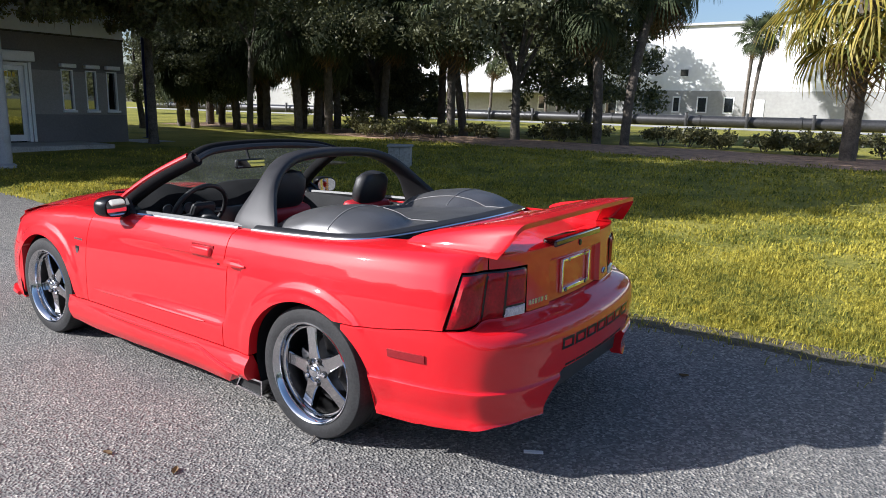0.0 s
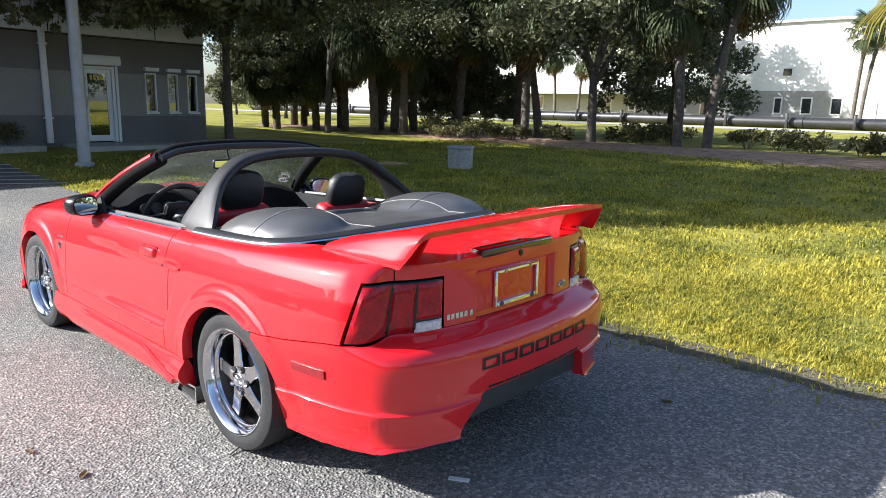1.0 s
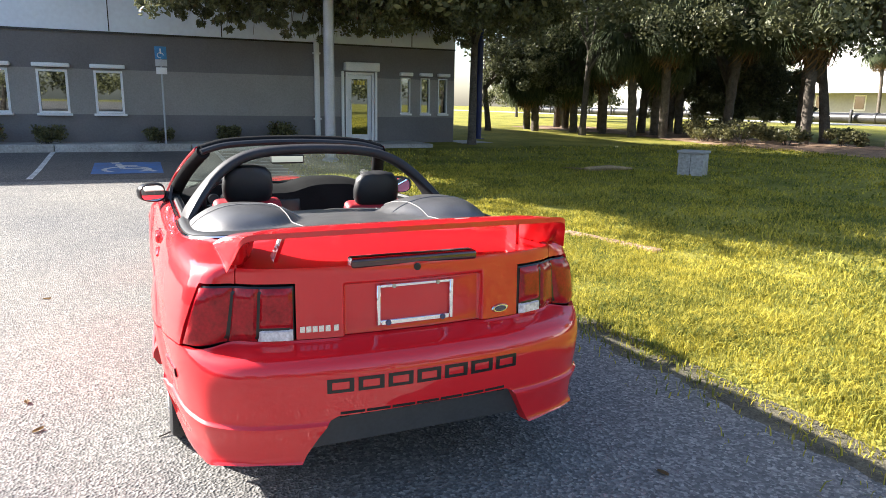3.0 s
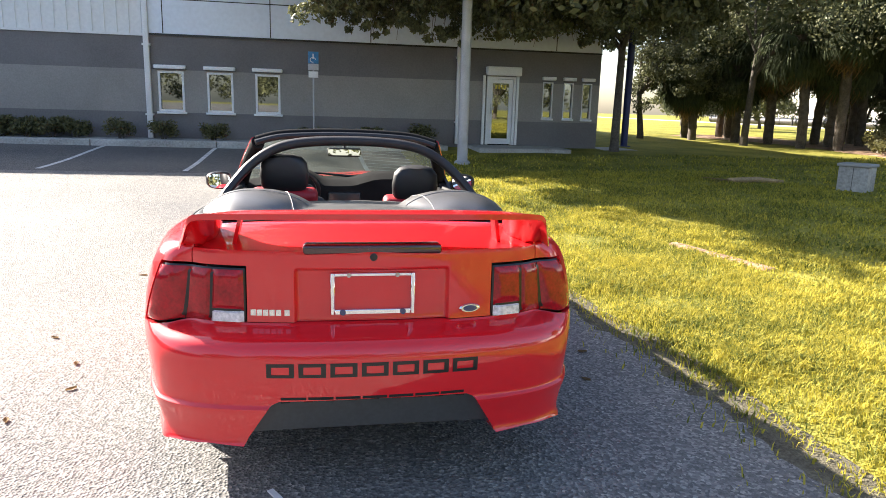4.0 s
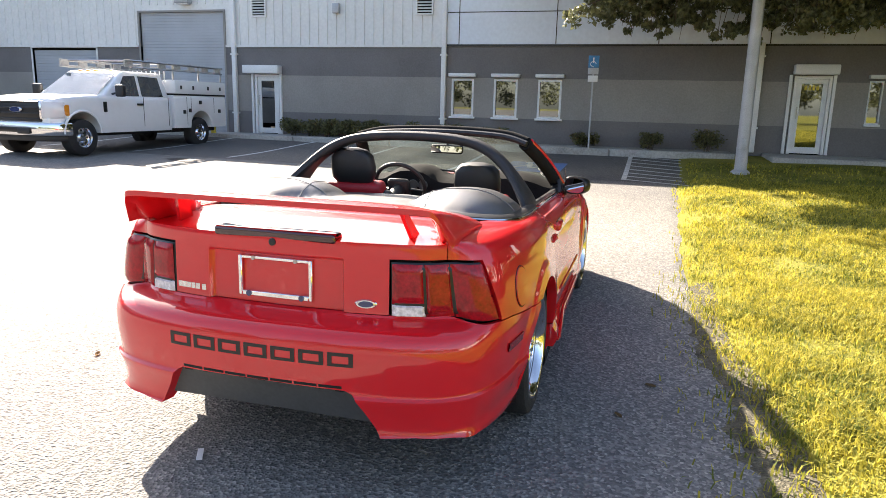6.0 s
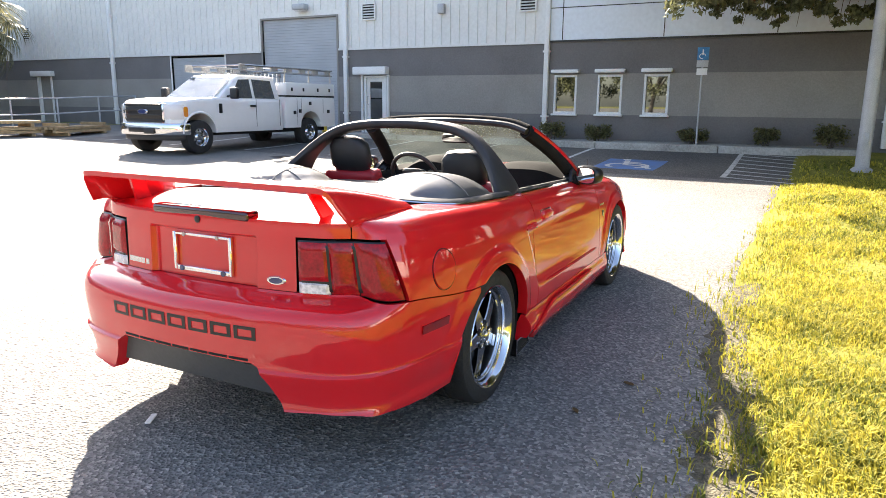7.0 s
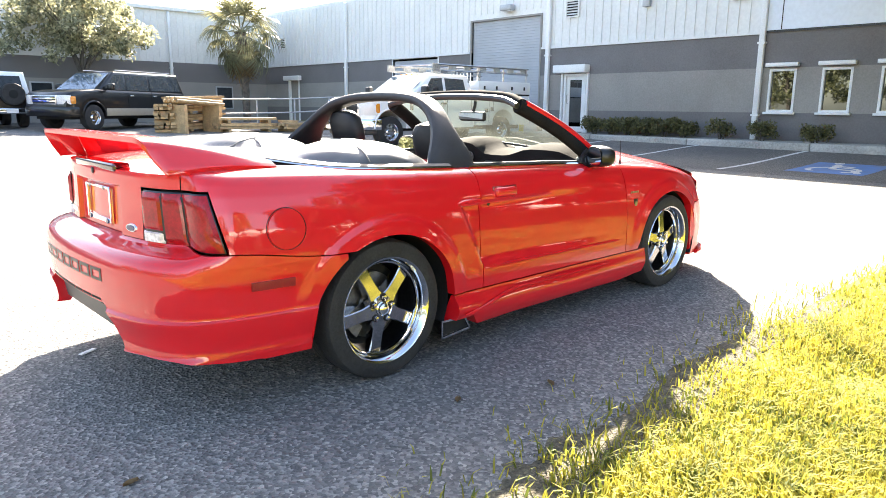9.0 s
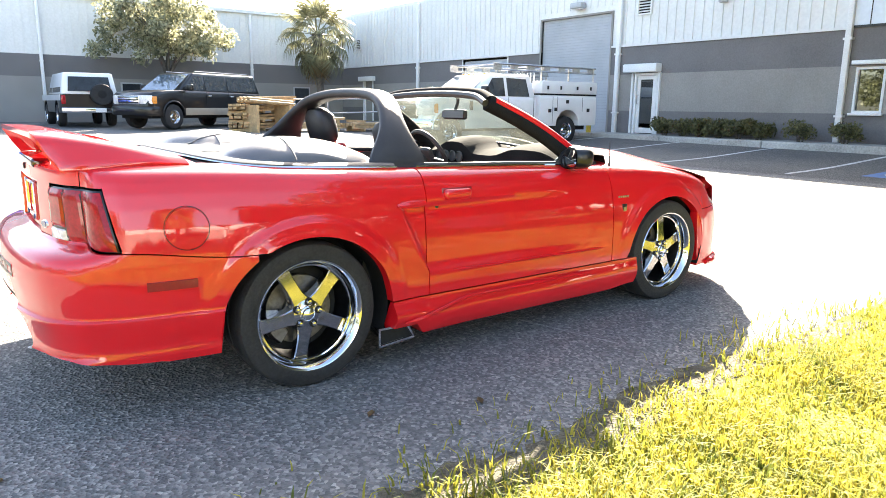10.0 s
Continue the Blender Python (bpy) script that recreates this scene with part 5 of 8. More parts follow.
# wheels
def build_wheel():
    w = thing("wheel", "", "")
    w.pop("label", None)
    bm = bmesh.new()
    prof = [(0.238, -0.118), (0.25, -0.124), (0.285, -0.128), (0.312, -0.118), (0.322, -0.100), (0.323, -0.06)]
    prof = prof + [(0.3225, -0.058), (0.317, -0.056), (0.317, -0.05), (0.3235, -0.048), (0.324, -0.01), (0.318, -0.008), (0.318, 0.008), (0.324, 0.01)] + [(r, -h) for r, h in reversed(prof)]
    lathe(bm, prof, "y", 64)
    tyre = part("tyre", bm, M_RUBBER, w)
    # bright ring of lettering worn off the sidewall
    bm = bmesh.new()
    lathe(bm, [(0.246, 0.112), (0.249, 0.122), (0.246, 0.128), (0.241, 0.126), (0.235, 0.119), (0.232, 0.113), (0.226, 0.106), (0.2235, 0.095), (0.221, 0.084), (0.225, 0.084), (0.236, 0.105)], "y", 64, closed=True)
    rim = part("rim", bm, M_RIM, w, "polished five-spoke rim")
    bm = lathe(bmesh.new(), [(0.221, 0.085), (0.214, 0.04), (0.207, -0.05), (0.215, -0.11), (0.240, -0.118), (0.246, -0.118), (0.246, 0.11), (0.236, 0.104)], "y", 64, closed=True)
    part("rim_step", lathe(bmesh.new(), [(0.2215, 0.083), (0.218, 0.076), (0.212, 0.074), (0.209, 0.066), (0.214, 0.064), (0.222, 0.07)], "y", 64, closed=True), M_RIM, rim)
    part("barrel", bm, M_BARREL, rim, "shaded inner rim barrel")
    for k in range(5):
        t = math.pi / 2 + 2 * math.pi * k / 5
        c, s = math.cos(t), math.sin(t)
        bm = bmesh.new()
        rows = []
        for r, hw, yf, th in ((0.04, 0.044, 0.080, 0.06), (0.07, 0.037, 0.078, 0.06), (0.095, 0.0315, 0.0755, 0.055), (0.13, 0.0295, 0.072, 0.05), (0.17, 0.030, 0.0675, 0.042), (0.20, 0.033, 0.064, 0.036), (0.219, 0.040, 0.061, 0.03)):
            sec = [(-hw, yf - th), (-hw, yf - 0.005), (-hw * 0.86, yf), (hw * 0.86, yf), (hw, yf - 0.005), (hw, yf - th)]
            rows.append([bm.verts.new((r * c - a * s, y, r * s + a * c)) for a, y in sec])
        for r_, q_ in zip(rows, rows[1:]):
            for j in range(6):
                bm.faces.new((r_[j], r_[(j + 1) % 6], q_[(j + 1) % 6], q_[j]))
        bm.faces.new(rows[0])
        bm.faces.new(rows[-1])
        part("spoke", bm, M_SPOKE, rim, smooth=0.5)
    bm = lathe(bmesh.new(), [(0.0, 0.081), (0.060, 0.0805), (0.068, 0.074), (0.070, -0.01)], "y", 32)
    hub = part("hub", bm, M_SPOKE, rim)
    part("centre_cap", lathe(bmesh.new(), [(0.0, 0.106), (0.018, 0.105), (0.026, 0.099), (0.028, 0.089), (0.034, 0.085), (0.036, 0.078)], "y", 28), M_CHROME, rim)
    for k in range(5):
        t = math.pi / 2 + 2 * math.pi * (k + 0.5) / 5
        part("wheel_nut", lathe(bmesh.new(), [(0.0, 0.098), (0.009, 0.097), (0.0115, 0.091), (0.0115, 0.077)], "y", 6, (0.055 * math.cos(t), 0, 0.055 * math.sin(t))), M_CHROME, rim)
        part("nut_pocket", lathe(bmesh.new(), [(0.0115, 0.0822), (0.0175, 0.0822), (0.018, 0.077)], "y", 14, (0.055 * math.cos(t), 0, 0.055 * math.sin(t))), M_DARK, rim)
    part("brake_disc", lathe(bmesh.new(), [(0.06, 0.002), (0.075, 0.002), (0.08, -0.01), (0.155, -0.01), (0.155, -0.033), (0.08, -0.033)], "y", 48), M_DISC, w)
    bm = bmesh.new()
    g = []
    for k in range(9):
        t = math.radians(-25 + 62 * k / 8)
        g.append([bm.verts.new((r * math.cos(t), y, r * math.sin(t))) for r, y in ((0.105, -0.005), (0.11, 0.018), (0.165, 0.018), (0.175, -0.005), (0.175, -0.05))])
    for r_, q_ in zip(g, g[1:]):
        for j in range(4):
            bm.faces.new((r_[j], r_[j + 1], q_[j + 1], q_[j]))
    part("brake_caliper", bm, M_STEEL, w)
    part("back_plate", lathe(bmesh.new(), [(0.0, -0.05), (0.2, -0.05), (0.2, -0.07), (0.0, -0.07)], "y", 32), M_DARK, w)
    return w


proto = build_wheel()
spots = [(x, sign) for x in (0.0, -WHEELBASE) for sign in (1, -1)]
for i, (x, sign) in enumerate(spots):
    m = pose(x, (0.762 if i < 2 else 0.75) * sign, HUB_Z, 0, 0, 0 if sign > 0 else 180) @ pose(0, 0, 0, 0, (28, 13, 0, 32)[i], 0)
    if i == 0:
        wheel = proto
        wheel.matrix_basis = m
    else:
        wheel = copy_thing(proto, m)
    wheel.parent = car

# windscreen frame, glass, header
HEAD = [(-1.255, 0.585, 1.246), (-1.30, 0.44, 1.283), (-1.325, 0.22, 1.298), (-1.33, 0.0, 1.302)]
COWL = [(-1.80, 0.752, 0.893), (-1.98, 0.58, 0.905), (-2.09, 0.30, 0.915), (-2.12, 0.0, 0.92)]
head = spline([(x, -y, z) for x, y, z in HEAD] + HEAD[::-1][1:], 5)
cowl = spline([(x, -y, z) for x, y, z in COWL] + COWL[::-1][1:], 5)
bm = bmesh.new()
rows = []
for k in range(9):
    t = k / 8
    rows.append([bm.verts.new(a.lerp(b, t) + Vector((-0.02, 0, 0.015)) * math.sin(math.pi * t)) for a, b in zip(cowl, head)])
for r, q in zip(rows, rows[1:]):
    for j in range(len(r) - 1):
        bm.faces.new((r[j], r[j + 1], q[j + 1], q[j]))
glass = part("windscreen", bm, M_GLASS, car)
glass.visible_shadow = False
bm = tube(bmesh.new(), [p + Vector((0.02, 0, 0.004)) for p in head], 0.036, 10, flat=0.7)
part("header_rail", bm, M_DASH, car, "black header rail over the windscreen")
bm = tube(bmesh.new(), [p + Vector((0.06, 0, -0.012)) for p in head], 0.02, 8)
part("header_seal", bm, M_BLACK, car)
for sign in (1, -1):
    foot, top_ = Vector((-1.83, 0.765 * sign, 0.888)), Vector((-1.255, 0.592 * sign, 1.246))
    pts = [foot.lerp(top_, k / 10) + Vector((-0.02, 0.006 * sign, 0.02)) * math.sin(math.pi * k / 10) for k in range(11)]
    part("windscreen_pillar", tube(bmesh.new(), pts, 0.029, 10, flat=0.8), M_PAINT, car)
    pts = [p + Vector((0.036, -0.024 * sign, -0.010)) for p in pts]
    part("pillar_trim", tube(bmesh.new(), pts, 0.043, 10), M_DASH, car)
    bm = prism(bmesh.new(), [(-1.79, 0.775 * sign, 0.895), (-1.56, 0.775 * sign, 0.905), (-1.66, 0.75 * sign, 0.985)], (0, -0.02 * sign, 0))
    part("mirror_sail", bm, M_BLACK, car)
mir = part("inner_mirror", boxed(-1.457, -1.420, -0.125, 0.105, 1.135, 1.197, 0.0175, segments=4), M_BLACK, car)
part("mirror_glass", box(bmesh.new(), -0.001, 0.001, -0.11, 0.11, -0.02, 0.02, m=pose(-1.4175, -0.01, 1.166, 0, -2.5, 0)), M_MIRROR, mir)
part("mirror_stem", tube(bmesh.new(), [(-1.44, -0.01, 1.19), (-1.46, -0.01, 1.24), (-1.46, -0.01, 1.285)], 0.01, 6), M_BLACK, mir)
# two round stickers inside the windscreen, low by the right pillar
nrm = Vector((-0.41, 0.5, 0.76)).normalized()
side = nrm.cross(Vector((0, 0, 1))).normalized()
rise = side.cross(nrm)
for k in range(2):
    c = Vector((-1.752, 0.622, 0.992)) + Vector((0.045, -0.008, 0.033)) * k
    bm = bmesh.new()
    bm.faces.new([bm.verts.new(c + side * 0.036 * math.cos(a) + rise * 0.030 * math.sin(a)) for a in (2 * math.pi * j / 24 for j in range(24))])
    bmesh.ops.solidify(bm, geom=bm.faces[:], thickness=0.001)
    st = part("sticker", bm, M_WHITE, glass, "small white oval sticker")
    for j in (-1, 0, 1):
        q = c + side * 0.013 * j - nrm * 0.0022
        bm = bmesh.new()
        bm.faces.new([bm.verts.new(q + side * 0.004 * a + rise * 0.013 * b) for a, b in ((-1, -1), (1, -1), (1, 1), (-1, 1))])
        part("sticker_bar", bm, M_DARK, st)
for y in (-0.25, 0.0):
    part("wiper", tube(bmesh.new(), [(-2.05 + 0.1 * abs(y), y + 0.1, 0.935), (-1.98, y - 0.15, 0.965), (-1.93, y - 0.42, 0.985)], [0.012, 0.008, 0.006], 6), M_BLACK, car)

# padded hoop behind the seats
HOOP = [(-0.535, 0.735, 0.90), (-0.55, 0.705, 0.975), (-0.60, 0.588, 1.122), (-0.65, 0.452, 1.222), (-0.685, 0.285, 1.268)]
hoop = spline([(x, -y, z) for x, y, z in HOOP] + [(-0.70, 0.0, 1.282)] + HOOP[::-1], 6)
bm = bmesh.new()
rings = []
for i, p in enumerate(hoop):
    d = (hoop[min(i + 1, len(hoop) - 1)] - hoop[max(i - 1, 0)]).normalized()
    out_ = Vector((1, 0, 0)).cross(d).normalized()
    if out_.z < 0:
        out_ = -out_
    k = step(0.93, 1.25, p.z)
    half, th = 0.063 + 0.098 * (1 - k) ** 2, 0.024 + 0.004 * k
    rings.append([bm.verts.new(p + Vector((1, 0, 0)) * half * math.copysign(abs(math.cos(t)) ** 0.6, math.cos(t)) + out_ * th * math.copysign(abs(math.sin(t)) ** 0.7, math.sin(t))) for t in (2 * math.pi * j / 16 for j in range(16))])
for r, q in zip(rings, rings[1:]):
    for j in range(16):
        bm.faces.new((r[j], r[(j + 1) % 16], q[(j + 1) % 16], q[j]))
bm.faces.new(rings[0])
bm.faces.new(rings[-1])
part("roll_hoop", bm, M_HOOP, car, "wide padded black roll hoop")

# tonneau cover with its two humps
bm = bmesh.new()
nx, ny = 40, 60
grid = []


def tonneau_z(x, y):
    h = 1 - ((x + 0.13) / 0.37) ** 2 - ((abs(y) - 0.55) / (0.215 if abs(y) > 0.55 else 0.33)) ** 2
    base = 0.945 + 0.045 * step(-0.45, 0.3, x) - 0.02 * (y / 0.75) ** 2
    return base + 0.022 * (1 - (y / 0.78) ** 2) + 0.104 * max(h, 0) ** 0.74 + 0.004 * noise.noise((x * 9, y * 9, 2))


for j in range(ny + 1):
    y = -0.755 + 1.51 * j / ny
    xr = 0.345 - 0.20 * abs(y / 0.76) ** 3.2
    xf = -0.44 - 0.10 * step(0.45, 0.74, abs(y))
    row = []
    for i in range(nx + 1):
        x = xf + (xr - xf) * i / nx
        row.append((x, y, tonneau_z(x, y)))
    row = [(row[0][0], y, row[0][2] - 0.07)] + row + [(row[-1][0] + 0.012, y, row[-1][2] - 0.022), (row[-1][0] + 0.012, y, row[-1][2] - 0.05)]
    if j in (0, ny):
        grid.append([bm.verts.new((a, b, c - 0.05)) for a, b, c in row])
    else:
        grid.append([bm.verts.new(q) for q in row])
for r, q in zip(grid, grid[1:]):
    for k in range(len(r) - 1):
        bm.faces.new((r[k], q[k], q[k + 1], r[k + 1]))
ton = part("tonneau_cover", bm, M_COVER, car, "grey two-humped tonneau cover with pale stitching", smooth=1.2)
for sign in (1, -1):
    for y0 in (0.33, 0.56):
        pts = [(x, y0 * sign + 0.05 * math.sin(3 * x), tonneau_z(x, y0 + 0.05 * math.sin(3 * x) * sign) + 0.002) for x in steps_between(-0.42, 0.33, 0.03)]
        if y0 == 0.56:
            pts = [(-0.02, y * sign, tonneau_z(-0.02, y) + 0.002) for y in steps_between(0.24, 0.74, 0.02)]
        part("stitching", tube(bmesh.new(), pts, 0.002, 5), M_STITCH, ton)
rim_line = spline([(-0.50, -0.748, 0), (-0.20, -0.752, 0), (0.06, -0.742, 0), (0.17, -0.70, 0), (0.245, -0.60, 0), (0.305, -0.42, 0), (0.34, -0.20, 0), (0.352, 0, 0),
                   (0.34, 0.20, 0), (0.305, 0.42, 0), (0.245, 0.60, 0), (0.17, 0.70, 0), (0.06, 0.742, 0), (-0.20, 0.752, 0), (-0.50, 0.748, 0)], 7)
bm = bmesh.new()
rows, bright = [], []
for i, p in enumerate(rim_line):
    d = (rim_line[min(i + 1, len(rim_line) - 1)] - rim_line[max(i - 1, 0)]).normalized()
    out_ = Vector((d.y, -d.x, 0))
    wide = 1 + 0.9 * step(0.1, 0.3, p.x)
    row = []
    for o, dz in ((-0.05, -0.03), (-0.045, 0.008), (-0.02, 0.022), (0.006, 0.024), (0.022 * wide, 0.014), (0.028 * wide, -0.012)):
        q = p + out_ * o
        row.append(bm.verts.new((q.x, q.y, deck_z(q.x, min(abs(q.y), 0.79)) + dz)))
    rows.append(row)
    q = p + out_ * (0.028 * wide + 0.004)
    bright.append(Vector((q.x, q.y, deck_z(q.x, min(abs(q.y), 0.79)) + 0.006)))
for r, q in zip(rows, rows[1:]):
    for j in range(5):
        bm.faces.new((r[j], q[j], q[j + 1], r[j + 1]))
bm.faces.new(rows[0])
bm.faces.new(rows[-1])
part("belt_moulding", tube(bmesh.new(), bright, 0.0065, 6), M_CHROME, car, "bright moulding round the cover")
part("cover_edge", bm, M_BLACK, ton, "black moulded edge behind the cover")

# cabin
bm = bmesh.new()
box(bm, -1.95, -0.35, -0.72, -0.69, 0.30, 0.90)
box(bm, -1.95, -0.35, 0.69, 0.72, 0.30, 0.90)
box(bm, -1.95, -0.35, -0.69, 0.69, 0.28, 0.33)
box(bm, -1.97, -1.92, -0.69, 0.69, 0.33, 0.86)
box(bm, -0.44, -0.36, -0.69, 0.69, 0.33, 0.93)
part("cabin_tub", bm, M_LEATHER, car, smooth=0)
bm = bmesh.new()
prof = [(-2.08, 0.86), (-2.05, 0.915), (-1.92, 0.925), (-1.79, 0.915), (-1.70, 0.885), (-1.67, 0.82), (-1.71, 0.66), (-1.76, 0.58)]
rows = []
for y in steps_between(-0.69, 0.69, 0.06):
    lift = 0.015 + 0.075 * math.exp(-((y + 0.37) / 0.17) ** 4) + 0.055 * math.exp(-((y - 0.37) / 0.24) ** 4)
    rows.append([bm.verts.new((x, y, z + (lift if 1 <= k <= 4 else 0))) for k, (x, z) in enumerate(prof)])
for r, q in zip(rows, rows[1:]):
    for k in range(len(r) - 1):
        bm.faces.new((r[k], q[k], q[k + 1], r[k + 1]))
dash = part("dashboard", bm, M_DASH, car)
part("radio_panel", boxed(-1.70, -1.665, -0.12, 0.12, 0.62, 0.86, 0.012), M_TRIM, dash)
for i in range(4):
    part("gauge", lathe(bmesh.new(), [(0.0, 0.0), (0.035, 0.0), (0.038, 0.008), (0.034, 0.012)], "x", 20, (-1.668, -0.48 + 0.075 * i, 0.88)), M_VALANCE, dash)
for k in range(9):
    y = 0.26 + 0.024 * k
    part("script_bar", boxed(-1.7135, -1.7105, y, y + 0.015, 0.905, 0.914 + 0.012 * ((k * 5) % 3)), M_SILVER, dash)
part("console", boxed(-1.6, -0.55, -0.10, 0.10, 0.33, 0.56, 0.03), M_BLACK, car)
part("gear_lever", tube(bmesh.new(), [(-1.30, 0, 0.55), (-1.28, 0, 0.66), (-1.27, 0, 0.70)], [0.012, 0.012, 0.026], 10), M_TRIM, car)
# steering wheel
c = Matrix.Translation((-1.49, -0.37, 0.885)) @ pose(0, 0, 0, 0, -62, 0)
ring = [c @ Vector((0.185 * math.cos(t), 0.185 * math.sin(t), 0)) for t in (2 * math.pi * k / 36 for k in range(37))]
sw = part("steering_wheel", tube(bmesh.new(), ring, 0.015, 10, caps=False), M_LEATHER, car)
for t in (1.75, 3.14, 4.53):
    part("wheel_spoke", tube(bmesh.new(), [c @ Vector((0.04 * math.cos(t), 0.04 * math.sin(t), -0.02)), c @ Vector((0.18 * math.cos(t), 0.18 * math.sin(t), 0))], [0.03, 0.014], 8, flat=0.4), M_LEATHER, sw)
part("wheel_boss", box(bmesh.new(), -0.075, 0.075, -0.085, 0.085, -0.05, 0.005, 0.03, m=c), M_LEATHER, sw)
part("steering_column", tube(bmesh.new(), [c @ Vector((0, 0, -0.03)), c @ Vector((0, 0, -0.3))], 0.05, 10), M_BLACK, car)


def seat(x, y, lean, lift, drop):
    """A front seat: cushion, backrest with bolsters, and a headrest with red lower cover."""
    s = thing("front_seat", "", "")
    s.pop("label", None)
    part("cushion", boxed(-0.26, 0.26, -0.25, 0.25, 0.14, 0.30, 0.06, segments=3), M_LEATHER, s)
    bk = pose(0.24, 0, 0.24, 0, lean, 0)
    back = part("backrest", box(bmesh.new(), -0.06, 0.06, -0.24, 0.24, 0.0, 0.50, 0.05, m=bk, segments=3), M_LEATHER, s)
    for sg in (1, -1):
        part("bolster", box(bmesh.new(), -0.10, 0.02, 0.17 * sg - 0.045, 0.17 * sg + 0.045, 0.06, 0.46, 0.035, m=bk, segments=3), M_LEATHER_RED, s)
    part("shoulder_pad", box(bmesh.new(), -0.055, 0.065, -0.19, 0.19, 0.46, 0.555, 0.035, m=bk, segments=3), M_LEATHER_RED, s, "red upper back panel")
    bm = bmesh.new()
    for w, z in ((0.112, 0.565), (0.135, 0.60), (0.14, 0.66), (0.13, 0.73), (0.10, 0.765), (0.05, 0.775)):
        t_ = 0.055 if 0.58 < z < 0.75 else 0.035
        bm_ring = [bk @ Vector((t_ * math.copysign(abs(math.sin(a)) ** 0.6, math.sin(a)), w * math.copysign(abs(math.cos(a)) ** 0.6, math.cos(a)), z + lift)) for a in (2 * math.pi * k / 20 for k in range(20))]
        rows_ = [bm.verts.new(q) for q in bm_ring]
        if z > 0.57:
            for k in range(20):
                bm.faces.new((prev[k], prev[(k + 1) % 20], rows_[(k + 1) % 20], rows_[k]))
        else:
            bm.faces.new(rows_)
        prev = rows_
    bm.faces.new(prev)
    rest = part("headrest", bm, M_LEATHER, s)
    part("headrest_insert", box(bmesh.new(), -0.066, -0.03, -0.095, 0.095, 0.595 + lift, 0.735 + lift, 0.02, m=bk, segments=3), M_SEAT_GREY, rest, "pale grey front insert")
    part("back_insert", box(bmesh.new(), -0.075, -0.03, -0.12, 0.12, 0.08, 0.50, 0.03, m=bk, segments=3), M_SEAT_GREY, back)
    for sg in (0.05, -0.05):
        part("headrest_post", tube(bmesh.new(), [bk @ Vector((0, sg, 0.5)), bk @ Vector((0, sg, 0.6 + lift))], 0.007, 6), M_STEEL, s)
    s.matrix_basis = pose(x, y, 0.30 - drop)
    s.parent = car
    return s


seat(-1.09, -0.385, 14, -0.02, 0.08)
seat(-1.14, 0.385, 16, -0.03, 0.12)
# aerial on the right front wing
ant = part("aerial", tube(bmesh.new(), [(-2.04, 0.744, 0.87), (-2.04, 0.744, 0.90), (-2.035, 0.744, 1.02)], [0.012, 0.004, 0.002], 6), M_BLACK, car)


# ---- other vehicles ----
def side_body(bm, low, upper, half, arches, tuck=0.06):
    """A vehicle's lower body between -half and half: flat foot at the height low with round wheel openings, and an upper line of (x, z)."""
    x0, x1 = upper[0][0], upper[-1][0]
    xs = {x0, x1, *[p[0] for p in upper]}
    for xa, r in arches:
        xs |= {xa + r * math.cos(math.pi * k / 14) for k in range(15)} | {xa - r - 0.002, xa + r + 0.002}
    xs |= set(steps_between(x0, x1, 0.2))
    cols = []
    for x in sorted(xs):
        z0 = max([low] + [low + math.sqrt(max(r * r - (x - xa) ** 2, 0)) for xa, r in arches if abs(x - xa) <= r])
        z1 = lerp_table(upper, x)
        end = min(x - x0, x1 - x)
        pull = 1 - 0.05 * (1 - min(end / 0.25, 1)) ** 2
        col = []
        for t, k in ((0, 0.985), (0.08, 1.0), (0.35, 1.0), (0.7, 1.0), (0.88, 0.992), (0.96, 0.975), (1.0, 0.945)):
            z = z0 + (z1 - z0) * t
            col.append((x, half * k * pull * (1 - tuck * max(0, z - 0.9)), z))
        cols.append([bm.verts.new(p) for p in col] + [bm.verts.new((p[0], -p[1], p[2])) for p in col[::-1]])
    n = len(cols[0])
    for r, q in zip(cols, cols[1:]):
        for k in range(n):
            bm.faces.new((r[k], q[k], q[(k + 1) % n], r[(k + 1) % n]))
    bm.faces.new(cols[0])
    bm.faces.new(cols[-1][::-1])
    return bm


def plain_wheel(r=0.40, w=0.26, rim=None):
    t = thing("wheel", "", "")
    t.pop("label", None)
    part("tyre", lathe(bmesh.new(), [(r * 0.55, -w / 2), (r * 0.9, -w / 2), (r * 0.98, -w * 0.42), (r, -w * 0.3), (r, w * 0.3), (r * 0.98, w * 0.42), (r * 0.9, w / 2), (r * 0.55, w / 2)], "y", 32), M_RUBBER, t)
    part("rim", lathe(bmesh.new(), [(r * 0.56, w * 0.5), (r * 0.53, w * 0.44), (r * 0.5, w * 0.2), (r * 0.28, w * 0.22), (r * 0.2, w * 0.36), (0.0, w * 0.38)], "y", 28), rim or M_RIM, t)
    for k in range(8):
        a = 2 * math.pi * k / 8
        part("rim_hole", lathe(bmesh.new(), [(0.0, w * 0.225), (r * 0.06, w * 0.225), (r * 0.06, w * 0.15)], "y", 10, (r * 0.39 * math.cos(a), 0, r * 0.39 * math.sin(a))), M_DARK, t)
    part("back_plate", lathe(bmesh.new(), [(0.0, -w * 0.3), (r * 0.56, -w * 0.3)], "y", 24), M_DARK, t)
    return t


def add_wheels(veh, xs, half, r, rim=None):
    proto = plain_wheel(r, 0.27, rim)
    first = True
    for x in xs:
        for sg in (1, -1):
            m = pose(x, (half - 0.15) * sg, r, 0, 0, 0 if sg > 0 else 180)
            w = proto if first else copy_thing(proto, m)
            w.matrix_basis = m
            w.parent = veh
            first = False


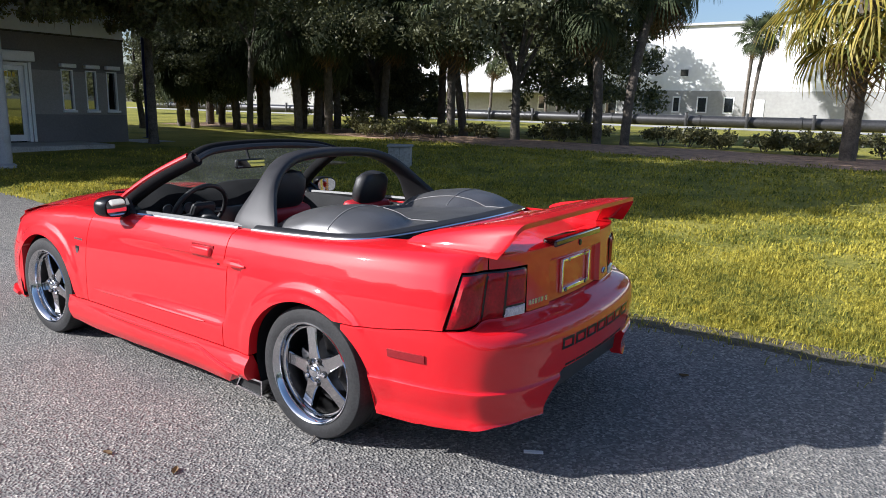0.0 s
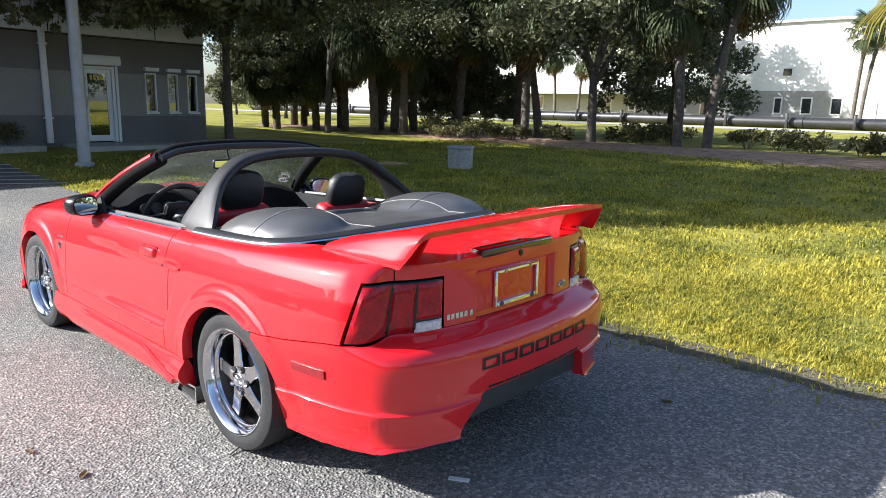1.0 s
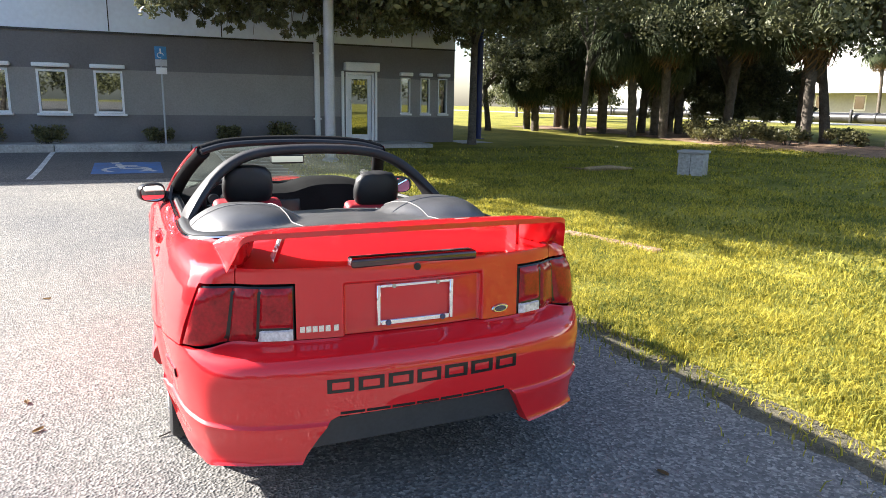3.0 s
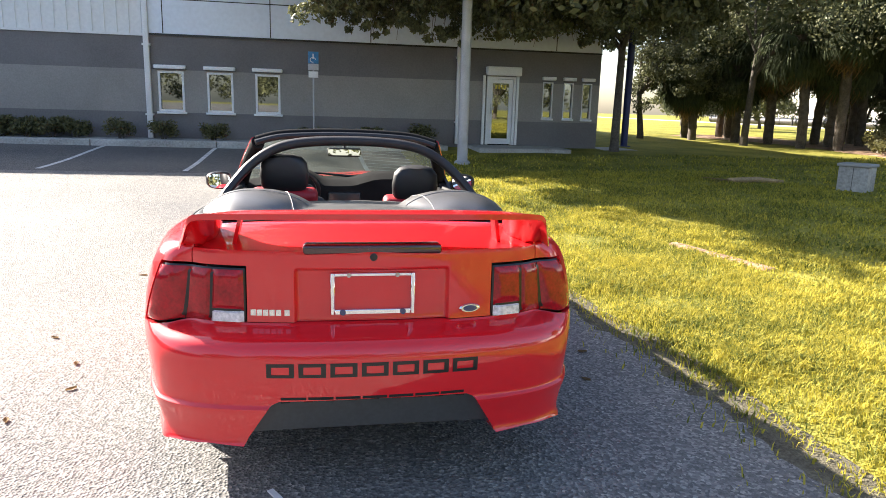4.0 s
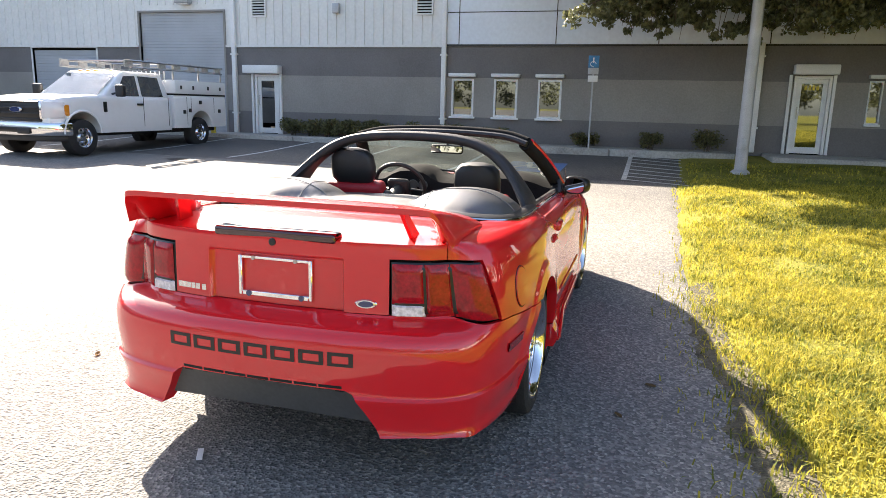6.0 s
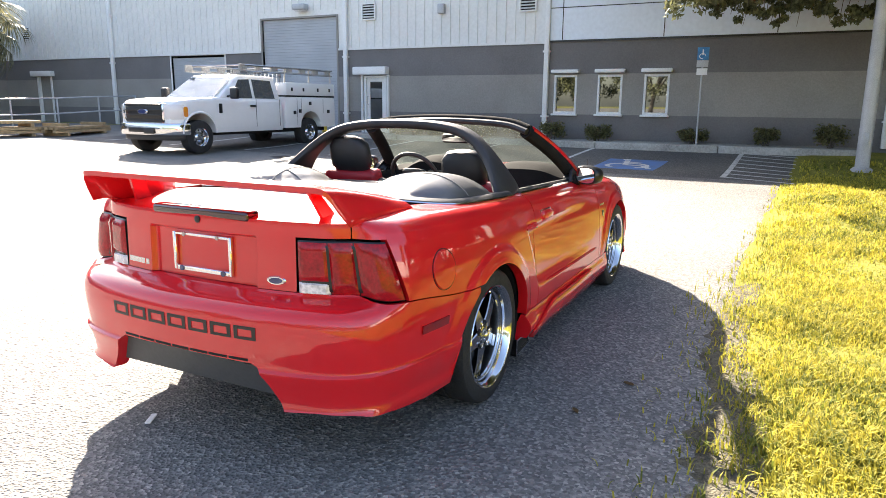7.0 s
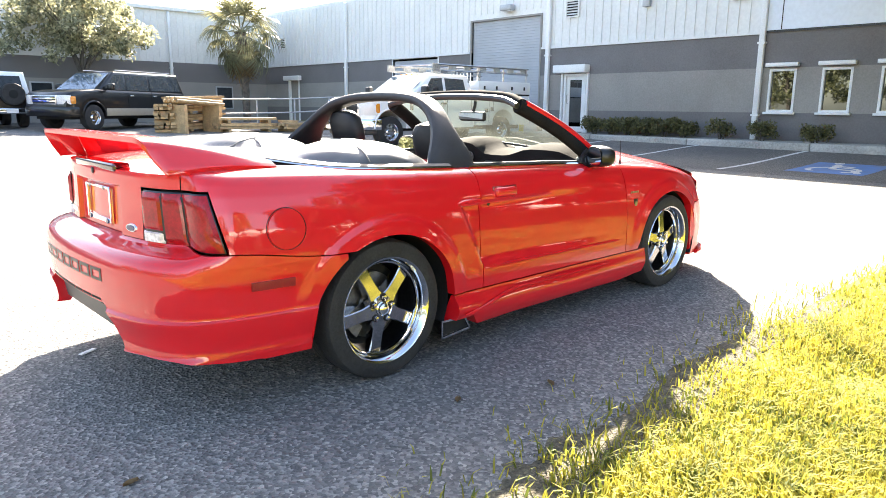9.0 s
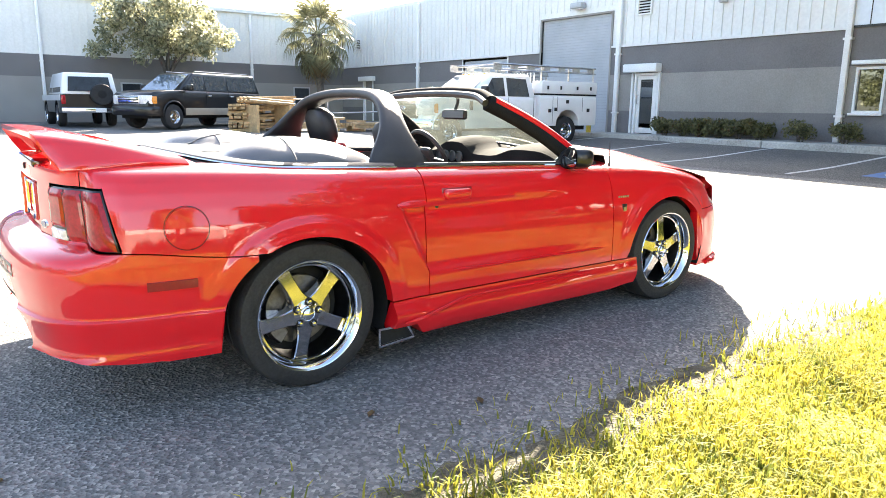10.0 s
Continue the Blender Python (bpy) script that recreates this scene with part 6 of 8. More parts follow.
def cabin(bm, base, roof, half_low, half_high, z0, z1):
    """A greenhouse: base and roof are (x rear, x front)."""
    ring = []
    for (xa, xb), h, z in ((base, half_low, z0), (roof, half_high, z1)):
        ring.append([bm.verts.new((x, y, z)) for x, y in ((xa, -h), (xb, -h), (xb, h), (xa, h))])
    for k in range(4):
        bm.faces.new((ring[0][k], ring[0][(k + 1) % 4], ring[1][(k + 1) % 4], ring[1][k]))
    bm.faces.new(ring[0])
    bm.faces.new(ring[1])
    bmesh.ops.bevel(bm, geom=[e for e in bm.edges], offset=0.06, segments=3, affect="EDGES", profile=0.5)
    return bm


def side_pane(pts, y, z_lean, sign, out=0.008):
    """A side window from (x, z) corners on a wall that leans inwards."""
    bm = bmesh.new()
    f = [bm.verts.new((x, sign * (y - z_lean * (z - pts[0][1]) + out), z)) for x, z in pts]
    b = [bm.verts.new((x, sign * (y - z_lean * (z - pts[0][1]) - 0.02), z)) for x, z in pts]
    n = len(pts)
    bm.faces.new(f)
    for k in range(n):
        bm.faces.new((f[k], f[(k + 1) % n], b[(k + 1) % n], b[k]))
    return bm


# white service truck, nose towards the lot (+x forwards here)
truck = thing("pickup_truck", "white crew pickup with utility boxes and ladder rack", "truck", on_ground(-12.75, -7.72, -0.02), 0)
truck.scale = (1.01, 1.01, 0.965)
H = 0.98


def wrap(bm, plan, z0, z1, depth, bulge=0.02):
    """A bar that wraps round a vehicle's corner: plan is its outer line (x, y), seen from above."""
    rows = []
    for i, (x, y) in enumerate(plan):
        (xa, ya), (xb, yb) = plan[max(i - 1, 0)], plan[min(i + 1, len(plan) - 1)]
        d = Vector((xb - xa, yb - ya, 0)).normalized()
        n = Vector((d.y, -d.x, 0))
        if n.x < 0:
            n = -n
        p = Vector((x, y, 0))
        e = min(0.04, (z1 - z0) * 0.25)
        rows.append([bm.verts.new(p + n * o + Vector((0, 0, z))) for o, z in ((-depth, z0), (0, z0), (bulge, z0 + e), (bulge, z1 - e), (0, z1), (-depth, z1))])
    for r, q in zip(rows, rows[1:]):
        for k in range(6):
            bm.faces.new((r[k], q[k], q[(k + 1) % 6], r[(k + 1) % 6]))
    bm.faces.new(rows[0])
    bm.faces.new(rows[-1][::-1])
    return bm


def nose_line(x, sweep, half=1.0, n=6):
    """The rounded front line of a bumper, from one side to the other."""
    pts = [(x - sweep * (k / n) ** 3.2, half * math.sin(0.5 * math.pi * k / n)) for k in range(n + 1)]
    return [(a, -b) for a, b in pts[::-1]] + pts[1:]


bm = bmesh.new()
side_body(bm, 0.5, [(-0.95, 1.34), (1.35, 1.37), (1.9, 1.35), (2.45, 1.30), (2.62, 1.25), (2.72, 1.16), (2.76, 0.9)], H, [(2.05, 0.52)])
for v in bm.verts:
    if v.co.x > 2.2:
        v.co.y *= 1 - 0.17 * min((v.co.x - 2.2) / 0.56, 1) ** 2
    if v.co.z > 1.15 and v.co.x > 1.3 and abs(v.co.y) < 0.7:
        v.co.z += 0.03
body = part("cab_body", bm, M_TRUCK, truck)
part("greenhouse", cabin(bmesh.new(), (-0.93, 1.42), (-0.80, 0.55), H - 0.06, H - 0.20, 1.30, 1.96), M_TRUCK, truck)
for sg in (1, -1):
    for pts in ([(0.18, 1.36), (0.95, 1.36), (0.56, 1.84), (0.18, 1.86)], [(-0.68, 1.36), (0.08, 1.36), (0.08, 1.86), (-0.62, 1.84)]):
        part("side_window", side_pane(pts, H - 0.075, 0.21, sg), M_WINDOW, truck)
    part("door_seam", boxed(0.12, 0.128, sg * (H + 0.001) - 0.004, sg * (H + 0.001) + 0.004, 0.62, 1.34), M_DARK, truck)
    part("door_seam", boxed(-0.79, -0.782, sg * (H + 0.001) - 0.004, sg * (H + 0.001) + 0.004, 0.62, 1.34), M_DARK, truck)
    part("door_handle", boxed(0.16, 0.34, sg * (H + 0.01) - 0.02, sg * (H + 0.01) + 0.02, 1.14, 1.19, 0.01), M_BLACK, truck)
    part("fender_vent", boxed(1.32, 1.42, sg * H - 0.012, sg * H + 0.012, 0.98, 1.22, 0.01), M_TRIM, truck)
    part("wheel_lip", tube(bmesh.new(), [(2.05 + 0.52 * math.cos(a), sg * (H - 0.005), 0.5 + 0.51 * math.sin(a)) for a in (math.pi * k / 14 for k in range(15))], 0.03, 6), M_TRUCK, truck)
    m = part("door_mirror", boxed(1.02, 1.16, sg * (H + 0.20) - 0.11, sg * (H + 0.20) + 0.11, 1.34, 1.62, 0.04, segments=3), M_BLACK, truck)
    part("mirror_arm", tube(bmesh.new(), [(1.08, sg * (H - 0.05), 1.40), (1.08, sg * (H + 0.12), 1.44)], 0.025, 6), M_BLACK, m)
    lamp_line = [(2.79, 0.60), (2.78, 0.70), (2.73, 0.80), (2.62, 0.89), (2.48, 0.945)]
    hl = part("head_lamp", wrap(bmesh.new(), [(x, sg * y) for x, y in lamp_line], 0.84, 1.19, 0.1, 0.015), M_LENS_CLEAR, truck)
    part("amber_marker", wrap(bmesh.new(), [(2.50, sg * 0.942), (2.46, sg * 0.956), (2.40, sg * 0.968)], 0.90, 1.14, 0.05, 0.018), M_AMBER, hl, "amber side marker")
    part("lamp_bezel", wrap(bmesh.new(), [(2.80, sg * 0.615), (2.795, sg * 0.66)], 0.82, 1.21, 0.08, 0.02), M_CHROME, hl)
bm = bmesh.new()
f = [bm.verts.new(p) for p in ((1.40, -0.80, 1.36), (1.40, 0.80, 1.36), (0.64, 0.70, 1.90), (0.64, -0.70, 1.90))]
bm.faces.new(f)
bmesh.ops.solidify(bm, geom=bm.faces[:], thickness=0.02)
for v in bm.verts:
    v.co.x += 0.03
part("windscreen", bm, M_SCREEN, truck)
part("grille", boxed(2.66, 2.80, -0.62, 0.62, 0.76, 1.22, 0.03), M_TRIM, truck)
for z in (0.80, 0.92, 1.04, 1.16):
    part("grille_bar", boxed(2.795, 2.825, -0.59, 0.59, z, z + 0.04, 0.012), M_BLACK, truck)
badge_bm = lathe(bmesh.new(), [(0.0, 0.02), (0.85, 0.02), (1.0, 0.0)], "x", 24)
for v in badge_bm.verts:
    v.co = Vector((2.825 + v.co.x, v.co.y * 0.17, 1.02 + v.co.z * 0.07))
part("oval_badge", badge_bm, M_SILVER, truck)
badge_bm = lathe(bmesh.new(), [(0.0, 0.024), (0.75, 0.024), (0.8, 0.0)], "x", 24)
for v in badge_bm.verts:
    v.co = Vector((2.825 + v.co.x, v.co.y * 0.17, 1.02 + v.co.z * 0.07))
part("badge_field", badge_bm, M_NAVY, truck)
part("front_bumper", wrap(bmesh.new(), nose_line(2.88, 0.50), 0.47, 0.74, 0.22), M_CHROME, truck, "bright chrome front bumper")
part("bumper_intake", boxed(2.86, 2.915, -0.42, 0.42, 0.53, 0.64, 0.01), M_TRIM, truck)
part("lower_valance", wrap(bmesh.new(), nose_line(2.80, 0.48, 0.95), 0.34, 0.47, 0.15, 0.01), M_BLACK, truck)
for sg in (-0.45, -0.22, 0.0, 0.22, 0.45):
    part("roof_marker", boxed(0.44, 0.54, sg - 0.05, sg + 0.05, 1.945, 1.985, 0.015), M_AMBER, truck)
part("licence_holder", boxed(2.90, 2.925, 0.1, 0.42, 0.50, 0.62, 0.005), M_BLACK, truck)
part("chassis", boxed(-3.1, 2.62, -0.7, 0.7, 0.42, 0.62), M_DARK, truck)
# service boxes behind the cab
bm = bmesh.new()
side_body(bm, 0.55, [(-3.25, 1.42), (-1.0, 1.42)], 1.05, [(-2.05, 0.46)], 0)
box_ob = part("utility_body", bm, M_TRUCK, truck)
for sg in (1, -1):
    part("top_box", boxed(-3.22, -1.03, sg * 0.83 - 0.20, sg * 0.83 + 0.20, 1.46, 1.82, 0.02), M_TRUCK, truck)
    part("box_gap", boxed(-3.22, -1.03, sg * 0.83 - 0.18, sg * 0.83 + 0.18, 1.42, 1.46), M_DARK, truck)
    for x in (-2.95, -2.4, -1.75, -1.25):
        part("latch", boxed(x - 0.03, x + 0.03, sg * 1.035 - 0.012, sg * 1.035 + 0.012, 1.58, 1.68, 0.005), M_BLACK, box_ob)
    for x, z in ((-2.85, 1.0), (-1.55, 1.02), (-1.32, 0.98), (-2.0, 1.24)):
        part("latch", boxed(x - 0.05, x + 0.05, sg * 1.06 - 0.015, sg * 1.06 + 0.015, z - 0.05, z + 0.05, 0.008), M_BLACK, box_ob)
    for x in (-2.62, -1.62, -1.44):
        part("panel_seam", boxed(x, x + 0.008, sg * 1.051 - 0.003, sg * 1.051 + 0.003, 0.95 if x > -2.7 and x < -1.5 else 0.62, 1.38), M_DARK, box_ob)
    # ladder rack
    part("rack_rail", tube(bmesh.new(), [(-3.2, sg * 0.95, 2.22), (0.45, sg * 0.95, 2.22)], 0.025, 6), M_STEEL, truck)
    part("rack_rail", tube(bmesh.new(), [(-3.2, sg * 0.95, 2.06), (0.4, sg * 0.95, 2.06)], 0.02, 6), M_STEEL, truck)
    for x in (-3.1, -2.1, -1.05):
        part("rack_post", tube(bmesh.new(), [(x, sg * 0.95, 1.80), (x, sg * 0.95, 2.22)], 0.025, 6), M_STEEL, truck)
    for z in (2.05, 2.19):
        part("ladder_rail", boxed(-3.12, 0.62, sg * 0.93 - 0.03, sg * 0.93 + 0.03, z, z + 0.05, 0.01), M_CONC, truck)
    for x in steps_between(-3.0, 0.5, 0.58):
        part("ladder_plate", boxed(x - 0.13, x + 0.13, sg * 0.93 - 0.022, sg * 0.93 + 0.022, 2.098, 2.192), M_CONC, truck)
for x in (-3.1, -2.1, -1.05, 0.4):
    part("rack_cross", tube(bmesh.new(), [(x, -0.95, 2.22), (x, 0.95, 2.22)], 0.022, 6), M_STEEL, truck)
for k in range(12):
    y = -0.75 + 1.5 * k / 11
    part("guard_bar", tube(bmesh.new(), [(-0.98, y, 1.5), (-0.98, y, 2.04)], 0.015, 5), M_TRUCK, truck)
add_wheels(truck, (2.05, -2.05), 1.0, 0.41)

# black utility vehicle
suv = thing("black_suv", "long black sport utility vehicle with tan lower panels", "car", on_ground(-8.08, -19.5, 0.0), 29)
H = 0.98
bm = bmesh.new()
side_body(bm, 0.46, [(-2.95, 0.9), (-2.88, 1.28), (1.45, 1.34), (2.0, 1.31), (2.52, 1.24), (2.70, 1.14), (2.76, 0.8)], H, [(1.75, 0.50), (-1.75, 0.50)])
for v in bm.verts:
    if v.co.x > 2.2:
        v.co.y *= 1 - 0.12 * min((v.co.x - 2.2) / 0.5, 1) ** 2
part("body", bm, M_SUVBLACK, suv)
part("greenhouse", cabin(bmesh.new(), (-2.87, 1.50), (-2.66, 0.60), H - 0.05, H - 0.19, 1.24, 1.96), M_SUVBLACK, suv)
for sg in (1, -1):
    for pts in ([(0.22, 1.34), (1.10, 1.34), (0.62, 1.84), (0.22, 1.86)], [(-0.95, 1.34), (0.12, 1.34), (0.12, 1.86), (-0.95, 1.86)], [(-2.68, 1.34), (-1.05, 1.34), (-1.05, 1.86), (-2.54, 1.84)]):
        part("side_window", side_pane(pts, H - 0.065, 0.20, sg), M_WINDOW, suv)
    for xa, xb in ((-1.22, 1.22), (-2.85, -2.28)):
        part("tan_panel", boxed(xa, xb, sg * H - 0.014, sg * H + 0.014, 0.47, 0.72, 0.012), M_TAN, suv, "tan lower side panel")
    for x in (0.17, -1.0):
        part("door_seam", boxed(x, x + 0.008, sg * (H + 0.001) - 0.004, sg * (H + 0.001) + 0.004, 0.74, 1.32), M_DARK, suv)
        part("door_handle", boxed(x - 0.26, x - 0.08, sg * (H + 0.008) - 0.02, sg * (H + 0.008) + 0.02, 1.12, 1.17, 0.01), M_CHROME, suv)
    part("wheel_lip", tube(bmesh.new(), [(1.75 + 0.50 * math.cos(q), sg * (H - 0.005), 0.46 + 0.49 * math.sin(q)) for q in (math.pi * k / 14 for k in range(15))], 0.032, 6), M_SUVBLACK, suv)
    hl = part("head_lamp", wrap(bmesh.new(), [(2.79, sg * 0.52), (2.78, sg * 0.66), (2.72, sg * 0.80), (2.60, sg * 0.90)], 0.84, 1.13, 0.1, 0.015), M_LENS_CLEAR, suv)
    part("amber_marker", wrap(bmesh.new(), [(2.62, sg * 0.89), (2.55, sg * 0.92), (2.46, sg * 0.945)], 0.86, 1.10, 0.05, 0.016), M_AMBER, hl)
    mir = part("door_mirror", boxed(1.02, 1.16, sg * (H + 0.14) - 0.12, sg * (H + 0.14) + 0.12, 1.32, 1.54, 0.04, segments=3), M_SUVBLACK, suv)
    part("mirror_arm", tube(bmesh.new(), [(1.09, sg * (H - 0.05), 1.36), (1.09, sg * (H + 0.06), 1.40)], 0.025, 6), M_SUVBLACK, mir)
    part("roof_rail", tube(bmesh.new(), [(-2.4, sg * 0.68, 2.01), (0.4, sg * 0.68, 2.01)], 0.02, 6), M_STEEL, suv)
bm = bmesh.new()
bm.faces.new([bm.verts.new(p) for p in ((1.52, -0.80, 1.34), (1.52, 0.80, 1.34), (0.72, 0.70, 1.90), (0.72, -0.70, 1.90))])
bmesh.ops.solidify(bm, geom=bm.faces[:], thickness=0.02)
part("front_glass", bm, M_SCREEN, suv)
part("grille", boxed(2.66, 2.80, -0.50, 0.50, 0.82, 1.12, 0.03), M_CHROME, suv)
for z in (0.87, 0.96, 1.05):
    part("grille_slot", boxed(2.795, 2.81, -0.46, 0.46, z, z + 0.04), M_TRIM, suv)
part("front_bumper", wrap(bmesh.new(), nose_line(2.86, 0.46), 0.48, 0.76, 0.22), M_SUVBLACK, suv)
part("underside", boxed(-2.6, 2.5, -0.7, 0.7, 0.36, 0.56), M_DARK, suv)
add_wheels(suv, (1.75, -1.75), 1.0, 0.42)

# older white and dark utility vehicle seen from behind, spare wheel on its tail
ws = thing("white_suv", "older white-topped utility vehicle with a spare wheel", "car", on_ground(-4.8, -22.3, 0.0), -90)
H = 0.95
bm = bmesh.new()
side_body(bm, 0.48, [(-2.28, 1.12), (0.9, 1.15), (2.3, 1.05), (2.35, 0.9)], H, [(1.45, 0.44), (-1.25, 0.44)])
part("body", bm, M_SUVBLACK, ws)
part("roof_shell", cabin(bmesh.new(), (-2.25, 0.95), (-2.12, 0.35), H - 0.04, H - 0.16, 1.10, 1.86), M_TRUCK, ws)
for sg in (1, -1):
    for pts in ([(-0.1, 1.18), (0.7, 1.18), (0.28, 1.74), (-0.1, 1.74)], [(-2.0, 1.18), (-0.2, 1.18), (-0.2, 1.74), (-1.95, 1.74)]):
        part("side_window", side_pane(pts, H - 0.055, 0.19, sg), M_WINDOW, ws)
    part("tail_lamp", boxed(-2.32, -2.26, sg * 0.86 - 0.07, sg * 0.86 + 0.07, 0.78, 1.08, 0.01), M_LENS, ws)
    part("white_band", boxed(-2.24, 2.3, sg * H - 0.008, sg * H + 0.008, 0.90, 1.10), M_TRUCK, ws)
bm = bmesh.new()
bm.faces.new([bm.verts.new(p) for p in ((-2.285, -0.70, 1.22), (-2.285, 0.70, 1.22), (-2.19, 0.64, 1.72), (-2.19, -0.64, 1.72))])
bmesh.ops.solidify(bm, geom=bm.faces[:], thickness=0.015)
part("rear_window", bm, M_WINDOW, ws)
part("rear_bumper", boxed(-2.48, -2.25, -0.95, 0.95, 0.48, 0.66, 0.03), M_CHROME, ws)
part("plate_bar", boxed(-2.495, -2.48, -0.45, -0.1, 0.50, 0.64), M_WHITE, ws)
sp = part("spare_tyre", lathe(bmesh.new(), [(0.14, -0.1), (0.34, -0.1), (0.37, -0.05), (0.37, 0.05), (0.34, 0.1), (0.14, 0.1)], "x", 28, (-2.42, -0.35, 1.12)), M_RUBBER, ws)
part("spare_rim", lathe(bmesh.new(), [(0.0, -0.09), (0.12, -0.09), (0.2, -0.06), (0.21, 0.0)], "x", 24, (-2.42, -0.35, 1.12)), M_DARK, sp)
add_wheels(ws, (1.45, -1.25), 0.97, 0.38)

# blue car at the end of the row
bc = thing("blue_car", "glossy blue small car parked by the wing", "car", on_ground(-0.9, -21.0, 0.0), 95)
bm = bmesh.new()
side_body(bm, 0.3, [(-2.12, 0.65), (-2.0, 0.98), (0.9, 0.95), (1.9, 0.82), (2.12, 0.6)], 0.88, [(1.3, 0.36), (-1.3, 0.36)])
part("body", bm, M_CARBLUE, bc)
part("greenhouse", cabin(bmesh.new(), (-1.95, 0.95), (-1.4, 0.2), 0.82, 0.62, 0.93, 1.46), M_CARBLUE, bc)
for sg in (1, -1):
    part("side_window", side_pane([(-1.5, 1.0), (0.6, 1.0), (0.12, 1.38), (-1.25, 1.38)], 0.80, 0.36, sg), M_WINDOW, bc)
    part("head_lamp", boxed(1.85, 2.08, sg * 0.62 - 0.15, sg * 0.62 + 0.15, 0.62, 0.78, 0.04), M_LENS_CLEAR, bc)
    part("tail_lamp", boxed(-2.12, -2.02, sg * 0.70 - 0.12, sg * 0.70 + 0.12, 0.72, 0.9, 0.03), M_LENS, bc)
add_wheels(bc, (1.3, -1.3), 0.9, 0.32)


# ---- yard things ----
def pole(at):
    t = thing("light_pole", "tall pale grey round light pole on the lawn", "pole", at)
    part("shaft", tube(bmesh.new(), [(0, 0, -0.1), (0, 0, 4), (0, 0, 9)], [0.125, 0.115, 0.09], 20), M_GALV, t)
    part("base_cover", lathe(bmesh.new(), [(0.19, 0.0), (0.19, 0.05), (0.145, 0.09), (0.125, 0.09)], "z", 20), M_GALV, t)
    part("hand_hole_cover", boxed(0.11, 0.13, -0.05, 0.05, 0.5, 0.75, 0.01), M_GALV, t)
    return t


pole(on_ground(-13.98, 7.06, 0.03))
t = thing("parking_sign", "blue reserved parking sign over a white plate", "sign", (-17.05, 3.63, WALK_Z))
part("post", tube(bmesh.new(), [(0, 0, 0), (0, 0, 2.35)], 0.022, 8), M_GALV, t)
pl = part("sign_plate", boxed(0.024, 0.030, -0.135, 0.135, 2.06, 2.36, 0.002), M_BLUE, t)
part("lower_plate", boxed(0.024, 0.030, -0.135, 0.135, 1.89, 2.05, 0.002), M_GALV, t)
part("small_plate", boxed(0.024, 0.030, -0.125, 0.125, 1.70, 1.86, 0.002), M_WHITE, t)
part("symbol_ring", tube(bmesh.new(), [(0.033, 0.07 * math.cos(a) - 0.01, 2.15 + 0.06 * math.sin(a)) for a in (k * 0.35 for k in range(15))], 0.009, 5), M_WHITE, pl)
part("symbol_stroke", boxed(0.030, 0.034, -0.02, 0.01, 2.18, 2.31), M_WHITE, pl)
t = thing("utility_box", "pale grey utility cabinet with dark lid on lawn", "utility box", on_ground(-9.35, 13.65), 32)
part("body", box(bmesh.new(), -0.26, 0.26, -0.22, 0.22, -0.05, 0.46, 0.02), M_CONC, t)
part("lid", boxed(-0.29, 0.29, -0.25, 0.25, 0.46, 0.52, 0.02), M_FARGREY, t)
part("door_seam", boxed(-0.003, 0.003, -0.226, -0.22, 0.02, 0.44), M_DARK, t)
t = thing("concrete_strip", "weathered concrete strip sunk in the lawn", "kerb", on_ground(-4.3, 7.72, 0.02), 14)
part("slab", boxed(-0.66, 0.66, -0.06, 0.06, -0.1, 0.062, 0.015), M_MULCH, t)
t = thing("fallen_branch", "dry fallen palm frond lying on the lawn", "branch", on_ground(-10.5, 12.4, 0.05), 80)
part("stalk", tube(bmesh.new(), [(-0.6, 0, 0.03), (0, 0.03, 0.06), (0.5, -0.05, 0.04)], [0.05, 0.06, 0.03], 7), M_WOOD, t)
for k in range(6):
    part("dry_leaf", tube(bmesh.new(), [(-0.5, 0, 0.04), (-0.8 - 0.04 * k, -0.25 + 0.1 * k, 0.06), (-1.0, -0.4 + 0.16 * k, 0.02)], [0.02, 0.02, 0.004], 4, flat=0.3), M_FROND_DRY, t)


def lumber(at, turn, layers, cols, length, label, seed, lean=0):
    r = random.Random(seed)
    t = thing("lumber_stack", label, "timber", at, turn, "timber stacks")
    for k in range(layers):
        if k % 3 == 0:
            for x in (-length * 0.35, length * 0.35):
                part("bearer", boxed(x - 0.05, x + 0.05, -cols * 0.075, cols * 0.075, 0.10 * k, 0.10 * k + 0.09), M_WOOD, t, smooth=0)
            continue
        for j in range(cols):
            o, w = r.uniform(-0.15, 0.15), r.uniform(-3, 3)
            part("plank", box(bmesh.new(), -length / 2 + o, length / 2 + o, -0.065, 0.065, 0, 0.085, m=pose(0, (j - (cols - 1) / 2) * 0.15, 0.10 * k, 0, lean, w)), M_WOOD, t, smooth=0)
    return t


lumber(on_ground(-10.1, -17.0, 0.0), 20, 12, 7, 1.9, "tall untidy stack of pallets and pale timber", 1, 2)
lumber(on_ground(-11.3, -15.6, 0.0), -10, 5, 6, 2.0, "low stack of pale pallet boards", 2)
lumber(on_ground(-13.3, -15.0, 0.0), 15, 4, 6, 2.4, "loose pile of pale boards on the ground", 3)
lumber(on_ground(-8.9, -16.6, 0.0), 70, 9, 5, 1.6, "stack of weathered pallets behind the car", 4, -3)
t = thing("pole_bundle", "bundle of pale wooden poles leaning on bearers", "timber", on_ground(-9.6, -15.9, 0.62), 15)
for k in range(7):
    part("wood_pole", tube(bmesh.new(), [(-0.95, -0.3 + 0.11 * k, 0.30 + 0.08 * (k % 2)), (0.95, -0.3 + 0.11 * k, 0.08 * (k % 2) + 0.42)], 0.055, 8), M_WOOD, t)
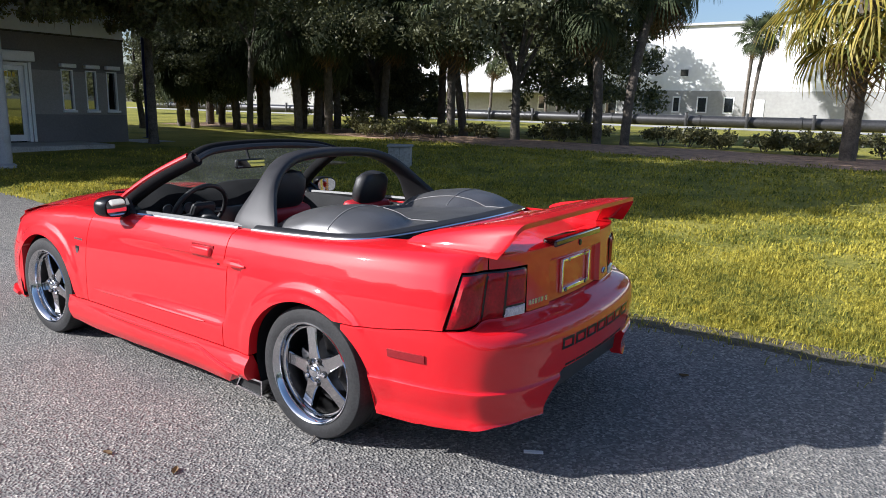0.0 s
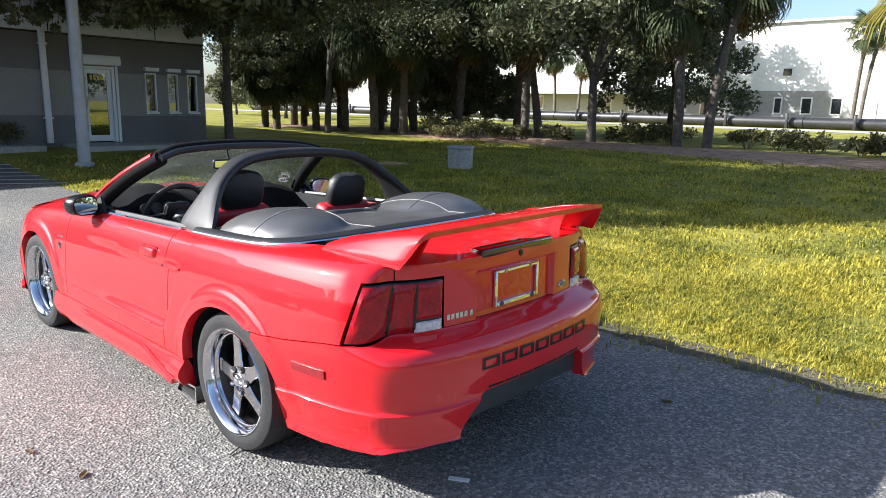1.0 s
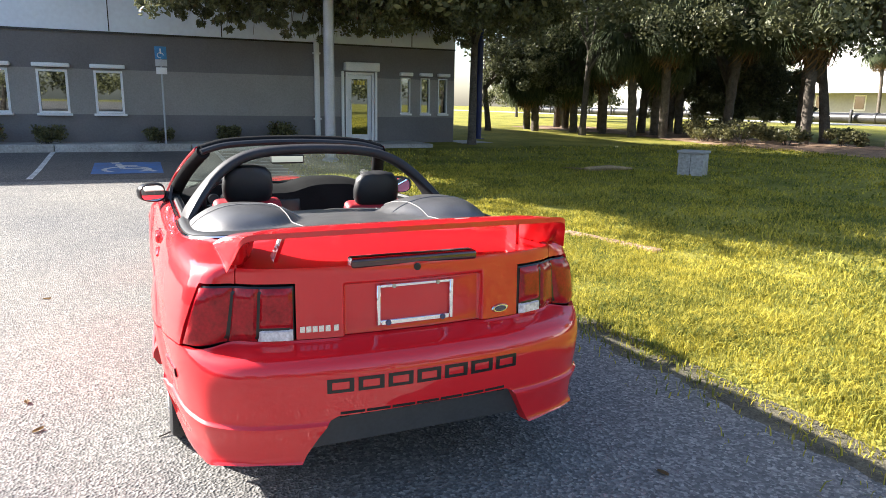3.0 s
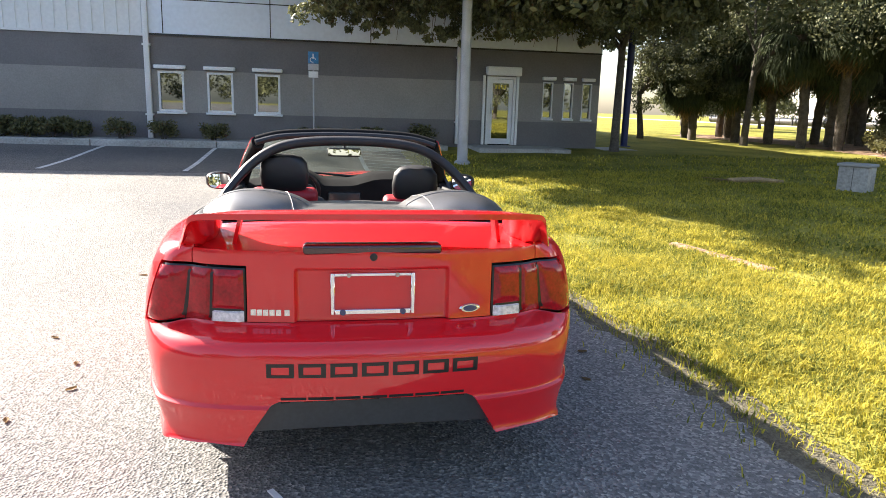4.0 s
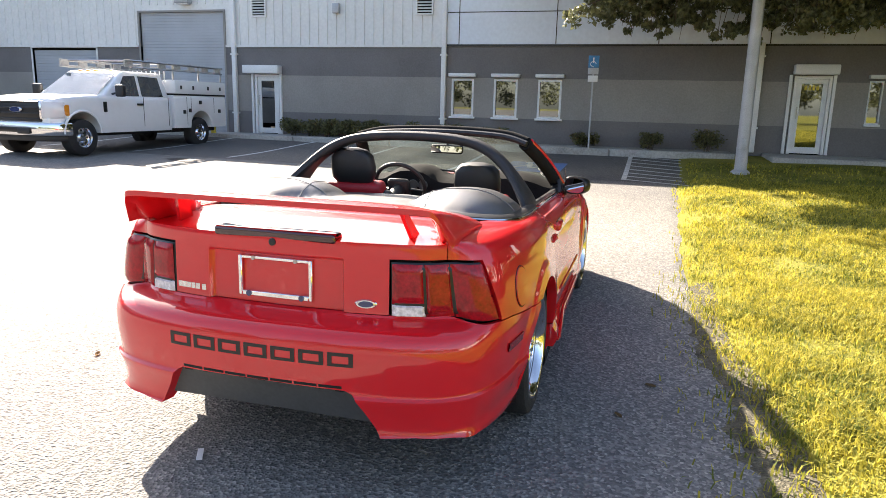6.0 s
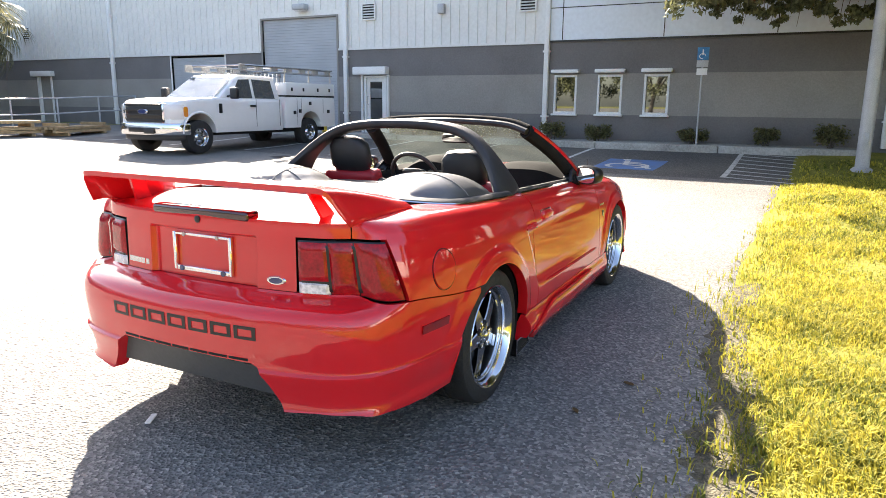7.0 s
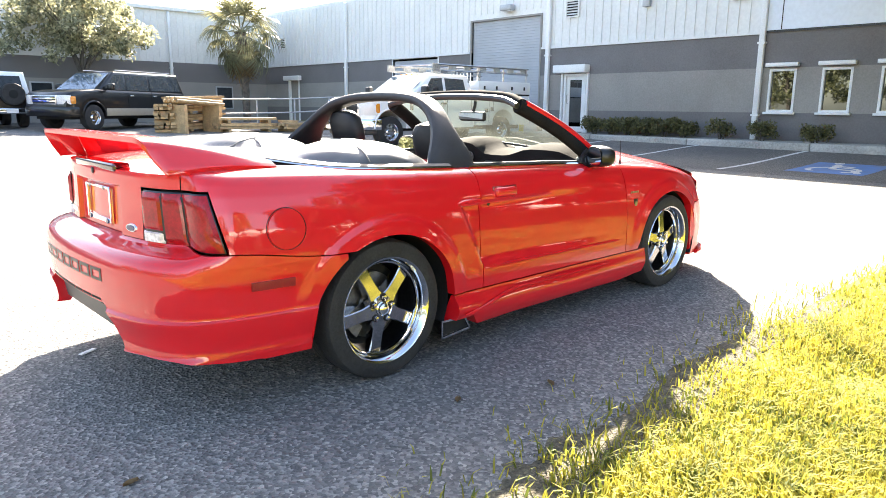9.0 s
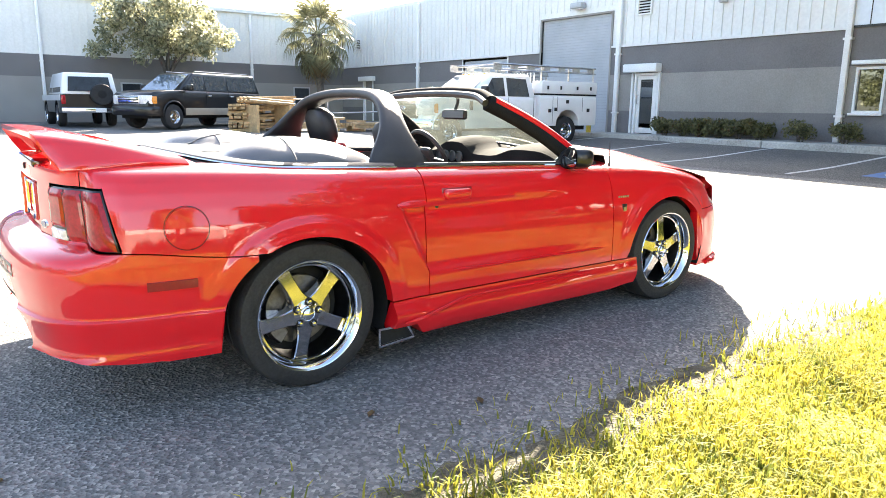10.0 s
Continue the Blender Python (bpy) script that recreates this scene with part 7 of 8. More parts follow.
for x in (-0.7, 0.7):
    part("bearer", boxed(x - 0.06, x + 0.06, -0.4, 0.45, -0.65, 0.28), M_WOOD, t)
rail = thing("ramp_railing", "galvanised two-bar pipe railing beside the ramp", "railing", (0, 0, 0))
prev = None
for k in range(6):
    x, y = -9.2 - 1.65 * k, -16.9 - 0.05 * k
    z = ground_z(x, y)
    part("post", tube(bmesh.new(), [(x, y, z), (x, y, z + 1.12)], 0.03, 8), M_GALV, rail)
    if prev:
        for h in (0.58, 1.1):
            part("rail_bar", tube(bmesh.new(), [(prev[0], prev[1], prev[2] + h), (x, y, z + h)], 0.026, 8), M_GALV, rail)
    prev = (x, y, z)
for y in (-7.75, -11.35):
    b = thing("door_bollard", "yellow steel bollard beside the shutter", "bollard", (-16.9, y, WALK_Z - 0.1), 0, "shutter bollards")
    part("post", tube(bmesh.new(), [(0, 0, 0), (0, 0, 1.0)], 0.08, 14), M_YELLOW, b)
    part("cap", lathe(bmesh.new(), [(0.082, 0.98), (0.07, 1.03), (0.0, 1.05)], "z", 14), M_YELLOW, b)
t = thing("paper_scrap", "small white scrap of paper on asphalt", "litter", (-0.48, 3.49, 0.004), 30)
part("sheet", box(bmesh.new(), -0.045, 0.045, -0.012, 0.012, 0, 0.006), M_WHITE, t)
for x, y, a in ((-1.36, 2.97, 100), (-1.21, 3.24, 70)):
    t = thing("twig", "small dry brown twig on asphalt beside the wheel", "twig", (x, y, 0.0), a, "fallen twigs")
    part("stem", tube(bmesh.new(), [(-0.05, 0, 0.006), (0.0, 0.006, 0.014), (0.05, 0.0, 0.03)], [0.004, 0.0035, 0.002], 5), M_BARK, t)
    part("side_shoot", tube(bmesh.new(), [(0.0, 0.006, 0.014), (0.02, 0.03, 0.02)], [0.003, 0.0015], 5), M_BARK, t)
for x, y, a in ((-2.0, 2.31, 10), (-1.63, 2.40, 130), (-2.48, 2.04, 60), (-1.28, 2.23, 200), (-1.46, 5.15, 40), (-3.3, 1.2, 20), (-4.1, 2.2, 95), (-0.2, 4.9, 15), (-1.9, 5.3, 70)):
    t = thing("fallen_leaf", "small curled dry leaf lying on asphalt", "leaf", (x, y, 0.0), a, "fallen leaves")
    bm = bmesh.new()
    rows = [[bm.verts.new((-0.028 + 0.056 * k / 6, w * math.sin(math.pi * (k + 0.3) / 6.6) * 0.014, 0.003 + 0.010 * abs(w) + 0.008 * (k / 6 - 0.4) ** 2)) for w in (-1, 0, 1)] for k in range(7)]
    for r, q in zip(rows, rows[1:]):
        for j in range(2):
            bm.faces.new((r[j], q[j], q[j + 1], r[j + 1]))
    part("blade", bm, M_FROND_DRY, t)
    part("stalk", tube(bmesh.new(), [(-0.028, 0, 0.004), (-0.045, 0.004, 0.006)], 0.0012, 4), M_BARK, t)


# ---- trees and plants ----
def leaf_cloud(name, clumps, per, size, mat_, seed, parent=None, droop=0.3):
    """Many small folded leaves, scattered in uneven clumps (x, y, z, radius)."""
    g = np.random.default_rng(seed)
    c = np.repeat(np.array(clumps), per, axis=0)
    n = len(c)
    d = g.normal(size=(n, 3))
    d /= np.linalg.norm(d, axis=1)[:, None]
    r = g.random(n) ** 0.45
    p = c[:, :3] + d * (c[:, 3] * r)[:, None] * np.array([1, 1, 0.8])
    a = g.normal(size=(n, 3))
    a[:, 2] -= droop
    a /= np.linalg.norm(a, axis=1)[:, None]
    b = np.cross(a, g.normal(size=(n, 3)))
    b /= np.linalg.norm(b, axis=1)[:, None]
    s = size * (0.6 + 0.8 * g.random(n))[:, None]
    v = np.stack([p - a * s * 0.5, p + b * s * 0.28 + a * s * 0.05, p + a * s * 0.55, p - b * s * 0.28 + a * s * 0.05], axis=1).reshape(-1, 3)
    return quads(name, v, mat_, parent)


def quads(name, v, mat_, parent=None):
    n = len(v) // 4
    me = bpy.data.meshes.new(name)
    me.vertices.add(len(v))
    me.vertices.foreach_set("co", v.astype(np.float32).ravel())
    me.loops.add(4 * n)
    me.loops.foreach_set("vertex_index", np.arange(4 * n, dtype=np.int32))
    me.polygons.add(n)
    me.polygons.foreach_set("loop_start", np.arange(0, 4 * n, 4, dtype=np.int32))
    me.update(calc_edges=True)
    me.materials.append(mat_)
    ob = new(name, me)
    if parent:
        ob.parent = parent
    return ob


def oak(name, label, at, height, spread, fork, seed, per=130, leaf=0.16, trunk=0.22, clumps=70, low=0.35, mat_=None, group="shade trees", layer=0.8, shift=(0, 0), cup=0.0):
    r = random.Random(seed)
    t = thing(name, label, "tree", at, 0, group)
    bm = bmesh.new()
    lean = Vector((r.uniform(-0.3, 0.3), r.uniform(-0.3, 0.3), 0))
    pts = [Vector((0, 0, -0.2)), Vector((0, 0, 0.25)), lean * 0.4 + Vector((0, 0, fork * 0.5)), lean + Vector((0, 0, fork))]
    tube(bm, pts, [trunk * 1.5, trunk * 1.12, trunk * 0.95, trunk * 0.85], 10)
    tips = []
    for k in range(7):
        ang = 2 * math.pi * k / 7 + r.uniform(-0.4, 0.4)
        out = spread * r.uniform(0.45, 0.8)
        pull = Vector((*shift, 0)) * 0.8
        top = height * r.uniform(0.62, 0.9)
        a = pts[-1] - Vector((0, 0, r.uniform(0, fork * 0.25)))
        b = a + pull * 0.45 + Vector((math.cos(ang) * out * 0.45, math.sin(ang) * out * 0.45, (top - fork) * 0.5))
        c = a + pull + Vector((math.cos(ang) * out, math.sin(ang) * out, (top - fork) * 0.85))
        tube(bm, [a, a.lerp(b, 0.5) + Vector((0, 0, 0.1)), b, c], [trunk * 0.6, trunk * 0.45, trunk * 0.32, trunk * 0.12], 7)
        tips += [b, c]
        for q in range(2):
            d = b.lerp(c, r.random()) + Vector((r.uniform(-1, 1), r.uniform(-1, 1), r.uniform(-0.3, 0.5))) * spread * 0.28
            tube(bm, [b, b.lerp(d, 0.5) + Vector((0, 0, 0.12)), d], [trunk * 0.25, trunk * 0.16, trunk * 0.06], 5)
            tips.append(d)
    part("trunk", bm, M_BARK, t)
    cl = []
    mid = (height + height * low) / 2
    base = height * low
    while len(cl) < clumps:
        x, y = r.uniform(-1, 1), r.uniform(-1, 1)
        q = x * x + y * y
        if q > 1:
            continue
        z = base * r.uniform(0.9, 1.12) + cup * q + (height - base - cup * q) * math.sqrt(1 - q) * r.random() ** layer
        cl.append((x * spread + shift[0], y * spread + shift[1], z, r.uniform(0.10, 0.17) * spread + 0.12))
    for p in tips:
        cl.append((p.x, p.y, p.z, 0.14 * spread + 0.2))
    leaf_cloud("crown", cl, per, leaf, mat_ or M_OAK, seed, t)
    return t


FRONDS = {}


def frond_mesh(key, mat_, seed, droop, leaflets=36, stem=0.75, length=0.85):
    """A fan leaf on its stalk, along +x."""
    if key in FRONDS:
        return FRONDS[key]
    r = random.Random(seed)
    verts, faces = [], []
    for k in range(4):
        x = stem * k / 3
        z = 0.10 * x * x * (1 if droop > 0 else 0)
        verts += [(x, -0.018, z), (x, 0.018, z), (x, 0, z + 0.02)]
    for k in range(3):
        for j in range(3):
            faces.append((3 * k + j, 3 * k + (j + 1) % 3, 3 * k + 3 + (j + 1) % 3, 3 * k + 3 + j))
    for i in range(leaflets):
        a = math.radians(-112 + 224 * i / (leaflets - 1) + r.uniform(-3, 3))
        ln = length * (1 - 0.28 * (abs(a) / 1.95) ** 2) * r.uniform(0.88, 1.05)
        w = 0.017
        base = Vector((stem, 0, 0.10 * stem * stem * (1 if droop > 0 else 0)))
        d, s = Vector((math.cos(a), math.sin(a), 0)), Vector((-math.sin(a), math.cos(a), 0))
        i0 = len(verts)
        for t, ww in ((0.06, 0.35), (0.45, 1.0), (0.78, 0.7), (1.0, 0.05)):
            p = base + d * ln * t * (1 - 0.25 * droop * t) + Vector((0, 0, -droop * ln * 0.75 * t ** 2.4 + 0.10 * ln * math.sin(t * 2) - 0.1 * abs(a) * t * 0.3))
            verts += [tuple(p - s * w * ww), tuple(p + s * w * ww + Vector((0, 0, 0.012 * ww)))]
        for k in range(3):
            faces.append((i0 + 2 * k, i0 + 2 * k + 1, i0 + 2 * k + 3, i0 + 2 * k + 2))
    me = bpy.data.meshes.new("frond")
    me.from_pydata(verts, [], faces)
    me.materials.append(mat_)
    FRONDS[key] = me
    return me


def palm(label, at, height, crown=1.0, lean=(0, 0), seed=0, skirt=6, golden=False, pale=False, count=26, trunk=0.17, group="cabbage palms", dead=6):
    r = random.Random(seed)
    t = thing("cabbage_palm", label, "palm tree", at, r.uniform(0, 360), group)
    bm = bmesh.new()
    pts, rad = [], []
    n = 16
    for k in range(n + 1):
        z = -0.2 + (height + 0.2) * k / n
        q = max(z, 0) / height
        pts.append((lean[0] * q * q, lean[1] * q * q, z))
        rad.append(trunk * (1.25 if k == 0 else 1.0) * (1 + 0.10 * (-1) ** k * (0.4 + q)) * (1 + 0.25 * step(0.75, 1.0, q)))
    tube(bm, pts, rad, 10)
    part("trunk", bm, M_PALMBARK, t)
    top = Vector(pts[-1])
    for k in range(14):
        a, z = k * 2.4, height * (0.80 + 0.2 * k / 14)
        q = z / height
        c = Vector((lean[0] * q * q, lean[1] * q * q, z))
        d = Vector((math.cos(a), math.sin(a), 0))
        part("leaf_boot", tube(bmesh.new(), [c + d * trunk * 0.9, c + d * (trunk + 0.12) + Vector((0, 0, 0.16)), c + d * (trunk + 0.16) + Vector((0, 0, 0.30))], [0.05, 0.04, 0.012], 5, flat=0.5), M_PALMBARK, t)
    for k in range(count + skirt + dead):
        if k < count:
            e = 78 - 108 * (k / count) ** 0.9
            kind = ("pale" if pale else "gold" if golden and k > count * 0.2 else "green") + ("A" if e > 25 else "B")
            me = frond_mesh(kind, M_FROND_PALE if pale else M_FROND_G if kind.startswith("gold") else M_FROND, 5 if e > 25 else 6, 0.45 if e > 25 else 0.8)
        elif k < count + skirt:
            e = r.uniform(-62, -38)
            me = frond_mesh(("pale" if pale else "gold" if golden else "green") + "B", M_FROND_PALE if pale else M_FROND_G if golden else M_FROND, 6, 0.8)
        else:
            e = r.uniform(-84, -64)
            me = frond_mesh("dry", M_FROND_DRY, 8, 0.9, 18)
        ob = new("frond", me)
        ob.parent = t
        s = crown * r.uniform(0.85, 1.12)
        ob.matrix_basis = Matrix.Translation(top + Vector((0, 0, -0.25 * max(0, -e) / 90))) @ pose(0, 0, 0, 0, 0, k * 137.5 + r.uniform(-12, 12)) @ pose(0, 0, 0, r.uniform(-18, 18), -e, 0) @ Matrix.Diagonal((s, s, s, 1))
    return t


# the big oak by the corner of the building, and the blue post beside it
big_oak = oak("live_oak", "tall dense live oak shading lawn and office corner", on_ground(-17.0, 12.2), 11.0, 8.3, 3.6, 21, per=480, leaf=0.17, trunk=0.115, clumps=210, low=0.27, layer=0.9, shift=(2.3, -2.6), cup=1.9)
limb = [(1.2, -2.6, 5.6), (1.9, -5.4, 4.6), (2.4, -7.3, 3.85), (2.5, -9.0, 3.2)]
bm = tube(bmesh.new(), limb, [0.06, 0.04, 0.025, 0.008], 6)
r = random.Random(77)
cl = []
for i in range(15):
    k = r.uniform(0.25, 1) * 3
    a, b = Vector(limb[min(int(k), 2)]), Vector(limb[min(int(k), 2) + 1])
    p = a.lerp(b, k - min(int(k), 2))
    q = p + Vector((r.uniform(-0.5, 0.5), r.uniform(-0.25, 0.25), r.uniform(-0.28, 0.3)))
    tube(bm, [p, p.lerp(q, 0.5) + Vector((0, 0, 0.03)), q], [0.012, 0.008, 0.004], 5)
    cl.append((*q, r.uniform(0.16, 0.3)))
cl += [(2.5, -9.0, 3.15, 0.14), (2.5, -8.7, 3.25, 0.18), (2.4, -7.8, 3.6, 0.3), (2.2, -6.6, 4.0, 0.4), (2.0, -5.8, 4.3, 0.5)]
low_limb = part("low_limb", bm, M_BARK, big_oak)
leaf_cloud("limb_leaves", cl, 75, 0.11, M_OAK, 78, low_limb)
# limbs and leaves added out of view, to cast the shade on the lawn
broad = bmesh.new()
cl = []
for cx, cy, rad, n in ((4.4, -6.6, 4.1, 150), (1.6, -7.6, 3.9, 130), (7.0, -4.6, 3.2, 80)):
    start, end = Vector((0.4, -0.5, 4.0)), Vector((cx, cy, 5.9))
    tube(broad, [start, start.lerp(end, 0.5) + Vector((0, 0, 0.5)), end], [0.11, 0.07, 0.03], 7)
    for k in range(n):
        a, q = r.uniform(0, 6.283), r.random() ** 0.5
        z = 5.2 + r.uniform(0, 1.5) * (1 - q * q * 0.6)
        cl.append((cx + rad * q * math.cos(a), cy + rad * q * math.sin(a), z, r.uniform(0.35, 0.6)))
broad_limb = part("broad_limb", broad, M_BARK, big_oak)
leaf_cloud("unseen_leaves", cl, 260, 0.17, M_OAK, 79, broad_limb)
hang = bmesh.new()
cl = []
for k in range(64):
    start = Vector((r.uniform(-0.4, 1.6), r.uniform(-3.4, 2.6), r.uniform(4.2, 5.4)))
    end = Vector((r.uniform(0.3, 3.0), start.y + r.uniform(-1.1, 0.7), r.uniform(2.75, 3.7)))
    tube(hang, [start, start.lerp(end, 0.5) + Vector((0, 0, 0.25)), end], [0.02, 0.012, 0.004], 5)
    for j in range(11):
        q = j / 10
        p = start.lerp(end, q) + Vector((r.uniform(-0.4, 0.4), r.uniform(-0.5, 0.5), r.uniform(-0.1, 0.35)))
        cl.append((*p, r.uniform(0.22, 0.42) * (1.15 - 0.5 * q)))
for k in range(60):
    y = r.uniform(-8.7, -3.4)
    reach = step(-9.2, -6.6, y)
    start = Vector((r.uniform(0.8, 2.2), y + r.uniform(-0.2, 0.5), 4.3 + 0.5 * r.random()))
    end = Vector((start.x + r.uniform(-0.2, 0.8), y + r.uniform(-0.5, 0.3), 3.45 - 0.75 * reach * r.random() ** 0.6))
    tube(hang, [start, start.lerp(end, 0.5) + Vector((0, 0, 0.15)), end], [0.016, 0.010, 0.004], 5)
    for j in range(8):
        q = j / 7
        p = start.lerp(end, q) + Vector((r.uniform(-0.3, 0.3), r.uniform(-0.35, 0.35), r.uniform(-0.05, 0.25)))
        cl.append((*p, r.uniform(0.16, 0.32) * (1.1 - 0.5 * q)))
hang_limb = part("hanging_limb", hang, M_BARK, big_oak)
leaf_cloud("hanging_leaves", cl, 88, 0.095, M_OAK, 83, hang_limb, 0.8)
t = thing("blue_post", "tall blue painted steel post behind the oak", "post", on_ground(-19.42, 13.62))
part("shaft", tube(bmesh.new(), [(0, 0, 0), (0, 0, 5.2)], 0.11, 16), M_POSTBLUE, t)
part("base_plate", boxed(-0.16, 0.16, -0.16, 0.16, 0, 0.03, 0.005), M_POSTBLUE, t)
# the row behind the lawn
# the last, past the building's end, is added unseen to shade the grove
for i, (x, y, h, sp, fk) in enumerate([(-12.4, 24.6, 10.0, 4.2, 2.6), (-15.0, 24.9, 10.5, 4.0, 2.8), (-20.3, 26.0, 11.0, 4.8, 2.8), (-25.5, 27.0, 11.0, 5.4, 2.6), (-31.0, 24.5, 10.0, 5.5, 2.2), (-12.0, 30.5, 8.5, 3.4, 2.6), (-34.0, 34.0, 12.0, 6.0, 3.0),
                                      (-31.5, 67.8, 15.0, 6.2, 4.0), (-44.0, 50.0, 11.0, 6.0, 2.5), (-31.0, 15.2, 13.0, 7.0, 4.5)]):
    oak("live_oak", "shade tree with a bare lower trunk behind the lawn", on_ground(x, y), h, sp, fk, 30 + i, per=150 if i != 7 else 260, leaf=0.17 if i != 7 else 0.25, trunk=0.17, clumps=105 if i != 7 else 150, low=0.45 if i == 9 else 0.34 if i not in (5, 6, 8) else 0.15)
for x, y, h, sp, fk, seed in ((-21.6, 19.4, 9.5, 4.4, 3.3, 171), (-25.2, 17.0, 6.4, 2.1, 1.9, 172)):
    oak("live_oak", "slender dusty oak among the grove palms", on_ground(x, y), h, sp, fk, seed, per=170, leaf=0.12, trunk=0.12, clumps=90, low=0.36 if h > 8 else 0.20, shift=(0.6, 1.5))
for x, y, h, sp, seed in ((-44.0, 33.0, 4.2, 2.6, 174), (-52.0, 41.0, 4.6, 3.2, 175), (-56.0, 36.0, 4.0, 3.0, 176)):
    oak("small_oak", "small far oak past the office corner", on_ground(x, y), h, sp, 1.3, seed, per=90, leaf=0.22, trunk=0.12, clumps=50, low=0.25, group="far small oaks")
for x, y, h, sp, seed in ((-25.0, 27.6, 4.6, 1.9, 181), (-22.4, 28.2, 4.4, 1.7, 182), (-19.4, 27.0, 4.2, 1.5, 183)):
    oak("understorey_tree", "low dense dark tree filling the grove behind", on_ground(x, y), h, sp, 0.8, seed, per=170, leaf=0.13, trunk=0.08, clumps=80, low=0.16, group="understorey trees")
GROVE = [(-24.6, 19.0, 2.5), (-27.0, 20.0, 2.7), (-23.4, 20.2, 2.6), (-22.3, 20.9, 3.5), (-20.3, 20.8, 3.6), (-20.4, 22.0, 3.2), (-19.2, 21.4, 4.2), (-21.9, 22.6, 3.6), (-26.6, 21.9, 3.0), (-28.1, 22.4, 3.3), (-24.2, 22.2, 3.2), (-20.9, 23.7, 4.0), (-23.8, 25.8, 4.2), (-18.0, 23.4, 4.4), (-16.6, 25.6, 4.6)]
for i, (x, y, h) in enumerate(GROVE):
    palm("cabbage palm with a thick hanging skirt of fronds", on_ground(x, y), h + 0.35, 1.25, (0.3 * math.sin(i * 2.1), 0.3 * math.cos(i * 1.7)), 60 + i, skirt=34, count=36, dead=12 if i % 3 else 20)
palm("tall cabbage palm with a brown dry skirt", on_ground(-9.25, 25.1), 5.4, 1.5, (0.45, 0.1), 81, skirt=8, dead=14)
palm("tall leaning cabbage palm behind the lawn", on_ground(-8.3, 25.4), 6.2, 1.5, (1.3, 0.2), 82, skirt=8, dead=8)
palm("cabbage palm between the shade trees", on_ground(-14.6, 23.4), 4.8, 1.5, (0.1, 0.0), 83, skirt=8, dead=8)
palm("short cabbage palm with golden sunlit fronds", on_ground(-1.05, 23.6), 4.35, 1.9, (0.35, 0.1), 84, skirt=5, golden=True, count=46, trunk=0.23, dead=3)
palm("distant leaning cabbage palm before the warehouse", on_ground(-13.1, 70.0), 8.6, 1.4, (2.0, 0.2), 85, skirt=6, trunk=0.16)
palm("distant cabbage palm before the white warehouse", on_ground(-13.8, 70.6), 8.0, 1.4, (1.2, 0.2), 86, skirt=6, trunk=0.16)
for i, (x, y) in enumerate([(-33.0, 68.0), (-40.0, 68.3), (-43.5, 69.0)]):
    palm("distant cabbage palm before the white warehouse", on_ground(x, y), 6.4 + i * 0.6, 1.9, (0.4, 0.2), 90 + i, skirt=8, trunk=0.16, dead=14)
# across the lot, seen in the window panes and the paint
for i, (x, y, h, sp) in enumerate([(27, -17, 9, 5.5), (31, -7, 10, 6), (28, 3, 9, 5.5), (33, 12, 11, 6.5), (29, 21, 9.5, 5.5), (26, 31, 9, 5.5), (22, 40, 9, 5)]):
    oak("live_oak", "broad shade tree across the parking lot", on_ground(x, y), h, sp, 2.2, 230 + i, per=90, leaf=0.3, trunk=0.2, clumps=90, low=0.16)
# at the side wing
palm("short cabbage palm in front of the side wing", on_ground(-15.0, -22.6), 3.9, 1.36, (0.05, 0.1), 95, skirt=8, dead=22, pale=True)
oak("small_oak", "small oak with pale backlit leaves before the wing", on_ground(-8.4, -23.9), 6.3, 2.6, 2.1, 96, per=170, leaf=0.16, trunk=0.11, clumps=48, low=0.41, mat_=M_OAK_BACKLIT)


def shrub(name, label, at, rx, ry, h, seed, mat_=M_HEDGE, per=90, leaf=0.11, n=14, group=""):
    r = random.Random(seed)
    t = thing(name, label, "shrub", at, 0, group)
    bm = bmesh.new()
    for k in range(5):
        a = k * 1.3
        tube(bm, [(0.05 * math.cos(a), 0.05 * math.sin(a), -0.05), (rx * 0.4 * math.cos(a), ry * 0.4 * math.sin(a), h * 0.6)], [0.02, 0.008], 5)
    part("stem", bm, M_BARK, t)
    cl = []
    for k in range(n):
        a, q = r.uniform(0, 6.28), r.random() ** 0.5
        cl.append((rx * q * math.cos(a), ry * q * math.sin(a), h * r.uniform(0.35, 0.85), 0.24 * h + 0.08))
    leaf_cloud("foliage", cl, per, leaf, mat_, seed, t, 0)
    return t


for i, (x, y, s) in enumerate([(-17.2, 21.6, 0.8), (-15.9, 22.0, 0.9), (-14.6, 22.6, 0.7), (-13.6, 24.0, 0.6), (-10.6, 25.0, 0.8), (-9.9, 26.0, 0.8), (-7.2, 26.2, 0.8), (-6.3, 26.4, 0.7), (-5.2, 26.2, 0.7), (-3.7, 26.0, 0.6), (-2.6, 25.6, 0.8),
                                (-1.8, 25.4, 0.8), (-0.2, 25.2, 0.8), (0.9, 25.0, 0.8), (2.0, 25.0, 0.8), (3.2, 25.0, 0.8), (-18.4, 22.6, 0.9), (-11.7, 25.9, 0.7)]):
    shrub("shrub", "low loose green shrub in the mulch bed", on_ground(x, y), s, s * 0.8, 0.75 * s + 0.15, 120 + i, group="mulch bed shrubs")
for i in range(6):
    shrub("hedge_plant", "clipped green hedge plant against the grey wall", (-17.45, -5.3 + 0.58 * i, WALK_Z), 0.36, 0.28, 0.48, 140 + i, per=110, leaf=0.075, group="hedge plants")
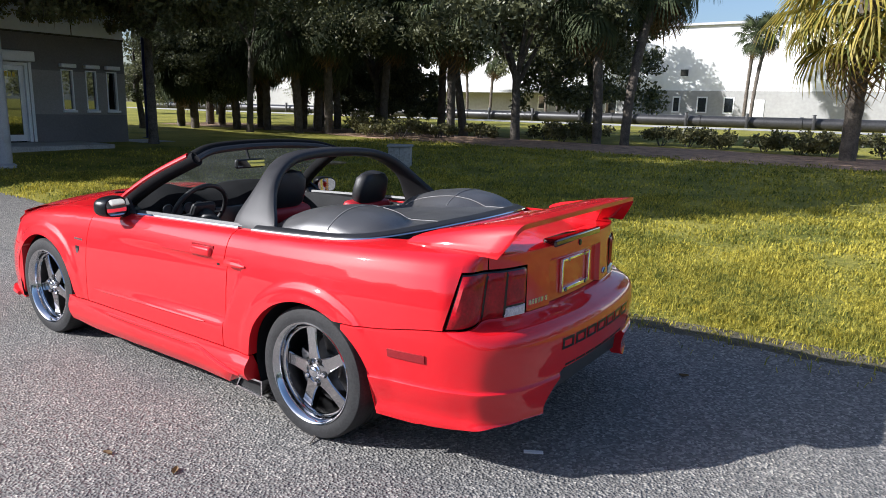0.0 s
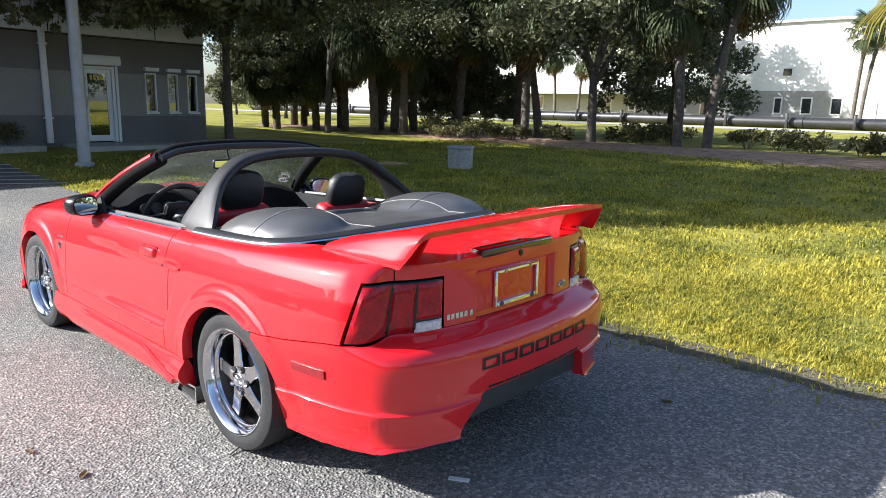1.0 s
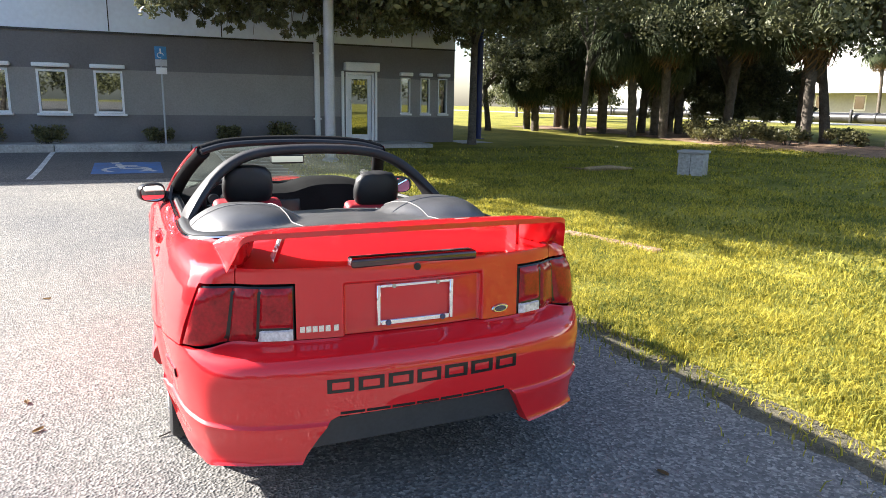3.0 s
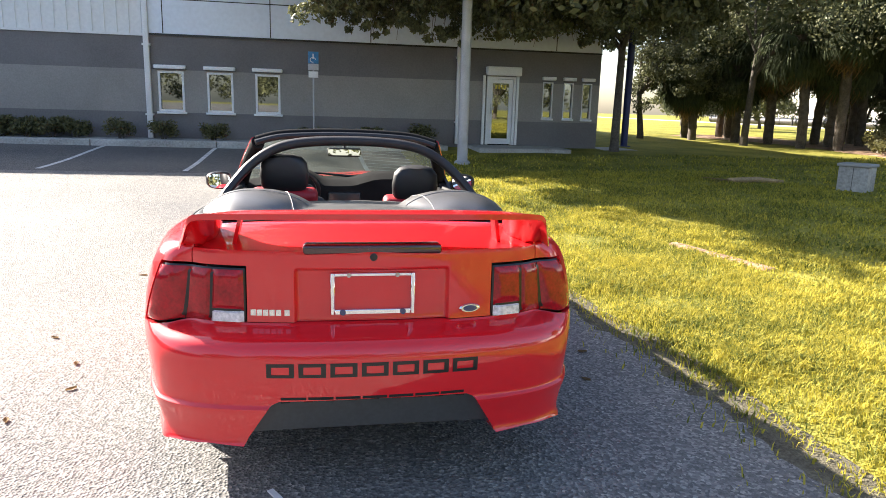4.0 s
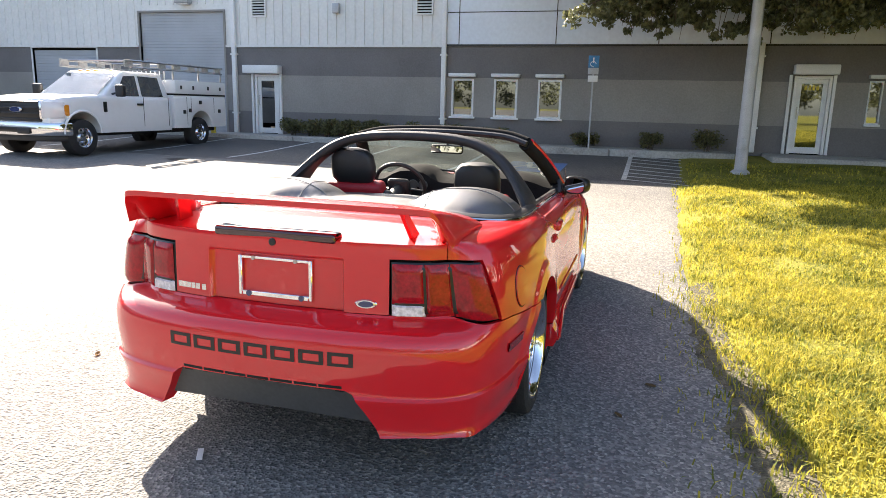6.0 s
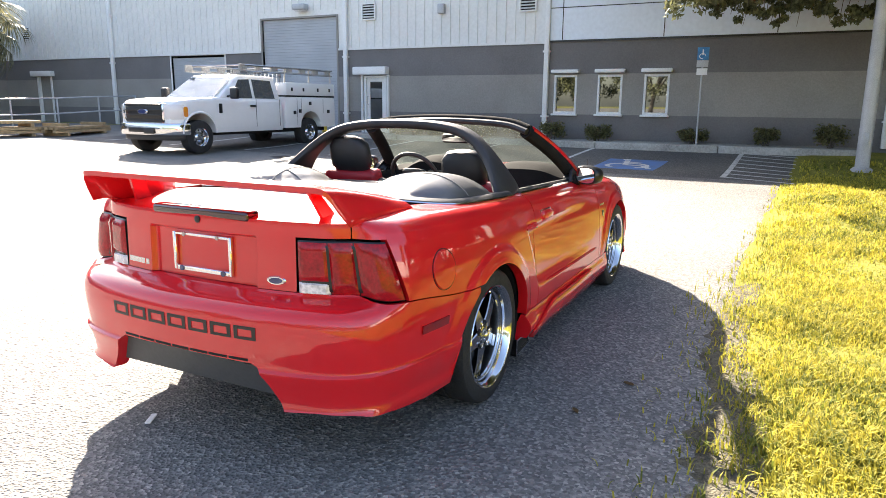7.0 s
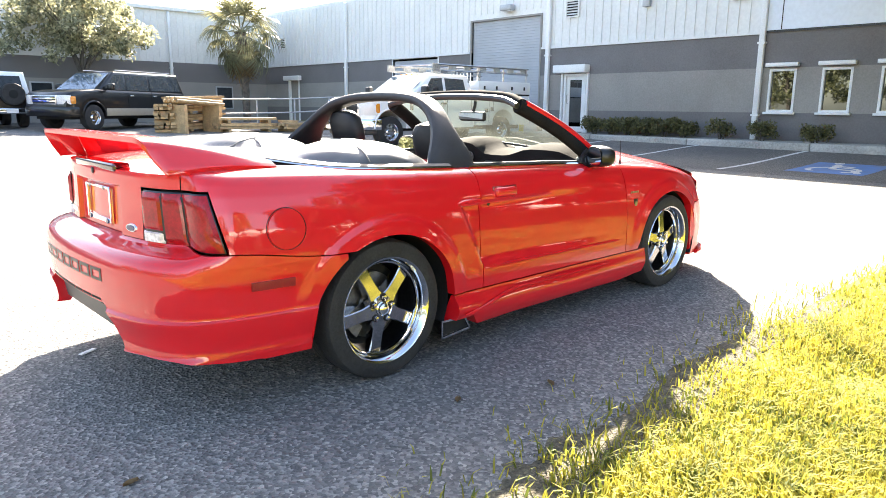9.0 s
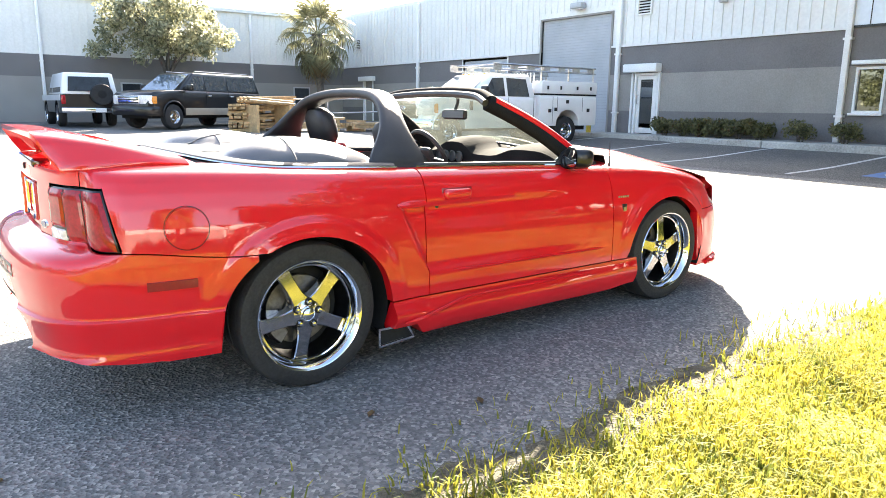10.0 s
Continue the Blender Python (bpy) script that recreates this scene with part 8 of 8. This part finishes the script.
for i, (y, h) in enumerate(((-1.3, 0.5), (-0.25, 0.45), (1.0, 0.4), (3.5, 0.35), (6.6, 0.55), (5.2, 0.4))):
    shrub("small_bush", "small dark bush at the foot of the wall", (-17.4, y, WALK_Z), 0.3, 0.28, h, 150 + i, per=80, leaf=0.07, group="wall bushes")

# mulch bed under the row of trees
verts, faces = [], []
xs, ks = steps_between(-30, 8, 0.6), [i / 8 for i in range(9)]
for x in xs:
    y0 = 20.9 + 0.35 * math.sin(x * 0.5)
    y1 = 25.6 + 0.3 * math.sin(x * 0.8)
    for k in ks:
        y = y0 + (y1 - y0) * k
        verts.append((x, y, ground_z(x, y) + lawn_lift(x, y) - 0.02 + 0.07 * math.sin(math.pi * k) ** 0.5 + 0.03 * noise.noise((x * 2, y * 2, 7)) * math.sin(math.pi * k)))
faces = [(i * 9 + j, (i + 1) * 9 + j, (i + 1) * 9 + j + 1, i * 9 + j + 1) for i in range(len(xs) - 1) for j in range(8)]
tagged(raw("mulch_bed", verts, faces, M_MULCH, smooth=3), "brown wood mulch bed under the trees", "mulch", kind="structure")


def grass(name, x0, x1, y0, y1, density, tall, width, seed, ragged=False):
    """Bent blades of grass over a stretch of the lawn."""
    g = np.random.default_rng(seed)
    n = int((x1 - x0) * (y1 - y0) * density)
    x, y = g.uniform(x0, x1, n), g.uniform(y0, y1, n)
    patchy = np.array([noise.noise((a * 1.6, b * 1.6, 5)) for a, b in zip(x, y)])
    keep = g.random(n) < 0.62 + 0.7 * patchy
    if ragged:
        edge = np.array([grass_edge(a) + 0.10 * noise.noise((a * 1.1, 4, 0)) + 0.08 * noise.noise((a * 4, 8, 0)) for a in x])
        tufts = np.array([noise.noise((a * 7, b * 7, 9)) for a, b in zip(x, y)])
        keep &= (y - edge) > 0.04 - g.exponential(0.14, n) - 0.3 * np.clip(tufts, 0, 1)
        thin = np.clip((y - edge + 0.12) / 0.5, 0.16, 1)
        keep &= g.random(n) < thin
    x, y, patchy = x[keep], y[keep], patchy[keep]
    n = len(x)
    z = np.array([ground_z(a, b) + max(lawn_lift(a, b), 0.004) for a, b in zip(x, y)]) - 0.008
    h = tall * (0.45 + 0.9 * g.random(n)) * (1 + 0.5 * patchy)
    az, tilt = g.uniform(0, 2 * np.pi, n), g.uniform(0.2, 1.1, n)
    ox, oy = np.cos(az) * tilt, np.sin(az) * tilt
    w = width * (0.6 + 0.8 * g.random(n))
    sx, sy = -np.sin(az + g.uniform(-0.6, 0.6, n)) * w, np.cos(az) * w
    root, mid, tip = np.stack([x, y, z], 1), np.stack([x + ox * h * 0.35, y + oy * h * 0.35, z + h * 0.62], 1), np.stack([x + ox * h * 0.95, y + oy * h * 0.95, z + h * (0.98 - 0.25 * tilt)], 1)
    s = np.stack([sx, sy, np.zeros(n)], 1)
    a = np.stack([root - s, root + s, mid + s * 0.85, mid - s * 0.85], 1)
    b = np.stack([mid - s * 0.85, mid + s * 0.85, tip + s * 0.12, tip - s * 0.12], 1)
    v = np.concatenate([a, b], 1).reshape(-1, 3)
    return tagged(quads(name, v, M_BLADE), "coarse green and yellow lawn grass blades", "grass", kind="stuff")


grass("grass", -4.6, 0.8, 5.3, 7.6, 11000, 0.058, 0.0036, 1, True)
grass("grass", -4.6, 1.8, 7.6, 9.0, 4000, 0.06, 0.005, 7)
grass("grass", 0.8, 1.8, 5.45, 7.6, 4500, 0.06, 0.005, 8, True)
grass("grass", -7.0, -4.6, 5.5, 9.0, 4000, 0.06, 0.005, 9, True)
grass("grass", -12.5, -7.0, 5.6, 9.0, 1500, 0.065, 0.007, 2, True)
grass("grass", -12.5, 4.5, 9.0, 13.0, 900, 0.065, 0.008, 3)
grass("grass", 1.8, 4.5, 5.6, 9.0, 1500, 0.075, 0.006, 4, True)
grass("grass", 4.5, 16.0, 5.6, 13.0, 700, 0.07, 0.009, 10, True)
grass("grass", 4.5, 16.0, 13.0, 21.5, 200, 0.07, 0.013, 11)
grass("grass", -16.0, 4.5, 13.0, 21.5, 200, 0.07, 0.013, 5)
grass("grass", -15.6, -12.5, 6.0, 13.0, 150, 0.07, 0.012, 6)
